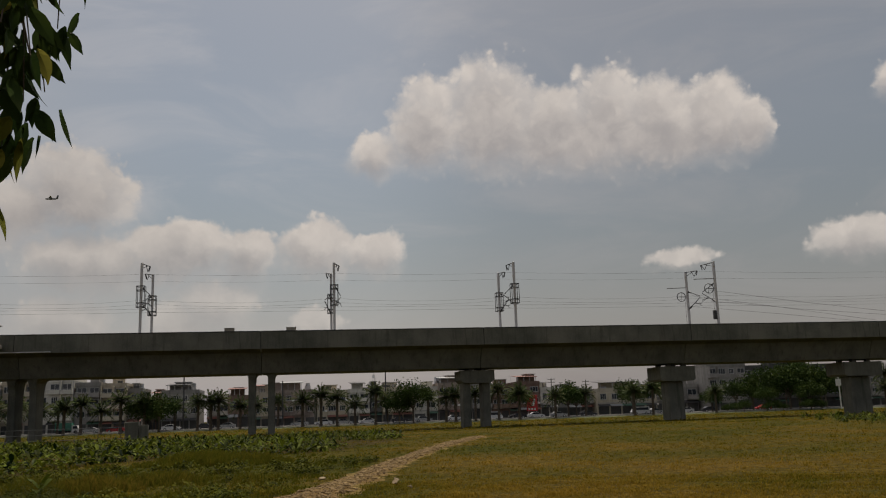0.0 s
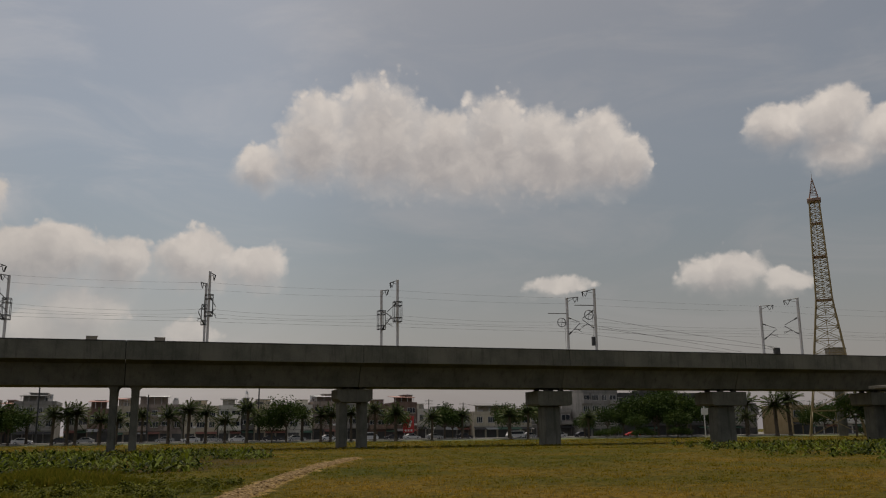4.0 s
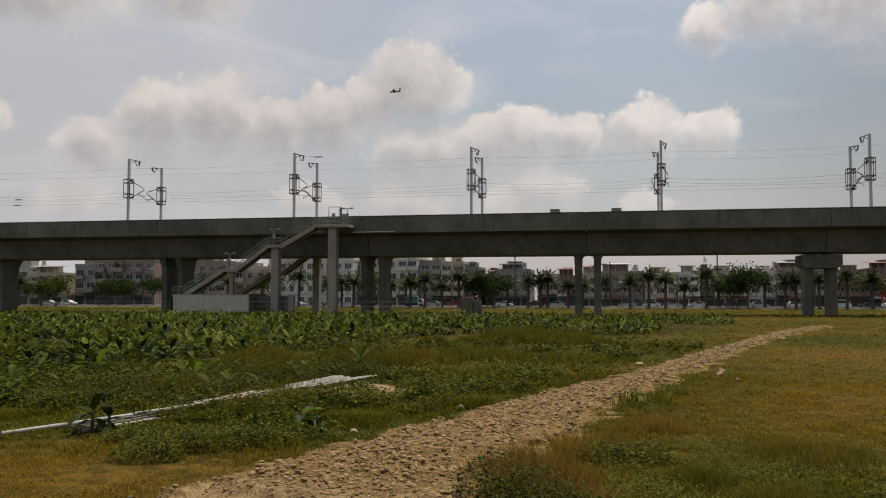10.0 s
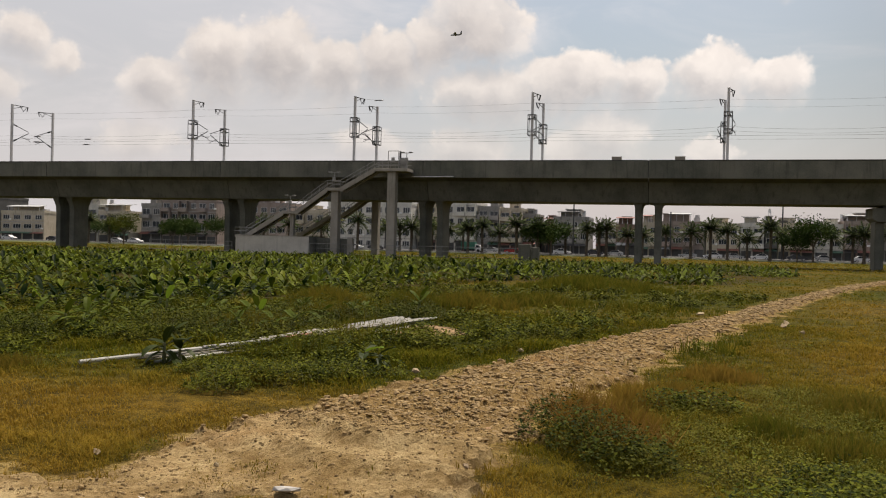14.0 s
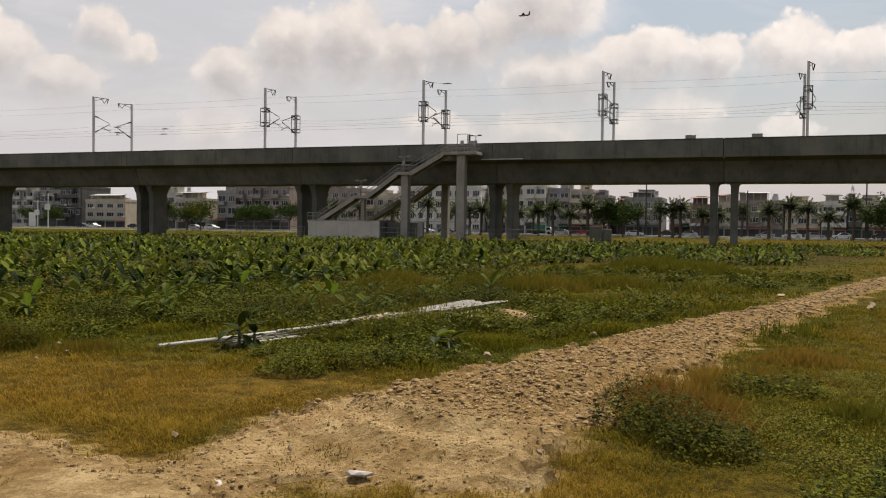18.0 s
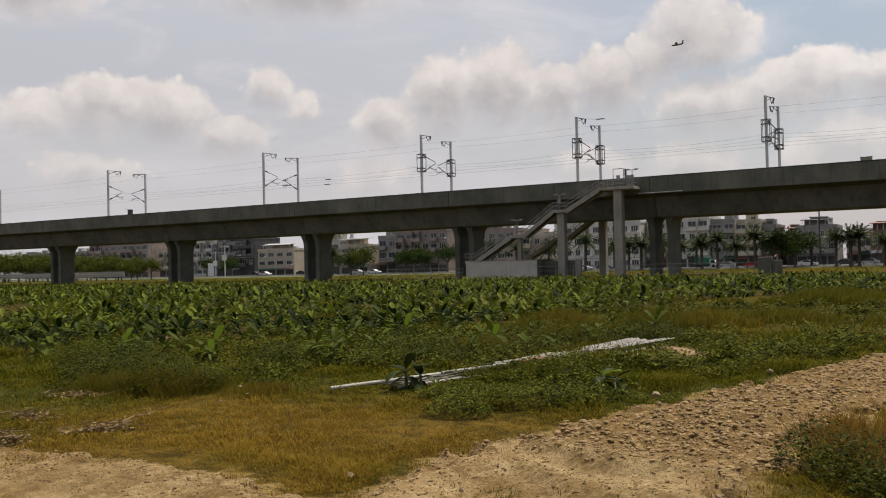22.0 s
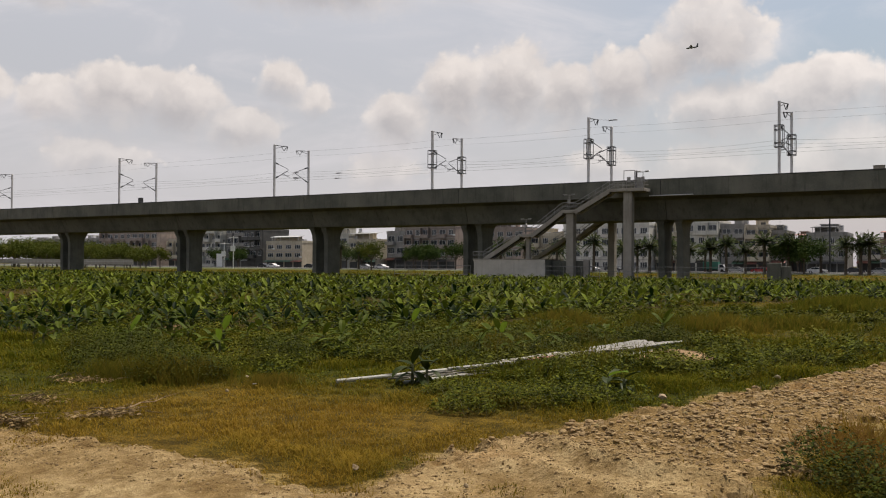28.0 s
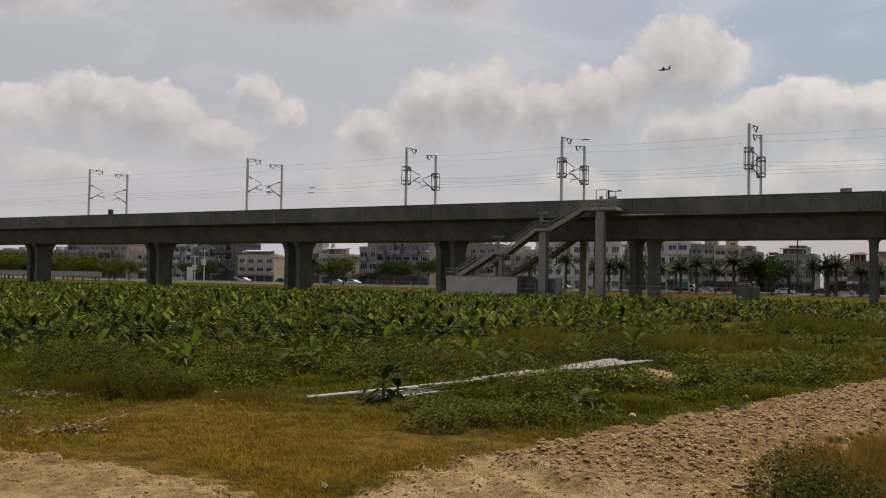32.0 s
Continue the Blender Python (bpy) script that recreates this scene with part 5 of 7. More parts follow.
def scatter():
    g = random.Random(5)
    for x, y, s in ((-2.42, 17.0, 0.13), (-2.75, 10.8, 0.07), (1.0, 23.6, 0.11), (2.89, 21.8, 0.11), (2.75, 20.9, 0.09), (2.95, 19.4, 0.07), (-3.74, 5.85, 0.045), (-2.18, 7.46, 0.05), (-1.0, 6.42, 0.04), (-5.39, 5.24, 0.045), (-2.71, 5.83, 0.03), (-4.2, 16.4, 0.08), (-3.2, 15.6, 0.06), (-1.9, 13.6, 0.06), (-7.6, 8.3, 0.035), (-8.3, 9.4, 0.04)):
        t = tagged(new("field_stone", STONES[g.randrange(10)]), "pale rough stone lying on the dry earth", "stone", "stones in the field")
        t.location, t.rotation_euler, t.scale = (x, y, gz(x, y) + 0.05 + s * 0.12), (0, 0, g.uniform(0, 6.28)), (s, s * 0.8, s)
    v, f = [], []
    solo_count = 0
    for k in range(44000):
        y = 4.8 * (66 / 4.8) ** (g.random() ** 1.25)
        for (ax, ay, aw), (bx, by, bw) in zip(PATHLINE, PATHLINE[1:]):
            if ay <= y <= by:
                u = (y - ay) / (by - ay)
                x = ax + (bx - ax) * u + g.gauss(0, 0.62) * (aw + (bw - aw) * u)
        if g.random() < 0.06:
            x = g.uniform(-9, -2.5)
            y = g.uniform(4.6, 5.6)
        m = pathside(x, y) + fray(x, y)
        if m < -0.12 or (y < 7.0 and g.random() < 0.8):
            continue
        s = (0.005 + 0.027 * g.random() ** 3.2) * (0.45 if y < 6.6 else 0.75 if y < 7.6 else 1.0) * (1.0 + 0.022 * y) * (1.3 if abs(m - 0.15) < 0.25 else 1.0)
        z = path_z(x, y, m) - s * 0.05
        if solo_count < 200 and s > 0.03 and y < 16:
            solo_count += 1
            t = tagged(new("clay_clod", CLODS[g.randrange(10)]), "lump of dry broken clay on the path", "clod", "clods on the path")
            t.location, t.rotation_euler, t.scale = (x, y, z + s * 0.15), (0, 0, g.uniform(0, 6.28)), (s * 1.0, s * 0.85, s * 0.7)
            continue
        a = g.uniform(0, 6.28)
        c, d = math.cos(a) * s, math.sin(a) * s
        n = len(v)
        v += [(x + c * p[0] - d * p[1], y + d * p[0] + c * p[1], z + s * 0.72 * p[2] + s * 0.1) for p in LUMPS[g.randrange(10)]]
        f += [tuple(n + j for j in q) for q in ICOF]
    for k in range(14000):
        y = 4.5 + 4.0 * g.random()
        x = g.uniform(-9.5, -0.2)
        if pathside(x, y) + fray(x, y) < 0.02:
            continue
        s = 0.005 + 0.014 * g.random() ** 3
        n = len(v)
        z = path_z(x, y, pathside(x, y) + fray(x, y))
        v += [(x + s * p[0], y + s * p[1], z + s * p[2]) for p in LUMPS[g.randrange(10)]]
        f += [tuple(n + j for j in q) for q in ICOF]
    m, N, shader = blank("small_clods")
    isle = N.add("ShaderNodeNewGeometry").outputs["Random Per Island"]
    place = N.add("ShaderNodeTexCoord").outputs["Object"]
    col = N.mix(isle, (0.120, 0.073, 0.027, 1), (0.345, 0.238, 0.106, 1))
    N.plug(N.mix(N.range(N.noise(place, 20.0, 4.0), 0.35, 0.7, 0.0, 0.5), col, (0.1818, 0.1209, 0.0531, 1)), shader.inputs["Base Color"])
    shader.inputs["Roughness"].default_value = 0.95
    tagged(new("crumbled_clods", sheet_mesh("crumbled_clods", v, f, m)), "crumbled dry clay clods and gravel strewn over the path", "clods", kind="stuff")


scatter()

# ---- boards and pipes left in the grass ----
OLDWOOD = surface("bleached_board", (0.10, 0.09, 0.073), (0.32, 0.295, 0.245), 2.2, 0.85, 0.5, 16.0, spread=0.3)
GREYPIPE = surface("grey_plastic_pipe", (0.27, 0.26, 0.225), (0.42, 0.405, 0.36), 2.0, 0.6, 0.1, 14.0, spread=0.15)
SHEETM = surface("corrugated_sheet", (0.085, 0.079, 0.068), (0.25, 0.235, 0.205), 1.6, 0.65, 0.2, 12.0)


def lay(a, c, z):
    a, c = Vector((*a, z[0])), Vector((*c, z[1]))
    d = c - a
    m = (a + c) / 2
    return m, d.length, math.atan2(d.y, d.x), math.asin(d.z / d.length)


def board(a, c, w, thick, z, mat, name, label, group):
    m, L, yaw, pitch = lay(a, c, z)
    t = new(name, B().cbox(-L / 2, L / 2, -w / 2, w / 2, -thick / 2, thick / 2, thick * 0.2).mesh(name, mat))
    t.location, t.rotation_euler = m, (0.0, -pitch, yaw)
    return tagged(t, label, name.replace("_", " "), group)


def pipe(a, c, r, z):
    m, L, yaw, pitch = lay(a, c, z)
    t = new("plastic_pipe", B().tube((-L / 2, 0, 0), (L / 2, 0, 0), r, r, 10).mesh("plastic_pipe", GREYPIPE, smooth=False))
    t.location, t.rotation_euler = m, (0, -pitch, yaw)
    tagged(t, "pale grey plastic pipe lying in the grass", "pipe", "pipes in the grass")


pipe((-6.98, 9.75), (-6.32, 11.6), 0.03, (0.05, 0.06))
pipe((-6.3, 11.62), (-5.85, 13.0), 0.03, (0.07, 0.08))
pipe((-6.2, 10.25), (-5.85, 11.4), 0.022, (0.04, 0.04))


def strew():
    g = random.Random(44)
    for k in range(36):
        thin = k < 10
        if thin:   # loose splints beside the pipe
            u, L, w, z = g.uniform(0.0, 1.0), g.uniform(0.4, 1.1), g.uniform(0.02, 0.035), 0.055
            cx, cy = -6.5 + 0.75 * u + g.gauss(0, 0.1), 10.3 + 1.6 * u
        else:
            u, L, w = g.uniform(0.0, 1.0), g.uniform(0.5, 1.3), g.uniform(0.05, 0.14)
            cx, cy, z = -5.82 + 1.2 * u + g.gauss(0, 0.07), 13.2 + 3.3 * u, 0.08 + 0.05 * u + 0.03 * g.random()
        yaw = radians(68 if thin else 70) + g.gauss(0, 0.08)
        a, c = (cx - L / 2 * math.cos(yaw), cy - L / 2 * math.sin(yaw)), (cx + L / 2 * math.cos(yaw), cy + L / 2 * math.sin(yaw))
        board(a, c, w, 0.018, (z, z + g.uniform(-0.02, 0.05)), OLDWOOD, "bleached_board", "splintered bleached board on the scrap pile", "boards in the grass")


strew()
board((-5.62, 13.05), (-5.40, 13.6), 0.12, 0.02, (0.13, 0.15), surface("faded_red_board", (0.33, 0.12, 0.09), (0.45, 0.2, 0.15), 3.0, 0.8, 0.2), "red_board", "short faded red board on the scrap pile", "boards in the grass")


def corrugated(cx, cy, L, W, yaw, z, tilt):
    b = B()
    n = 20
    v = []
    for i in range(n + 1):
        q = -W / 2 + W * i / n
        for e in (-L / 2, L / 2):
            v.append((e, q, 0.02 * math.sin(i * math.pi / 2)))
    f = [(2 * i, 2 * i + 1, 2 * i + 3, 2 * i + 2) for i in range(n)]
    k = len(v)
    v += [(p[0], p[1], p[2] - 0.008) for p in v]
    f += [tuple(k + j for j in reversed(q)) for q in f]
    b.raw(v, f)
    t = new("corrugated_sheet", b.mesh("corrugated_sheet", SHEETM, fix=False))
    t.location, t.rotation_euler = (cx, cy, z), (tilt, -0.03, yaw)
    tagged(t, "pale corrugated roofing sheet lying on the boards", "roofing sheet", "sheets on the scrap pile")


corrugated(-4.95, 16.1, 1.9, 0.85, radians(75), 0.12, 0.1)
corrugated(-4.75, 16.3, 1.7, 0.5, radians(70), 0.15, -0.12)

# white litter and slabs
for x, y, s in ((-1.95, 5.42, 0.11), (-2.70, 4.88, 0.08), (-3.66, 4.78, 0.075), (-7.7, 8.9, 0.04)):
    t = tagged(new("broken_slab", STONES[int(s * 100) % 10].copy()), "flat broken piece of white foam or mortar", "slab", "white pieces on the ground")
    t.data.materials[0] = KERB
    t.location, t.rotation_euler, t.scale = (x, y, 0.06), (0, 0, s * 30), (s, s * 0.6, s * 0.35)


DEADLEAF = foliage("dead_leaf", (0.06, 0.04, 0.016), (0.40, 0.29, 0.15), (0.22, 0.15, 0.065), 3.0, 0.9, 0.3)


def dead_heap(x, y, L, W, yaw, seed):
    g = np.random.RandomState(seed)
    t = thing("dead_leaf_heap", (x, y, gz(x, y)), "low heap of withered brown leaves and stalks", "heap", "heaps of dead leaves")
    t.rotation_euler = (0, 0, yaw)
    v, f = [], []
    for k in range(16):
        leaf_clump(g, v, f, g.normal(0, L / 3), g.normal(0, W / 3), 0.0, 0.1, 0.08, 20, 0.05)
    part("withered_leaves", sheet_mesh("withered_leaves", v, f, DEADLEAF), None, t, kind="stuff")
    b = B()
    for k in range(26):
        px, py, a, q, z = g.normal(0, L / 3), g.normal(0, W / 3), g.normal(0, 0.8), g.uniform(0.08, 0.3), g.uniform(0.02, 0.10)
        b.tube((px, py, z), (px + q * math.cos(a), py + q * math.sin(a), z + g.uniform(-0.02, 0.08)), 0.007, 0.003, 4)
    part("stalk", b, surface("dead_stalk", (0.10, 0.07, 0.03), (0.26, 0.18, 0.09), 6.0, 0.9, 0.2), t, fix=False)


dead_heap(-10.05, 7.95, 0.75, 0.25, 0.5, 1)
dead_heap(-9.0, 6.55, 0.5, 0.2, 0.2, 2)
dead_heap(-7.5, 6.42, 0.5, 0.16, 0.9, 3)
dead_heap(-8.0, 5.62, 0.5, 0.14, 0.2, 4)
branch = B()
twig = [(-7.5, 6.3, 0.05), (-7.54, 6.52, 0.07), (-7.52, 6.74, 0.06), (-7.6, 6.95, 0.08), (-7.58, 7.14, 0.07), (-7.63, 7.3, 0.09)]
for i in range(5):
    branch.tube(twig[i], twig[i + 1], 0.014 - 0.002 * i, 0.012 - 0.002 * i, 5)
    branch.tube(twig[i + 1], (twig[i + 1][0] + 0.12 * (-1) ** i, twig[i + 1][1] + 0.14, twig[i + 1][2] + 0.05), 0.006, 0.002, 4)
solo("dry_branch", branch, surface("dry_twig", (0.13, 0.085, 0.04), (0.28, 0.19, 0.095), 6.0, 0.9, 0.3), "bare dry branch lying in the straw", "branch")
for x, y, s in ((-3.98, 15.85, 1.0), (-4.3, 15.2, 0.55), (-16.2, 15.3, 0.8)):
    g = random.Random(int(s * 100))
    b = B()
    n = 12
    ring = [(0, 0, 0.16 * s)] + [(s * 0.75 * q * math.cos(6.2832 * i / n) * g.uniform(0.8, 1.2), s * 0.5 * q * math.sin(6.2832 * i / n), 0.16 * s * (1 - q * q) + g.uniform(-0.02, 0.02)) for q in (0.5, 1.0) for i in range(n)]
    f = [(0, 1 + i, 1 + (i + 1) % n) for i in range(n)] + [(1 + i, 1 + n + i, 1 + n + (i + 1) % n, 1 + (i + 1) % n) for i in range(n)]
    solo("soil_heap", b.raw(ring, f), surface("red_soil", (0.20, 0.115, 0.05), (0.36, 0.235, 0.12), 5.0, 0.95, 0.7, 30.0), "small heap of bare reddish soil", "soil heap", "soil heaps", at=(x, y, gz(x, y)), fix=False)


# ---- road and town beyond the viaduct ----
RZ = -0.08   # level of the road


def build_road():
    solo("verge", B().prism([(190.5, -0.4), (199.0, RZ - 0.02), (199.0, -0.6), (190.5, -0.6)], 0, -420, 320), surface("verge_grass", (0.05, 0.07, 0.015), (0.10, 0.11, 0.03), 0.6, 0.95, 0.6, 8.0), "sloping grass verge below the road", "verge", kind="structure")
    solo("kerb", B().cbox(-420, 320, 199.0, 199.8, -0.6, RZ + 0.2, 0.04), KERB, "pale concrete kerb along the road", "kerb", kind="structure")
    solo("road", B().box(-420, 320, 199.8, 222, -0.6, RZ), ASPHALT, "dark asphalt road in front of the houses", "road", kind="structure")
    solo("pavement", B().cbox(-420, 320, 222, 400, -0.6, RZ + 0.16, 0.03), surface("grimy_paving", (0.10, 0.096, 0.09), (0.17, 0.163, 0.15), 0.8, 0.9, 0.2), "pale concrete pavement in front of the houses", "pavement", kind="structure")
    n = 0
    for x in range(-180, 180, 9):
        solo("lane_mark", B().box(-2, 2, -0.08, 0.08, 0, 0.006), WHITEP, "white painted lane dash on the road", "road marking", "lane dashes", at=(x, 210.5, RZ), kind="structure")


build_road()

GLASS = glassy("dark_window_glass", (0.02, 0.025, 0.03))
FRAMEM = surface("window_frame_aluminium", (0.40, 0.40, 0.40), (0.55, 0.55, 0.54), 2.0, 0.5, 0.03, metal=0.3)
WALLS = {
    "cream": surface("cream_plaster", (0.404, 0.353, 0.270), (0.533, 0.480, 0.383), 0.35, 0.85, 0.2, 6.0, streak=0.5, spread=0.12),
    "white": surface("white_plaster", (0.473, 0.458, 0.414), (0.625, 0.608, 0.548), 0.35, 0.85, 0.2, 6.0, streak=0.5, spread=0.12),
    "grey": surface("grey_tile_cladding", (0.199, 0.192, 0.181), (0.297, 0.284, 0.266), 0.35, 0.7, 0.2, 6.0, streak=0.5, spread=0.15),
    "pink": surface("pinkish_tile_cladding", (0.230, 0.183, 0.158), (0.343, 0.282, 0.245), 0.35, 0.7, 0.2, 6.0, streak=0.45, spread=0.12),
    "brick": surface("red_brown_brick", (0.152, 0.101, 0.076), (0.241, 0.167, 0.131), 0.5, 0.85, 0.2, 8.0, streak=0.4, spread=0.12),
    "dark": surface("dark_grey_cladding", (0.0550, 0.0550, 0.0527), (0.0920, 0.0903, 0.0867), 0.4, 0.7, 0.2, 6.0, streak=0.4, spread=0.15),
    "yellow": surface("ochre_plaster", (0.2941, 0.2176, 0.1105), (0.3672, 0.2829, 0.1564), 0.4, 0.85, 0.2, 6.0, streak=0.4),
}
TINS = {
    "red": surface("red_sheet_roof", (0.21, 0.085, 0.065), (0.29, 0.13, 0.10), 0.4, 0.55, 0.1),
    "white": surface("pale_sheet_roof", (0.341, 0.347, 0.347), (0.434, 0.440, 0.440), 0.4, 0.5, 0.1),
    "green": surface("green_sheet_roof", (0.062, 0.136, 0.099), (0.099, 0.186, 0.136), 0.4, 0.55, 0.1),
    "dark": surface("dark_sheet_roof", (0.043, 0.043, 0.046), (0.074, 0.074, 0.074), 0.4, 0.55, 0.1),
}
TANK = surface("steel_water_tank", (0.45, 0.46, 0.48), (0.6, 0.61, 0.63), 1.0, 0.3, 0.05, metal=0.8)

MESHES = {}


def shared(key, maker):
    if key not in MESHES:
        MESHES[key] = maker()
    return MESHES[key]


def window_parts(parent, x, z, w, h, y=0.0, bars=1):
    """A framed window standing proud of the wall, with its panes and a sill."""
    w, h = round(w, 1), round(h, 1)
    def frame_mesh():
        b, t = B(), 0.09
        b.box(-w / 2, w / 2, -0.1, 0.0, h - t, h)
        b.box(-w / 2, w / 2, -0.1, 0.0, 0, t)
        for i in range(bars + 2):
            c = -w / 2 + (w - t) * i / (bars + 1)
            b.box(c, c + t, -0.1, 0.0, t, h - t)
        return b.mesh("window_frame", FRAMEM)
    win = new("window", shared(("f", w, h, bars), frame_mesh))
    win.parent, win.location = parent, (x, y, z)
    pane = new("pane", shared(("p", w, h), lambda: B().box(-w / 2 + 0.09, w / 2 - 0.09, -0.045, 0.0, 0.09, h - 0.09).mesh("pane", GLASS)))
    pane.parent = win
    sill = new("sill", shared(("s", w), lambda: B().box(-w / 2 - 0.1, w / 2 + 0.1, -0.22, 0.0, -0.12, 0.0).mesh("sill", KERB)))
    sill.parent = win
    return win


def balcony_parts(parent, x, z, w, wall, d=1.4, fin=0.0):
    b = new("balcony", shared(("b", round(w, 1), wall.name, d), lambda: B().box(-w / 2, w / 2, -d, 0, -0.15, 0).box(-w / 2, w / 2, -d, -d + 0.12, 0, 0.95).box(-w / 2, -w / 2 + 0.12, -d + 0.12, 0, 0, 0.95).box(w / 2 - 0.12, w / 2, -d + 0.12, 0, 0, 0.95).mesh("balcony", wall)))
    if fin:
        for e in (-1, 1):
            q = new("fin", shared(("fin", round(fin, 1), wall.name, d), lambda: B().box(-0.1, 0.1, -d + 0.13, 0, 0.952, fin).mesh("fin", wall)))
            q.parent, q.location = b, (e * (w / 2 - 0.11), 0, 0)
    b.parent, b.location = parent, (x, -0.002, z)
    r = new("railing", shared(("r", round(w, 1), d), lambda: B().tube((-w / 2, -d + 0.06, 1.1), (w / 2, -d + 0.06, 1.1), 0.03, 0.03, 5).mesh("railing", STEEL)))
    r.parent = b


def building(x0, x1, y, top, wall, label, floors=0, bays=0, roof="", depth=14.0, shop=True, balconies=0.45, tanks=1, house=True, seed=0, kind="apartment building"):
    """A block with storeys, windows, balconies, shop fronts and the clutter of its roof."""
    r = random.Random(int(x0 * 7) + seed)
    W = x1 - x0
    th = thing("apartment_building", ((x0 + x1) / 2, y, RZ), label, kind, "houses along the road")
    H = top - RZ
    floors = floors or max(2, round(H / 3.3))
    fh = H / floors
    bays = bays or max(1, round(W / 3.4))
    mat = WALLS[wall]
    part("wall", B().cbox(-W / 2, W / 2, 0, depth, 0, H, 0.05), mat, th)
    part("roof_parapet", B().box(-W / 2 - 0.1, W / 2 + 0.1, -0.12, 0.15, H - 0.25, H + 0.75).box(-W / 2 - 0.1, -W / 2 + 0.15, 0.15, depth, H + 0.002, H + 0.75).box(W / 2 - 0.15, W / 2 + 0.1, 0.15, depth, H + 0.002, H + 0.75), mat, th)
    for k in range(1, floors):
        if r.random() < 0.8:
            part("storey_band", B().box(-W / 2 - 0.02, W / 2 + 0.02, -0.14, 0.0, k * fh - 0.16, k * fh + 0.08), KERB if r.random() < 0.6 else mat, th)
    bw = W / bays
    for k in range(floors):
        for i in range(bays):
            x = -W / 2 + bw * (i + 0.5)
            if k == 0 and shop:
                part("shop_front", B().box(x - bw * 0.42, x + bw * 0.42, -0.05, 0.0, 0.05, fh * 0.72), WALLS["dark"], th)
                if r.random() < 0.7:
                    c = r.choice((TINS["dark"], TINS["dark"], TINS["white"], TINS["green"], TINS["red"]))
                    part("awning", B().prism([(-1.6, fh * 0.74), (0, fh * 0.9), (0, fh * 0.86), (-1.6, fh * 0.70)], 0, x - bw * 0.48, x + bw * 0.48), c, th)
                continue
            if r.random() < balconies:
                balcony_parts(th, x, k * fh + 0.12, round(bw * 0.96, 1), mat, fin=fh - 0.15 if r.random() < 0.6 else 0.0)
                window_parts(th, x, k * fh + 0.2, bw * 0.74, fh * 0.72)
            else:
                window_parts(th, x, k * fh + fh * 0.28, bw * r.choice((0.5, 0.6, 0.72)), fh * 0.5, bars=2)
                if r.random() < 0.25:
                    part("air_conditioner", B().cbox(x + bw * 0.28, x + bw * 0.28 + 0.7, -0.45, -0.0, k * fh + fh * 0.2, k * fh + fh * 0.2 + 0.5, 0.03), WHITEP, th)
    if roof:
        e = 1.0
        z = H + r.uniform(1.7, 2.7)
        xa, xb = sorted(((-W / 2) * r.uniform(0.6, 1.0), (W / 2) * r.uniform(0.25, 1.0)))
        part("sheet_roof", B().prism([(-0.6, z), (depth * 0.5, z + 0.6), (depth * 0.5, z + 0.7), (-0.6, z + 0.12)], 0, xa - 0.2, xb + 0.2), TINS[roof], th)
        for i in range(4):
            x = xa + 0.2 + (xb - xa - 0.4) * i / 3
            part("roof_post", B().box(x - 0.06, x + 0.06, -0.1, 0.02, H + 0.752, z + 0.05), STEEL, th)
        part("attic_wall", B().box(xa + 0.4, xb - 0.4, 2.2, 2.4, H + 0.002, z + 0.3), mat, th)
    if house:
        w = min(W * 0.4, 4.2)
        x = r.uniform(-W / 2 + w / 2, W / 2 - w / 2)
        hz = 2.1 if not roof else 2.8
        part("stair_house", B().cbox(x - w / 2, x + w / 2, 4.0, 8.0, H + 0.002, H + hz, 0.05), mat, th)
        part("stair_house_roof", B().box(x - w / 2 - 0.3, x + w / 2 + 0.3, 3.7, 8.3, H + hz, H + hz + 0.18), KERB, th)
    for i in range(max(1, int(W / 4))):
        x, w, h, d = r.uniform(-W / 2 + 1.2, W / 2 - 1.2), r.uniform(0.8, 2.2), r.uniform(0.9, 2.1), r.uniform(1.0, 3.0)
        part("roof_shed", B().box(x - w / 2, x + w / 2, d, d + 1.6, H + 0.002, H + h), r.choice((mat, WALLS["grey"], WALLS["dark"], STEEL)), th)
    if r.random() < 0.6:
        x = r.uniform(-W / 2 + 0.5, W / 2 - 0.5)
        part("aerial", B().tube((x, 3.0, H), (x, 3.0, H + 3.4), 0.04, 0.02, 4).tube((x - 0.6, 3.0, H + 3.0), (x + 0.6, 3.0, H + 3.0), 0.025, 0.025, 4), STEEL, th)
    for i in range(tanks):
        x = r.uniform(-W / 2 + 0.8, W / 2 - 0.8)
        z = H + (1.2 if house else 0.05) + (0.5 if roof else 0)
        part("tank_stand", B().box(x - 0.6, x + 0.6, 9.0, 10.2, H + 0.002, z), STEEL, th)
        part("water_tank", B().tube((x, 9.6, z), (x, 9.6, z + 1.1), 0.62, 0.62, 12), TANK, th)
    return th


ROW = 236.0
building(-256, -238, ROW, 15.7, "white", "unfinished white concrete frame block with open floors", 5, 6, balconies=0.8, shop=False, house=False)
building(-237.3, -226, ROW + 1, 15.4, "grey", "grey tiled apartment block with few windows", 4, 3)
building(-225.5, -216, ROW - 2, 13.2, "dark", "dark clad apartment block with white balconies", 4, 3, balconies=0.6)
building(-213.4, -196.8, ROW - 3, 8.6, "cream", "cream house with a pale upper storey", 3, 4, shop=True, roof="white", tanks=0, house=False, balconies=0, depth=6.0)
building(-187.8, -175.8, ROW - 4, 10.8, "white", "white house with deep recessed loggias", 3, 2, roof="white", balconies=0.7)
building(-175.5, -164.5, ROW - 4, 8.9, "cream", "cream house under a long open sheet roof", 3, 3, roof="white", balconies=0.3, tanks=0)
building(-163.0, -155.9, ROW, 11.6, "grey", "grey house with a flat overhanging roof", 3, 2)
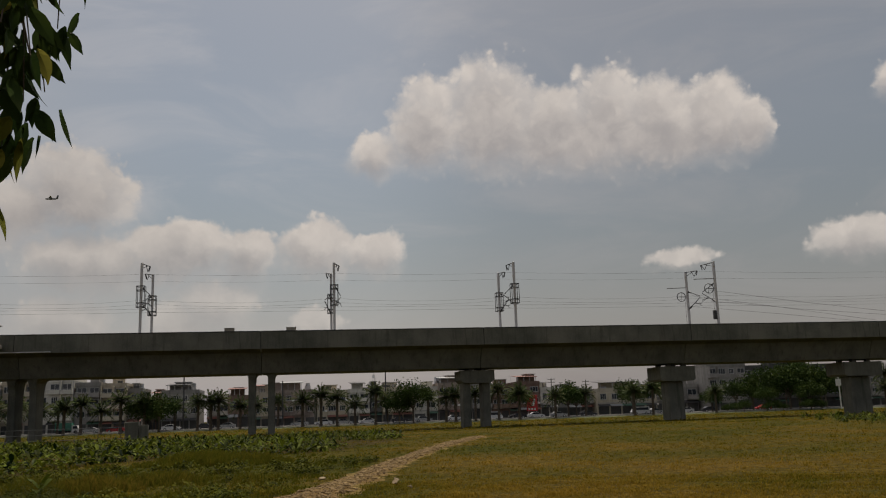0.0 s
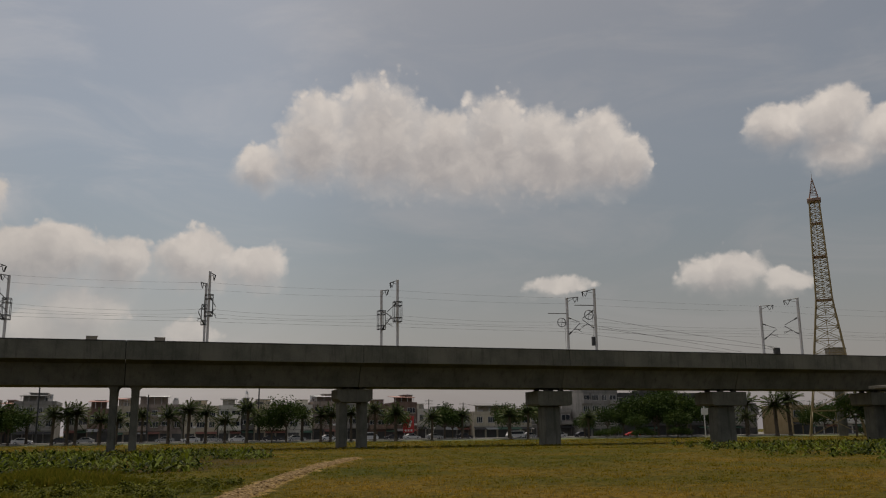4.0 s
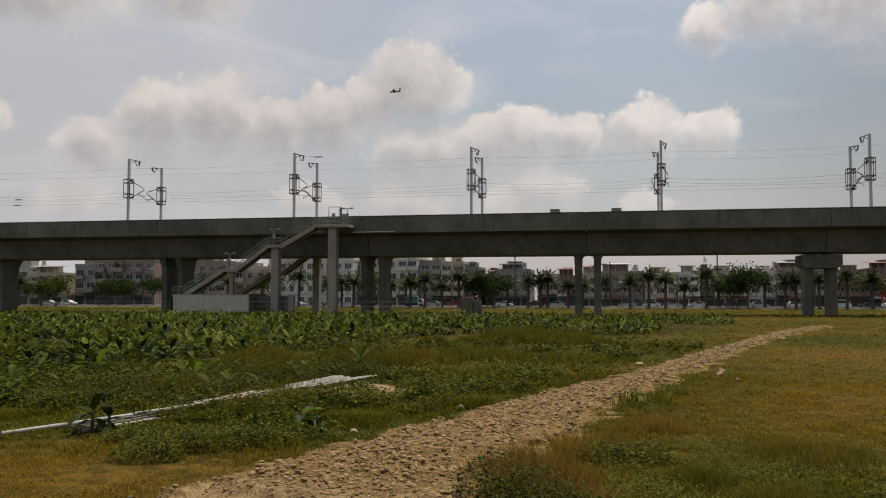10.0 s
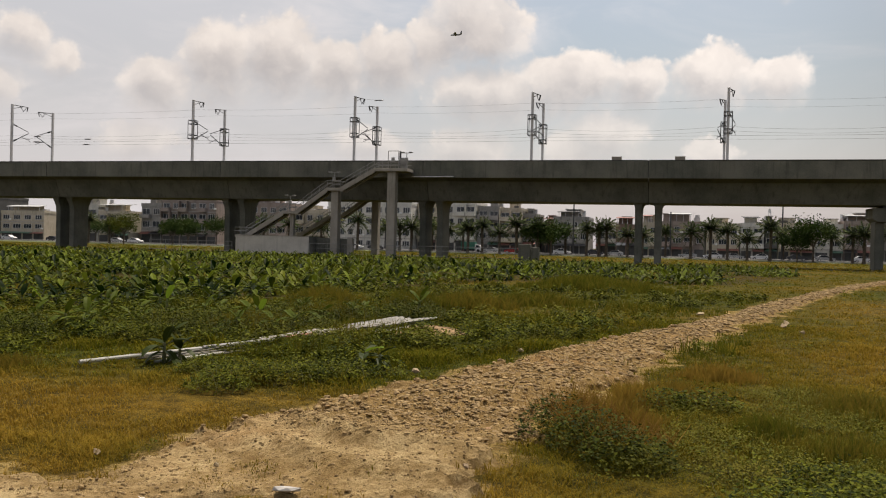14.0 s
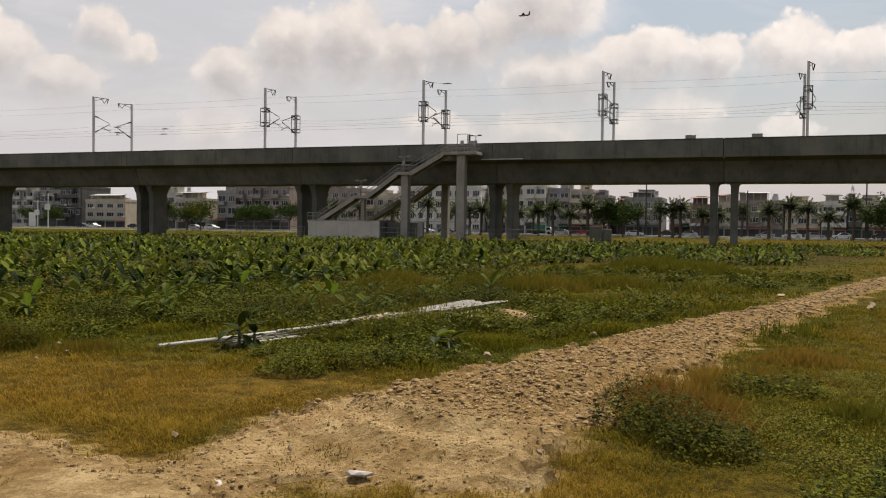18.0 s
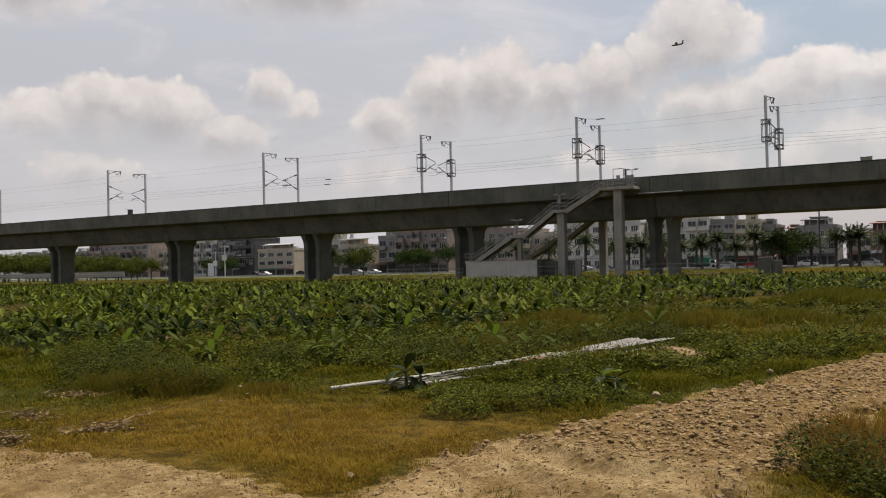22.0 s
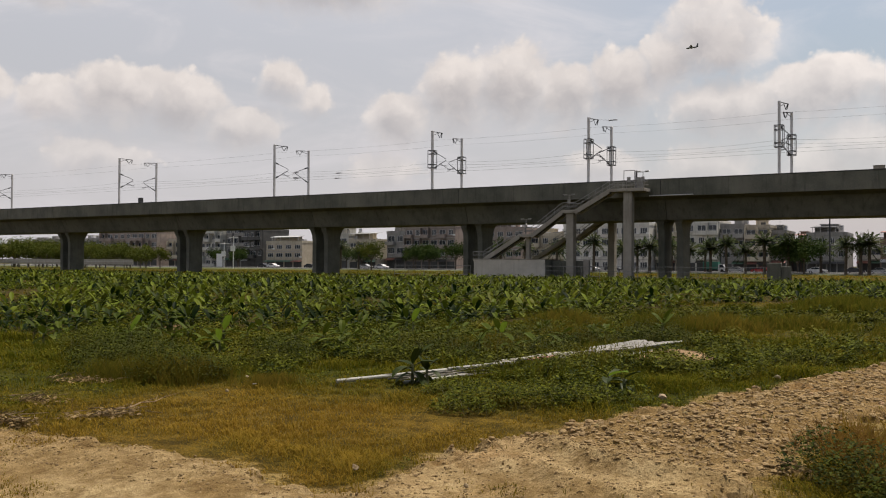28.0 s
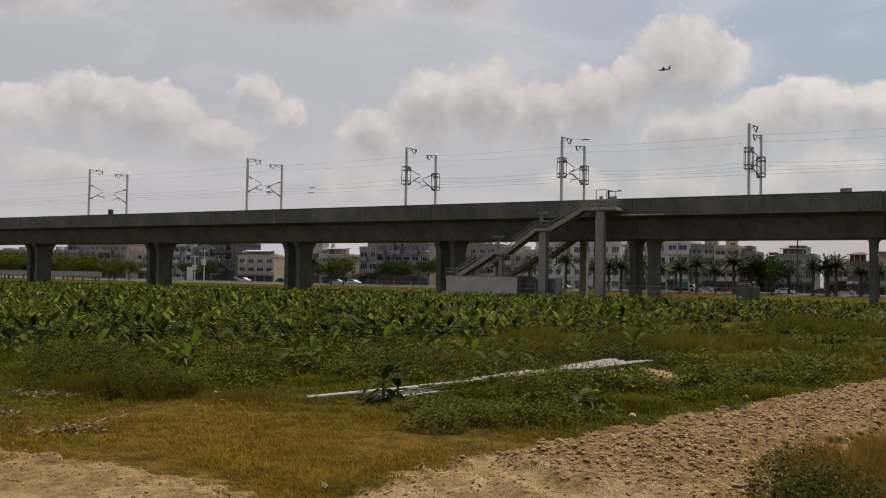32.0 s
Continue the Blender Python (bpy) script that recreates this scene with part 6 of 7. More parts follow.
building(-155.6, -136.8, ROW, 13.2, "pink", "pinkish tiled apartment block with white grid balconies", 4, 6, roof="white", balconies=0.75)
building(-128.5, -113, ROW, 12.2, "pink", "faded pink apartment block with sheet roofs", 4, 5, roof="red", balconies=0.4)
building(-112.5, -99.2, ROW + 4, 10.4, "cream", "cream apartment block behind the stairs", 3, 4)
building(-98.6, -73.4, ROW - 3, 12.6, "white", "long white school block with rows of windows", 4, 9, balconies=0.0, shop=False, tanks=3)
building(-73.0, -64.6, ROW + 2, 12.9, "cream", "cream apartment block with air conditioners", 4, 3)
building(-64.3, -55.3, ROW, 13.2, "white", "white apartment block with big windows", 4, 3, balconies=0.2)
building(-55.0, -48.8, ROW + 1, 12.0, "grey", "narrow grey apartment house with stacked balconies", 4, 2, balconies=0.8)
building(-48.5, -42.3, ROW, 11.6, "cream", "narrow cream apartment house with stacked balconies", 4, 2, balconies=0.9, tanks=2)
building(-42.1, -38.6, ROW + 2, 10.2, "grey", "slim grey apartment house with one balcony column", 3, 1, tanks=1)
building(-38.2, -33.9, ROW + 9, 8.0, "brick", "low house with a red sheet roof", 2, 2, roof="red", tanks=0)
building(-33.4, -24.0, ROW, 9.4, "grey", "grey corner building with a rounded dark roof edge", 3, 4, roof="dark", balconies=0.2)
building(-23.0, -17.0, ROW + 12, 7.0, "white", "low white house set back from the road", 2, 2, tanks=1)
building(-16.6, -11.2, ROW, 7.6, "brick", "brick-red house with a tin roof", 2, 2, roof="red")
building(-10.8, -5.3, ROW + 1, 8.2, "cream", "cream house with a roof terrace", 3, 2, roof="red")
building(-5.0, 6.3, ROW, 8.6, "pink", "pinkish terraced house with a broad roof storey", 3, 4, balconies=0.4, roof="white")
building(6.6, 14.8, ROW, 8.3, "cream", "cream terraced house with a sheet roof", 3, 3, balconies=0.4, tanks=2)
building(15.1, 20.8, ROW, 8.4, "white", "white terraced house with open balconies and a dark roof", 3, 2, balconies=1.0, roof="dark", tanks=0, house=False)
building(21.0, 24.0, ROW, 9.0, "dark", "narrow dark terraced house between pale ones", 3, 1)
building(24.2, 32.6, ROW, 8.6, "cream", "cream terraced house with roof tanks", 3, 3, tanks=2)
building(32.9, 39.5, ROW, 8.5, "white", "white terraced house with wide windows", 3, 2)
building(39.7, 48.7, ROW, 9.4, "pink", "pinkish terraced house with clutter on the roof", 3, 3, roof="white", tanks=2)
building(49.0, 54.6, ROW, 9.3, "grey", "grey terraced house with balconies", 3, 2, balconies=0.7)
building(54.9, 62.0, ROW, 8.6, "brick", "red-brown brick terraced house", 3, 3, balconies=0.4)
building(62.2, 68.6, ROW, 9.2, "brick", "brick terraced house with a roof storey", 3, 2, roof="red", tanks=0)
building(68.8, 73.6, ROW, 7.4, "white", "white house with arched gable", 2, 2)
building(74.0, 85.0, ROW + 3, 6.8, "grey", "low grey workshop under trees", 2, 3, tanks=0)
building(85.4, 103.3, ROW, 6.6, "cream", "low cream hall with arched doorways", 2, 5, roof="dark", tanks=0, house=False, kind="hall")
building(103.8, 119.0, ROW + 6, 7.4, "grey", "grey house behind the trees", 2, 4)
building(119.6, 131.5, ROW, 12.8, "grey", "tall grey apartment block with many tanks", 4, 4, tanks=3)
building(131.9, 164.5, ROW + 3, 12.2, "dark", "long dark apartment block behind trees", 4, 9, tanks=4)
building(168, 181, ROW, 9.0, "grey", "grey shop building with a white fascia", 3, 4)
building(183, 190, ROW - 14, 8.0, "yellow", "small cream gabled house by the shops", 2, 2, roof="white", tanks=0, house=False)
building(190.5, 216, ROW - 10, 6.4, "white", "white low shop row with pale awnings", 2, 7, tanks=0)
building(220, 240, ROW - 10, 12.0, "brick", "brown tiled building beside the viaduct", 3, 5, tanks=1)
building(243, 300, ROW, 10.0, "grey", "grey apartment row further down the road", 3, 12, tanks=3)
building(-400, -310, ROW + 30, 12.0, "grey", "far grey apartment row behind the hedge", 4, 16, tanks=3)
building(-308, -274, ROW, 13.6, "pink", "pinkish apartment row behind the hedge", 4, 9, roof="white", tanks=2)
building(-272, -257, ROW + 4, 10.0, "cream", "cream house beside the unfinished block", 3, 4)


def lattice_top(x, y, z, h, label):
    t = thing("roof_antenna", (x, y, z), label, "antenna", "antennas on roofs")
    b = B()
    for a, c in ((-0.6, -0.6), (0.6, -0.6), (0.6, 0.6), (-0.6, 0.6)):
        b.tube((a, c, 0), (a * 0.3, c * 0.3, h), 0.05)
    part("mast", b, STEEL, t)
    part("drum", B().tube((0, 0, h), (0, 0, h + 0.9), 0.45, 0.3, 8), WHITEP, t)
    part("spike", B().tube((0, 0, h + 0.9), (0, 0, h + 2.0), 0.06, 0.02), STEEL, t)


lattice_top(22.5, ROW + 5, 9.0, 3.2, "small white water drum on a lattice stand above the roofs")

# ---- street poles ----
def tall_pole(x, y, h, label):
    p = thing("street_pole", (x, y, RZ - 0.02), label, "pole", "tall poles by the road")
    part("shaft", B().tube((0, 0, 0), (0, 0, h), 0.2, 0.13, 8), IRON, p)
    part("collar", B().tube((0, 0, 0), (0, 0, 0.5), 0.3, 0.26, 8), KERB, p)


for x in (-23.7, 21.5, -69.5, -2.0):
    tall_pole(x, 200.6, 13.5 if x != -2.0 else 10.4, "tall dark metal street pole at the roadside")
for x, h in ((68.2, 10.2), (77.8, 9.4), (5.8, 7.6)):
    p = thing("utility_pole", (x, 223, RZ + 0.158), "grey concrete utility pole with cross arms", "utility pole", "utility poles by the road")
    part("shaft", B().tube((0, 0, 0), (0, 0, h), 0.17, 0.12, 8), CONC, p)
    for k in (0.5, 1.3):
        part("cross_arm", B().cbox(-1.0, 1.0, -0.06, 0.06, h - k, h - k + 0.12, 0.01), CONC, p)
        for e in (-0.9, 0.0, 0.9):
            part("insulator", B().tube((e, 0, h - k + 0.12), (e, 0, h - k + 0.4), 0.07, 0.05, 6), WHITEP, p)


def sign_pole(x, y, h, group="sign poles by the road"):
    p = thing("sign_pole", (x, y, -0.3), "white street pole with cross bar and blank sign panel", "sign pole", group)
    part("shaft", B().tube((0, 0, 0), (0, 0, h), 0.17, 0.12, 8), WHITEP, p)
    part("cross_bar", B().tube((-1.9, 0, h - 1.4), (1.9, 0, h - 1.4), 0.07, 0.07, 6), WHITEP, p)
    part("sign_panel", B().cbox(-1.0, 1.0, -0.28, -0.2, h - 5.6, h - 4.0, 0.02), WHITEP, p)
    part("signal_head", B().cbox(-0.25, 0.25, -0.35, 0.0, h - 0.9, h - 0.1, 0.03), IRON, p)


sign_pole(131.5, 192, 11.2)
sign_pole(174.5, 192, 11.0)
sign_pole(-192, 195, 11.0)
sign_pole(-213, 200, 10.0)
sign_pole(-206, 205, 9.5)

b = thing("shop_sign", (64.0, 228, RZ + 0.158), "red upright advertising sign with pale figures", "sign")
part("panel", B().cbox(-1.5, 1.5, -0.15, 0.0, 1.6, 5.9, 0.03), REDP, b)
part("emblem", B().prism([(-0.1, 2.9), (0.5, 3.0), (0.95, 4.6), (0.55, 4.9), (0.15, 4.0)], 1, -0.19, -0.152), WHITEP, b)
for i in range(3):
    part("letter_bar", B().box(-1.1 + i * 0.8, -0.6 + i * 0.8, -0.19, -0.152, 1.9, 2.4), WHITEP, b)
for e in (-1.2, 1.2):
    part("leg", B().tube((e, -0.07, 0), (e, -0.07, 1.6), 0.07, 0.07, 6), STEEL, b)
for x, h in ((-226, 4.6), (192, 1.6), (198, 1.6), (204, 1.6), (209, 1.6)):
    s = thing("shop_sign", (x, 222.6 if x < 0 else 225.2, RZ + 0.16 if x < 0 else 3.0), "white shop sign with dark lettering bars", "sign", "white shop signs")
    if x < 0:
        part("panel", B().cbox(-1.4, 1.4, -0.15, 0.0, 0.0, h, 0.03), WHITEP, s)
    else:
        part("panel", B().cbox(-2.0, 2.0, -0.1, 0.75, 0.0, h, 0.03), WHITEP, s)
        for i in range(2):
            part("letter_bar", B().box(-1.4 + i * 1.6, -0.2 + i * 1.6, -0.14, -0.102, 0.4, 1.2), IRON, s)


# ---- parked cars ----
PAINTS = {
    "white": surface("white_car_paint", (0.62, 0.62, 0.62), (0.74, 0.74, 0.74), 1.0, 0.25, 0.0),
    "silver": surface("silver_car_paint", (0.36, 0.37, 0.38), (0.48, 0.49, 0.50), 1.0, 0.25, 0.0, metal=0.4),
    "dark": surface("dark_car_paint", (0.03, 0.03, 0.035), (0.06, 0.06, 0.07), 1.0, 0.25, 0.0),
    "red": surface("red_car_paint", (0.30, 0.03, 0.03), (0.42, 0.05, 0.05), 1.0, 0.25, 0.0),
    "green": surface("green_truck_paint", (0.03, 0.14, 0.10), (0.05, 0.20, 0.14), 1.0, 0.4, 0.0),
}
LAMPM = surface("lamp_lens", (0.5, 0.5, 0.5), (0.7, 0.7, 0.7), 2.0, 0.15, 0.0)


def car(x, y, paint, van=False, flip=1):
    L, H, W = (4.8, 1.95, 1.75) if van else (4.4, 1.46, 1.72)
    c = thing("parked_van" if van else "parked_car", (x, y, RZ + 0.004), ("boxy " if van else "") + paint + (" van" if van else " saloon car") + " parked at the roadside", "van" if van else "car", "vehicles along the road")
    if van:
        body = [(-2.35, 0.28), (2.3, 0.28), (2.4, 0.8), (2.15, 1.0), (1.55, 1.9), (1.3, 1.95), (-2.3, 1.95), (-2.4, 1.0)]
        glass = [(-2.1, 1.1), (1.95, 1.1), (1.5, 1.76), (-2.1, 1.76)]
    else:
        body = [(-2.15, 0.28), (2.1, 0.28), (2.2, 0.55), (2.05, 0.78), (1.1, 0.93), (0.35, 1.42), (-0.9, 1.46), (-1.6, 1.05), (-2.15, 0.98), (-2.22, 0.6)]
        glass = [(-1.4, 0.98), (0.95, 0.96), (0.3, 1.36), (-0.85, 1.4)]
    m = shared(("car", van, paint), lambda: B().prism(body, 1, -W / 2, W / 2).mesh("body", PAINTS[paint]))
    part("body", m, None, c)
    part("side_glass", shared(("cg", van), lambda: B().prism(glass, 1, -W / 2 - 0.012, W / 2 + 0.012).mesh("side_glass", GLASS)), None, c)
    for wx in (-1.35, 1.35):
        for s in (-1, 1):
            w = new("wheel", shared("tyre", lambda: B().tube((0, -0.1, 0), (0, 0.1, 0), 0.31, 0.31, 14).mesh("wheel", RUBBER)))
            w.parent, w.location = c, (wx, s * (W / 2 - 0.06), 0.31)
            h = new("rim", shared("rim", lambda: B().tube((0, -0.112, 0), (0, 0.112, 0), 0.19, 0.19, 10).mesh("rim", STEEL)))
            h.parent = w
    part("headlight", shared(("hl", van), lambda: B().cbox(2.2 if van else 2.0, 2.36 if van else 2.16, -0.8, -0.45, 0.62, 0.76, 0.01).mesh("headlight", LAMPM)), None, c)
    part("bumper", shared(("bp", van), lambda: B().cbox(2.25 if van else 2.05, 2.44 if van else 2.26, -W / 2 + 0.05, W / 2 - 0.05, 0.3, 0.5, 0.02).mesh("bumper", RUBBER)), None, c)
    c.rotation_euler = (0, 0, 0 if flip > 0 else math.pi)


for x, p, van in ((1.9, "silver", 0), (7.7, "white", 0), (12.7, "silver", 0), (18.6, "white", 0), (26.7, "dark", 0), (32.7, "silver", 0), (40.8, "white", 0), (50.7, "white", 1), (57.0, "dark", 0), (62.2, "white", 0), (68.1, "silver", 0), (76, "dark", 0), (90.4, "white", 1), (94.9, "silver", 0), (103, "white", 0), (110, "dark", 0), (125.9, "red", 0), (-20.5, "dark", 0), (-15.6, "silver", 0), (-28.5, "white", 0), (-41, "red", 0), (-47, "silver", 0), (-78, "dark", 0), (-84, "white", 0), (-152, "white", 0), (-158, "silver", 0), (-180, "dark", 0), (-196, "white", 0), (-201.5, "dark", 0)):
    car(x, 217.5 + 1.2 * ((x * 13) % 1), p, bool(van), 1 if (x * 3) % 2 < 1 else -1)
for x, p in ((-51.0, "green"), (-86.5, "red")):
    c = thing("small_truck", (x, 214, RZ + 0.004), p + " covered delivery truck on the road", "truck", "vehicles along the road")
    part("cargo_box", B().cbox(-2.6, 1.0, -1.0, 1.0, 0.8, 2.6, 0.05), PAINTS[p], c)
    part("cab", B().prism([(1.05, 0.4), (2.6, 0.4), (2.6, 1.1), (2.2, 1.95), (1.05, 2.0)], 1, -0.95, 0.95), PAINTS["white"], c)
    part("cab_glass", B().prism([(1.3, 1.15), (2.45, 1.15), (2.12, 1.82), (1.3, 1.85)], 1, -0.965, 0.965), GLASS, c)
    part("chassis", B().box(-2.5, 1.0, -0.5, 0.5, 0.45, 0.795), RUBBER, c)
    for wx in (-1.6, 1.9):
        for s in (-0.85, 0.85):
            part("wheel", B().tube((wx, s - 0.12, 0.42), (wx, s + 0.12, 0.42), 0.42, 0.42, 12), RUBBER, c)

# ---- lattice tower ----
def tower():
    t = thing("radio_tower", (161.6, 180, 0), "tall yellow steel lattice radio tower with a red spire", "tower")
    prof = [(-0.3, 6.3), (10, 4.8), (20, 3.65), (33.8, 1.95), (45, 1.65), (60, 1.2)]
    def half(z):
        for (a, wa), (c, wc) in zip(prof, prof[1:]):
            if z <= c:
                return wa + (wc - wa) * (z - a) / (c - a)
        return prof[-1][1]
    zs, z = [-0.3], -0.3
    while z < 59:
        z += max(1.6, half(z) * (1.0 if z < 33 else 0.75))
        zs.append(min(z, 60))
    sign = ((-1, -1), (1, -1), (1, 1), (-1, 1))
    for a, c in sign:
        part("leg", B().path([(a * half(z), c * half(z), z) for z in zs], 0.2, 6), TOWERY, t)
    for k in range(4):
        (a, c), (d, e) = sign[k], sign[(k + 1) % 4]
        brace, ring = B(), B()
        for z0, z1 in zip(zs, zs[1:]):
            h0, h1 = half(z0), half(z1)
            mid = ((a + d) / 2 * h0, (c + e) / 2 * h0, z0)
            brace.tube((a * h0, c * h0, z0), (d * h1, e * h1, z1), 0.09, 0.09, 4).tube((d * h0, e * h0, z0), (a * h1, c * h1, z1), 0.09, 0.09, 4)
            brace.tube(mid, ((a + d) / 2 * h1, (c + e) / 2 * h1, z1), 0.09, 0.09, 4)
            ring.tube((a * h1, c * h1, z1), (d * h1, e * h1, z1), 0.1, 0.1, 4)
        part("cross_bracing", brace, TOWERY, t)
        part("ring_beam", ring, TOWERY, t)
    for z in (33.8, 45.1, 54):
        h = half(z) + 0.15
        part("platform", B().cbox(-h, h, -h, h, z, z + 0.2, 0.05), TOWERR, t, "rusty red platform")
    part("head_platform", B().cbox(-1.7, 1.7, -1.7, 1.7, 60, 60.8, 0.1), TOWERR, t, "red head platform")
    sp = B()
    for a, c in sign:
        sp.tube((a * 1.1, c * 1.1, 60.8), (0, 0, 66.6), 0.14, 0.08, 5)
    for z in (62, 63, 64, 65):
        h = 1.1 * (66.6 - z) / 5.8
        for k in range(4):
            (a, c), (d, e) = sign[k], sign[(k + 1) % 4]
            sp.tube((a * h, c * h, z), (d * h * 0.85, e * h * 0.85, z + 0.9), 0.07, 0.07, 4).tube((a * h, c * h, z), (d * h, e * h, z), 0.07, 0.07, 4)
    part("spire", sp, TOWERR, t, "pale red lattice spire")
    part("lightning_rod", B().tube((0, 0, 66.5), (0, 0, 68.5), 0.08, 0.03, 5), STEEL, t)
    t.rotation_euler = (0, 0, radians(-42))


tower()
w = thing("water_tower", (172.5, 190, 0), "round grey water tank on a shaft beside the radio tower", "water tower")
part("shaft", B().tube((0, 0, -0.3), (0, 0, 18.6), 1.2, 1.2, 12), CONC, w)
part("tank", B().tube((0, 0, 18.6), (0, 0, 22.4), 2.4, 2.6, 16), CONC_PALE, w)
part("rim", B().tube((0, 0, 22.4), (0, 0, 22.7), 2.75, 2.75, 16), CONC, w)


# ---- trees ----
def frond(v, f, L, yaw, rise, droop, z0, leaflets=11):
    ca, sa = math.cos(yaw), math.sin(yaw)
    prev = None
    for i in range(leaflets):
        u = (i + 0.6) / leaflets
        s = L * u
        r, z = s * math.cos(rise) * (1 - 0.12 * u), z0 + s * math.sin(rise) - droop * L * u * u
        w = 0.48 * math.sin(math.pi * min(1.0, 0.18 + 0.82 * u)) + 0.1
        for side in (-1, 1):
            k = len(v)
            tx, ty = -sa * side * w + ca * 0.28, ca * side * w + sa * 0.28
            v += [(r * ca, r * sa, z), (r * ca + ca * 0.22, r * sa + sa * 0.22, z), (r * ca + tx, r * sa + ty, z - 0.22)]
            f.append((k, k + 1, k + 2))
        if prev:
            k = len(v)
            v += [(prev[0] - sa * 0.03, prev[1] + ca * 0.03, prev[2]), (prev[0] + sa * 0.03, prev[1] - ca * 0.03, prev[2]), (r * ca + sa * 0.03, r * sa - ca * 0.03, z), (r * ca - sa * 0.03, r * sa + ca * 0.03, z)]
            f.append((k, k + 1, k + 2, k + 3))
        prev = (r * ca, r * sa, z)


def palm(seed):
    g = random.Random(seed)
    t = thing("palm_tree", (0, 0, -50), "date palm with a rough trunk and a ball of arching fronds", "palm tree", "palms along the road")
    H = g.uniform(4.0, 5.2)
    lean = g.uniform(-0.15, 0.15)
    b = B()
    for i in range(8):
        z0, z1 = H * i / 8, H * (i + 1) / 8
        b.tube((lean * z0 / H, 0, z0), (lean * z1 / H, 0, z1 + 0.05), 0.27 if i else 0.36, 0.22, 8)
    part("trunk", b, BARK, t)
    part("crown_base", B().tube((lean, 0, H - 0.5), (lean, 0, H + 0.25), 0.24, 0.42, 9), BARK, t)
    for ring, (n, rise) in enumerate(((7, 78), (9, 52), (10, 25), (9, 0), (7, -25))):
        v, f = [], []
        for k in range(n):
            frond(v, f, g.uniform(2.2, 3.0), 6.283 * (k + 0.4 * ring) / n + g.uniform(-0.2, 0.2), radians(rise + g.uniform(-9, 9)), g.uniform(0.2, 0.42), H + 0.1)
        part("frond_ring", sheet_mesh("frond_ring", v, f, PALMLEAF), None, t)
    return t


def leafy_tree(seed, H, R, mat, label, group, trunk=0.22, leaves=2600, size=0.38, name="street_tree"):
    g = random.Random(seed)
    t = thing(name, (0, 0, -50), label, "tree", group)
    b = B()
    fork = H * 0.34
    b.tube((0, 0, -0.1), (0.05, 0, fork), trunk, trunk * 0.75, 8)
    tips = []
    for k in range(7):
        a = 6.283 * k / 7 + g.uniform(-0.3, 0.3)
        q = R * g.uniform(0.45, 0.75)
        p = (q * math.cos(a), q * math.sin(a), H * g.uniform(0.55, 0.85))
        mid = (p[0] * 0.4, p[1] * 0.4, fork + (p[2] - fork) * 0.55)
        b.tube((0.05, 0, fork - 0.1), mid, trunk * 0.5, trunk * 0.32, 6).tube(mid, p, trunk * 0.32, trunk * 0.1, 5)
        tips.append(p)
    tips.append((0, 0, H * 0.85))
    part("trunk", b, BARK, t)
    for k, p in enumerate(tips):
        v, f = [], []
        rr = R * g.uniform(0.42, 0.6)
        for i in range(leaves // len(tips)):
            d = Vector((g.gauss(0, 1), g.gauss(0, 1), g.gauss(0, 0.8))).normalized() * rr * (g.random() ** 0.45) * g.uniform(0.8, 1.15)
            c = Vector(p) + d
            u = Vector((g.gauss(0, 1), g.gauss(0, 1), g.gauss(0, 0.6))).normalized() * size * g.uniform(0.6, 1.2)
            w = u.cross(Vector((g.gauss(0, 1), g.gauss(0, 1), g.gauss(0, 1)))).normalized() * size * 0.38
            n = len(v)
            v += [tuple(c - u * 0.5), tuple(c + w), tuple(c + u * 0.6), tuple(c - w)]
            f.append((n, n + 1, n + 2, n + 3))
        part("leaf_mass", sheet_mesh("leaf_mass", v, f, mat), None, t, kind="stuff")
    return t


def stand(kits, spots):
    g = random.Random(3)
    used = set()
    for i, (x, y, z, s) in enumerate(spots):
        k = kits[i % len(kits)]
        m = pose(x, y, z, 0, 0, g.uniform(0, 360)) @ Matrix.Scale(s, 4)
        if k not in used:
            used.add(k)
            k.matrix_basis = m
        else:
            c = copy_thing(k, pose(x, y, z, 0, 0, g.uniform(0, 360)))
            c.scale = (s, s, s)


palms = [palm(i) for i in range(4)]
PALMX = [152.9, 157.6, 161.9, 148.0, 6.5, 22.0, 42.0, 52.5, -31.5, -8.0, -58.5, -67.5, -152.5, -146, -75.8, -70.5, -64.9, -62.0, -57.7, -52.8, -50.7, -48.0, -44.5, -40.4, -36.4, -25.8, -20.3, -17.5, -15.9, -11.2, -3.1, 2.4, 10.1, 14.2, 18.8, 31.8, 35.1, 37.3, 47.5, 61.2, 70.7, 80.9, 85.5, 101.8, -82, -88, -94, -101]
stand(palms, [(x + 0.0, 197.6 if i % 5 else 203.5, -0.25 if i % 5 else RZ, (1.1 if i > 2 else 1.7) + 0.34 * ((i * 37) % 10) / 10) for i, x in enumerate(PALMX)])
trees = [leafy_tree(60, 7.2, 3.6, TREELEAF, "leafy street tree with a dark green rounded crown", "trees along the road"), leafy_tree(61, 8.4, 4.2, TREELEAF, "spreading dark green street tree", "trees along the road")]
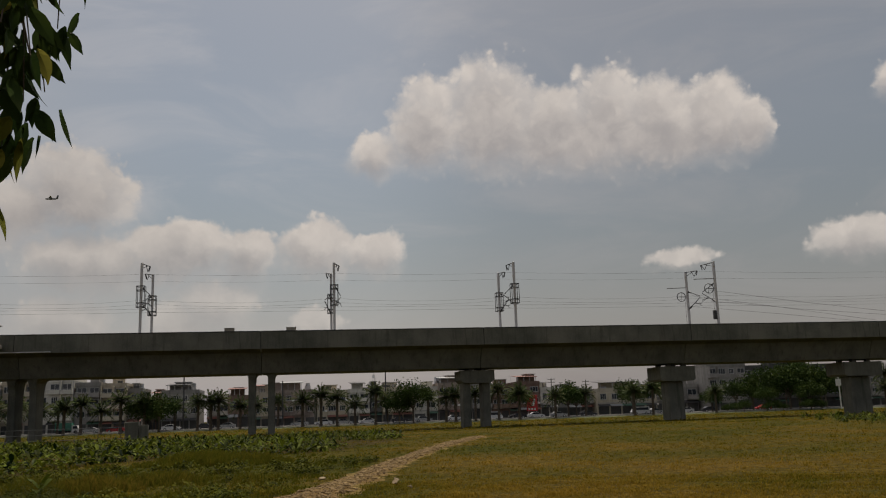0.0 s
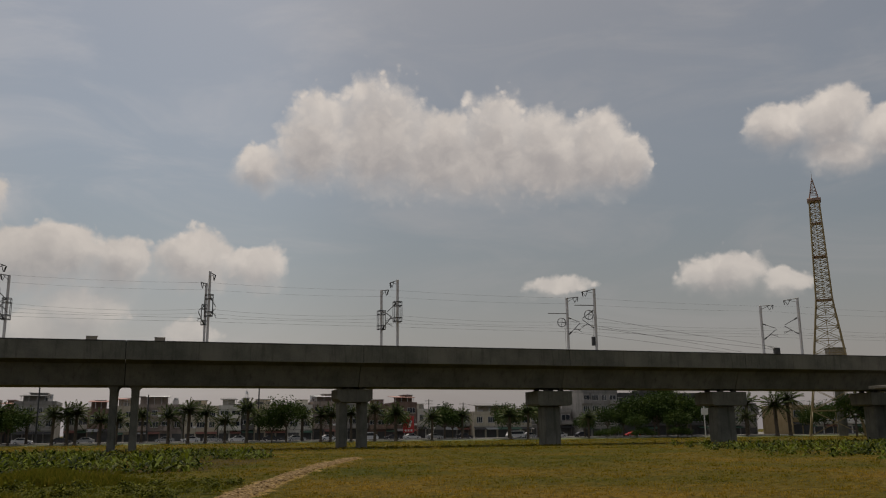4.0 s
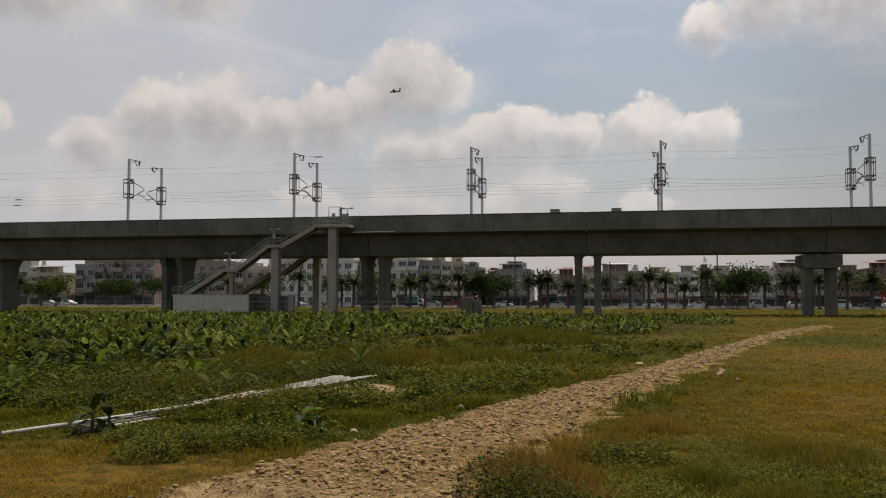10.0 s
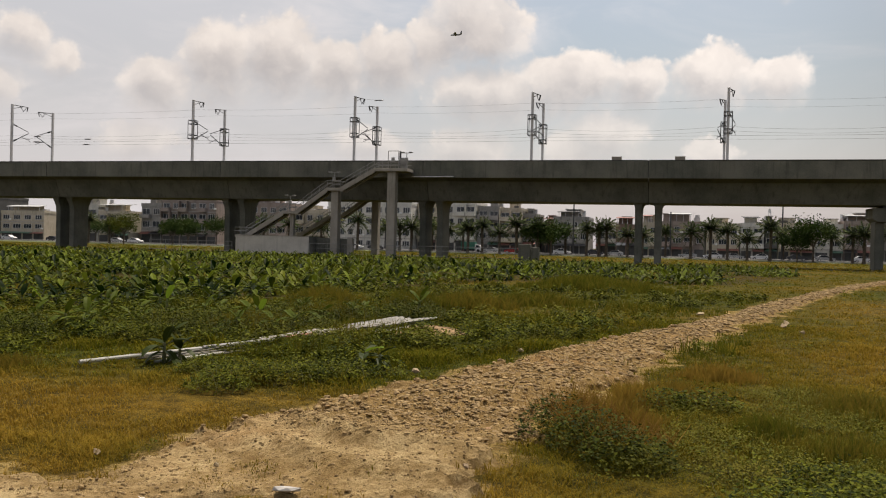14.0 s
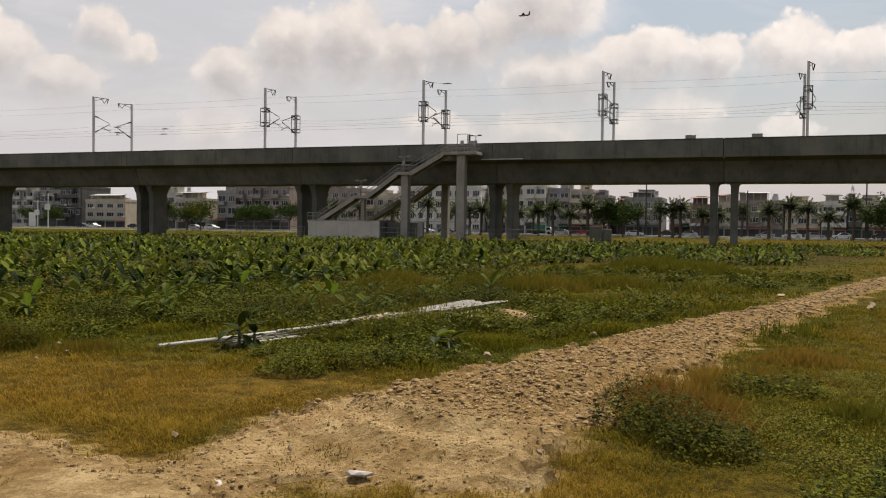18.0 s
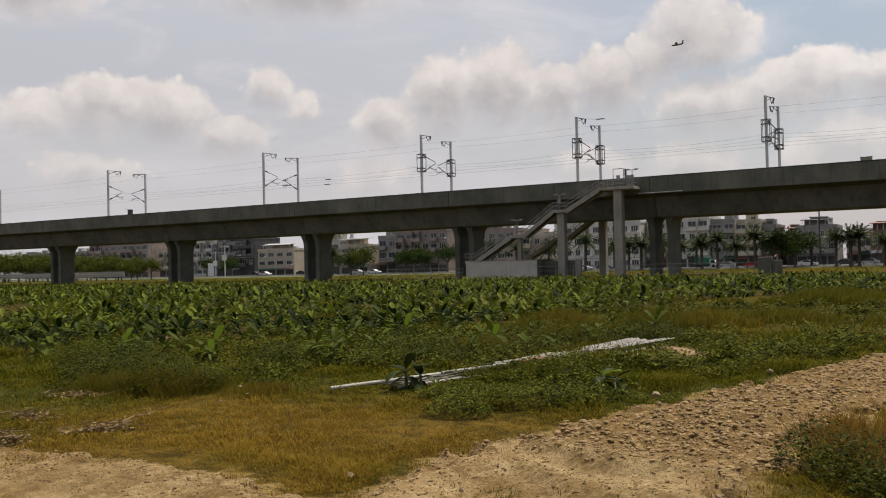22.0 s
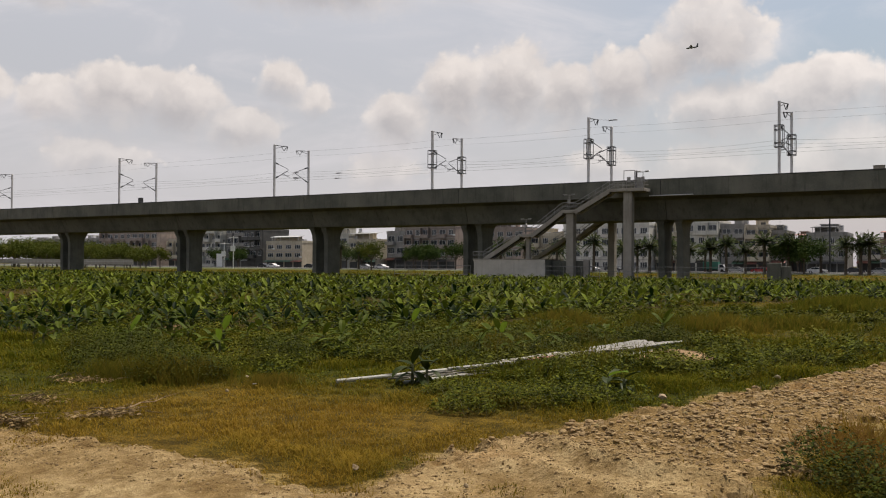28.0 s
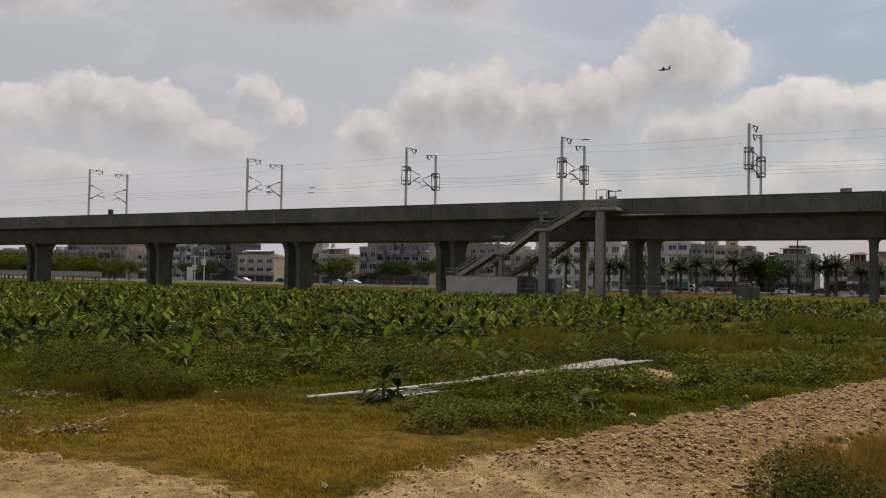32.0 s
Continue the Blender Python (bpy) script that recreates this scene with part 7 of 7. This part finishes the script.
stand(trees, [(-28.5, 198, -0.3, 1.15), (27.5, 198, -0.3, 1.15), (24.3, 198, -0.3, 1.0), (-33, 199, -0.3, 0.9), (66.4, 204, RZ, 1.15), (60, 226, RZ + 0.16, 0.95), (75.8, 226, RZ + 0.16, 1.0), (109, 201, RZ, 0.9), (114, 202, RZ, 1.1), (118.5, 203, RZ, 1.3), (123, 200, RZ, 1.45), (127.5, 203, RZ, 1.5), (131.5, 200, RZ, 1.4), (135.5, 206, RZ, 1.2), (104, 204, RZ, 0.8), (160, 172, -0.35, 1.25), (165, 170, -0.35, 1.3), (170, 172, -0.35, 1.3), (175, 175, -0.35, 1.2), (181, 178, -0.35, 1.1), (197, 200, RZ, 1.0), (186, 212, RZ, 1.1), (139, 228, RZ + 0.16, 1.2), (150, 226, RZ + 0.16, 1.2), (158, 226, RZ + 0.16, 1.1), (-106, 203, RZ, 0.8), (-112, 204, RZ, 0.85), (-118, 204, RZ, 0.9), (-126, 203, RZ, 0.9), (-131, 204, RZ, 0.85), (-34, 226, RZ + 0.16, 0.8), (-160, 204, RZ, 0.8), (-166, 226, RZ + 0.16, 0.8), (-172, 226, RZ + 0.16, 0.8), (175, 205, RZ, 1.0), (182, 204, RZ, 1.0), (-199, 204, RZ, 0.8), (-140, 226, RZ + 0.16, 0.9), (-146, 226, RZ + 0.16, 0.9), (-220, 226, RZ + 0.16, 0.8), (-231, 226, RZ + 0.16, 0.9), (112.5, 193, -0.3, 0.7), (123.5, 192, -0.3, 0.95), (91, 204, RZ, 1.1), (83, 204, RZ, 1.15)])
shrubs = [leafy_tree(80 + i, 3.0, 2.3, TREELEAF, "dense dark green roadside shrub", "shrubs below the trees", trunk=0.09, leaves=1100, size=0.3, name="roadside_shrub") for i in range(2)]
stand(shrubs, [(100 + 3.4 * i, 189 + 2.2 * (i % 3), -0.35, 0.6 + 0.35 * ((i * 7) % 5) / 5) for i in range(9)] + [(176 + 3.4 * i, 186 + 1.8 * (i % 2), -0.35, 0.8 + 0.08 * (i % 3)) for i in range(9)])
pale = [leafy_tree(70, 7.6, 4.0, HEDGELEAF, "bushy light green tree", "light green trees", leaves=2200, size=0.4), leafy_tree(71, 6.4, 4.4, HEDGELEAF, "low bushy light green tree", "light green trees", leaves=2200, size=0.4)]
stand(pale, [(-140.5, 196, -0.3, 1.05), (-275, 168, -0.3, 1.3), (-267, 171, -0.3, 1.2), (-260, 168, -0.3, 1.25), (-252, 170, -0.3, 1.15), (-245, 168, -0.3, 1.1), (-238, 171, -0.3, 1.0), (-231, 169, -0.3, 1.05), (-224, 170, -0.3, 0.95), (-217, 168, -0.3, 0.95), (-210, 170, -0.3, 0.9), (-203, 169, -0.3, 0.85), (-197, 171, -0.3, 0.8), (-283, 172, -0.3, 1.3), (-291, 170, -0.3, 1.3), (-271, 174, -0.3, 1.2), (-263.5, 174, -0.3, 1.2), (-256, 174, -0.3, 1.2), (-248.5, 174, -0.3, 1.1), (-241.5, 174, -0.3, 1.1), (-234.5, 174, -0.3, 1.05), (-227.5, 174, -0.3, 1.0), (-220.5, 174, -0.3, 1.0), (-213.5, 174, -0.3, 0.95), (-206.5, 174, -0.3, 0.9)])
wall = thing("white_site_wall", (-229, 160, -0.3), "long low white sheet wall in front of the light green trees", "wall")
for i in range(17):
    part("panel", B().cbox(-34 + i * 4 + 0.03, -30 + i * 4 - 0.03, -0.06, 0.06, 1.15, 2.55, 0.02), KERB, wall)
    part("post", B().box(-34 + i * 4, -33.8 + i * 4, 0.062, 0.2, 0.0, 2.5), IRON, wall)
part("rail", B().box(-34, 34, -0.1, -0.062, 1.9, 2.0), STEEL, wall)
shed = thing("grey_shed", (-262, 150, -0.3), "low grey metal shed beyond the viaduct", "shed")
part("wall", B().cbox(-9, 9, 0, 6, 0, 5.2, 0.05), WALLS["grey"], shed)
part("roof", B().prism([(-0.5, 5.2), (3, 6.0), (6.5, 5.2), (3, 5.9)], 0, -9.3, 9.3), TINS["dark"], shed)

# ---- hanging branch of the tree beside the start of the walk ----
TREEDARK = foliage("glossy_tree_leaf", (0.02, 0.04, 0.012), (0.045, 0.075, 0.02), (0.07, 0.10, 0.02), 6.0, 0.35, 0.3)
# brighter copy of the leaf above: sunlight is put into the colour
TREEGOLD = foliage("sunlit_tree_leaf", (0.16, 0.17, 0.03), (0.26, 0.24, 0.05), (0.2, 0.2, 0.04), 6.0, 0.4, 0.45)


def near_tree():
    g = random.Random(12)
    base = Vector((-2.9, -0.9, 0))
    t = thing("roadside_tree", base, "tree with long drooping glossy leaves hanging beside the path", "tree")
    b = B()
    b.tube((0, 0, -0.1), (0.1, 0.1, 1.6), 0.16, 0.13, 10).tube((0.1, 0.1, 1.6), (0.35, 0.35, 2.9), 0.13, 0.08, 9).tube((0.35, 0.35, 2.9), (0.9, 0.75, 3.4), 0.08, 0.04, 7).tube((0.35, 0.35, 2.85), (-0.6, 0.2, 3.9), 0.08, 0.04, 7)
    part("trunk", b, BARK, t)
    twigs, v, f, v2, f2 = B(), [], [], [], []
    tops = [Vector((2.35, 0.8, 3.1)), Vector((1.9, 0.75, 3.25)), Vector((2.6, 0.8, 3.05))]
    twigs.tube((0.88, 0.74, 3.4), (1.9, 0.75, 3.25), 0.04, 0.025, 6).tube((1.9, 0.75, 3.25), (2.65, 0.8, 3.03), 0.025, 0.012, 6)
    for k in range(270):
        a = tops[k % 3] + Vector((g.uniform(-0.1, 0.1), g.uniform(-0.1, 0.1), 0))
        e = Vector((BRX + (g.uniform(-0.34, 0.05) if k < 90 else g.uniform(-0.34, -0.12)), BRY + g.uniform(-0.12, 0.16), 0))
        side = (e.x - BRX + 0.34) / 0.39
        e.z = BRZ + 0.36 - 1.08 * (1.1 - 0.9 * side) * g.random() ** 0.7
        m = (a + e) / 2 + Vector((0, 0, 0.12))
        twigs.tube(a, m, 0.005, 0.003, 4).tube(m, m.lerp(e, 0.85), 0.003, 0.0012, 4)
        for q in range(11):
            p = m.lerp(e, g.uniform(0.25, 1.0)) + Vector((g.uniform(-0.03, 0.03), g.uniform(-0.03, 0.03), g.uniform(-0.03, 0.03)))
            L = g.uniform(0.04, 0.075)
            d = Vector((g.uniform(-0.5, 0.6), g.uniform(-0.5, 0.5), -1.0)).normalized() * L
            w = d.cross(Vector((g.gauss(0, 1), g.gauss(0, 1), 0.2))).normalized() * L * 0.21
            bend = Vector((g.uniform(-0.3, 0.3), g.uniform(-0.3, 0.3), 0)) * L
            # a random share of leaves takes the colour with sunlight in it
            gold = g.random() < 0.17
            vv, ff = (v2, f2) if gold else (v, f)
            n = len(vv)
            rim = [(0.0, 0.0), (0.12, 0.55), (0.3, 0.95), (0.5, 1.0), (0.7, 0.78), (0.88, 0.36), (1.08, 0.0)]
            for u, q2 in rim:
                c = p + d * u + bend * u * u
                vv += [tuple(c + w * q2), tuple(c + d.cross(w).normalized() * 0.005 * (1 - u)), tuple(c - w * q2)]
            for i in range(6):
                ff += [(n + 3 * i, n + 3 * i + 1, n + 3 * i + 4, n + 3 * i + 3), (n + 3 * i + 1, n + 3 * i + 2, n + 3 * i + 5, n + 3 * i + 4)]
    for c in ((0.3, 0.2, 3.7), (-0.6, 0.2, 4.2), (-0.2, -0.6, 4.0), (0.2, 0.0, 4.7), (-0.8, -0.3, 3.5)):
        q, qf = [], []
        for k in range(420):
            d = Vector((g.gauss(0, 1), g.gauss(0, 1), g.gauss(0, 0.8))).normalized() * 0.75 * g.random() ** 0.4
            o, u = Vector(c) + d, Vector((g.gauss(0, 0.6), g.gauss(0, 0.6), -1)).normalized() * g.uniform(0.08, 0.13)
            w = u.cross(Vector((g.gauss(0, 1), g.gauss(0, 1), 0.3))).normalized() * 0.025
            n = len(q)
            q += [tuple(o), tuple(o + u * 0.45 + w), tuple(o + u), tuple(o + u * 0.45 - w)]
            qf.append((n, n + 1, n + 2, n + 3))
        part("crown", sheet_mesh("crown", q, qf, TREEDARK), None, t, kind="stuff")
    part("twig", twigs, BARK, t, fix=False)
    part("leaves", sheet_mesh("leaves", v, f, TREEDARK), None, t, kind="stuff")
    part("sunlit_leaves", sheet_mesh("sunlit_leaves", v2, f2, TREEGOLD), None, t, "yellow-green leaves coloured as if sunlit", kind="stuff")


BRX, BRY, BRZ = 2.66, 0.75, 2.2
near_tree()


# ---- aircraft ----
def aircraft():
    d = 2300.0
    a, e = radians(-14.9), radians(13.7)
    at = (d * math.cos(e) * math.sin(a), d * math.cos(e) * math.cos(a), d * math.sin(e))
    t = thing("aeroplane", at, "grey four-engined propeller aeroplane low in the sky", "aeroplane")
    body = surface("grey_aircraft_paint", (0.16, 0.17, 0.18), (0.22, 0.23, 0.24), 0.2, 0.5, 0.0)
    part("fuselage", B().tube((-12, 0, 0), (10, 0, 0), 2.1, 2.1, 12).tube((10, 0, 0), (14, 0, 1.2), 2.1, 0.8, 12).tube((-12, 0, 0), (-15, 0, -0.5), 2.1, 0.7, 12), body, t)
    part("wing", B().prism([(-4, -20), (-1, -20), (1, 0), (-1, 20), (-4, 20), (-5, 0)], 2, 1.8, 2.3), body, t)
    part("tail_fin", B().prism([(9, 1.0), (14, 1.0), (15.5, 9), (12.5, 9)], 1, -0.25, 0.25), body, t)
    part("tailplane", B().prism([(11.5, -7), (14.5, -7), (14.5, 7), (11.5, 7), (10.5, 0)], 2, 1.6, 1.9), body, t)
    for y in (-10, -5, 5, 10):
        part("engine", B().tube((-7, y, 1.4), (-2, y, 1.6), 0.7, 0.6, 8), body, t)
    t.rotation_euler = (0, radians(-4), radians(12))


aircraft()
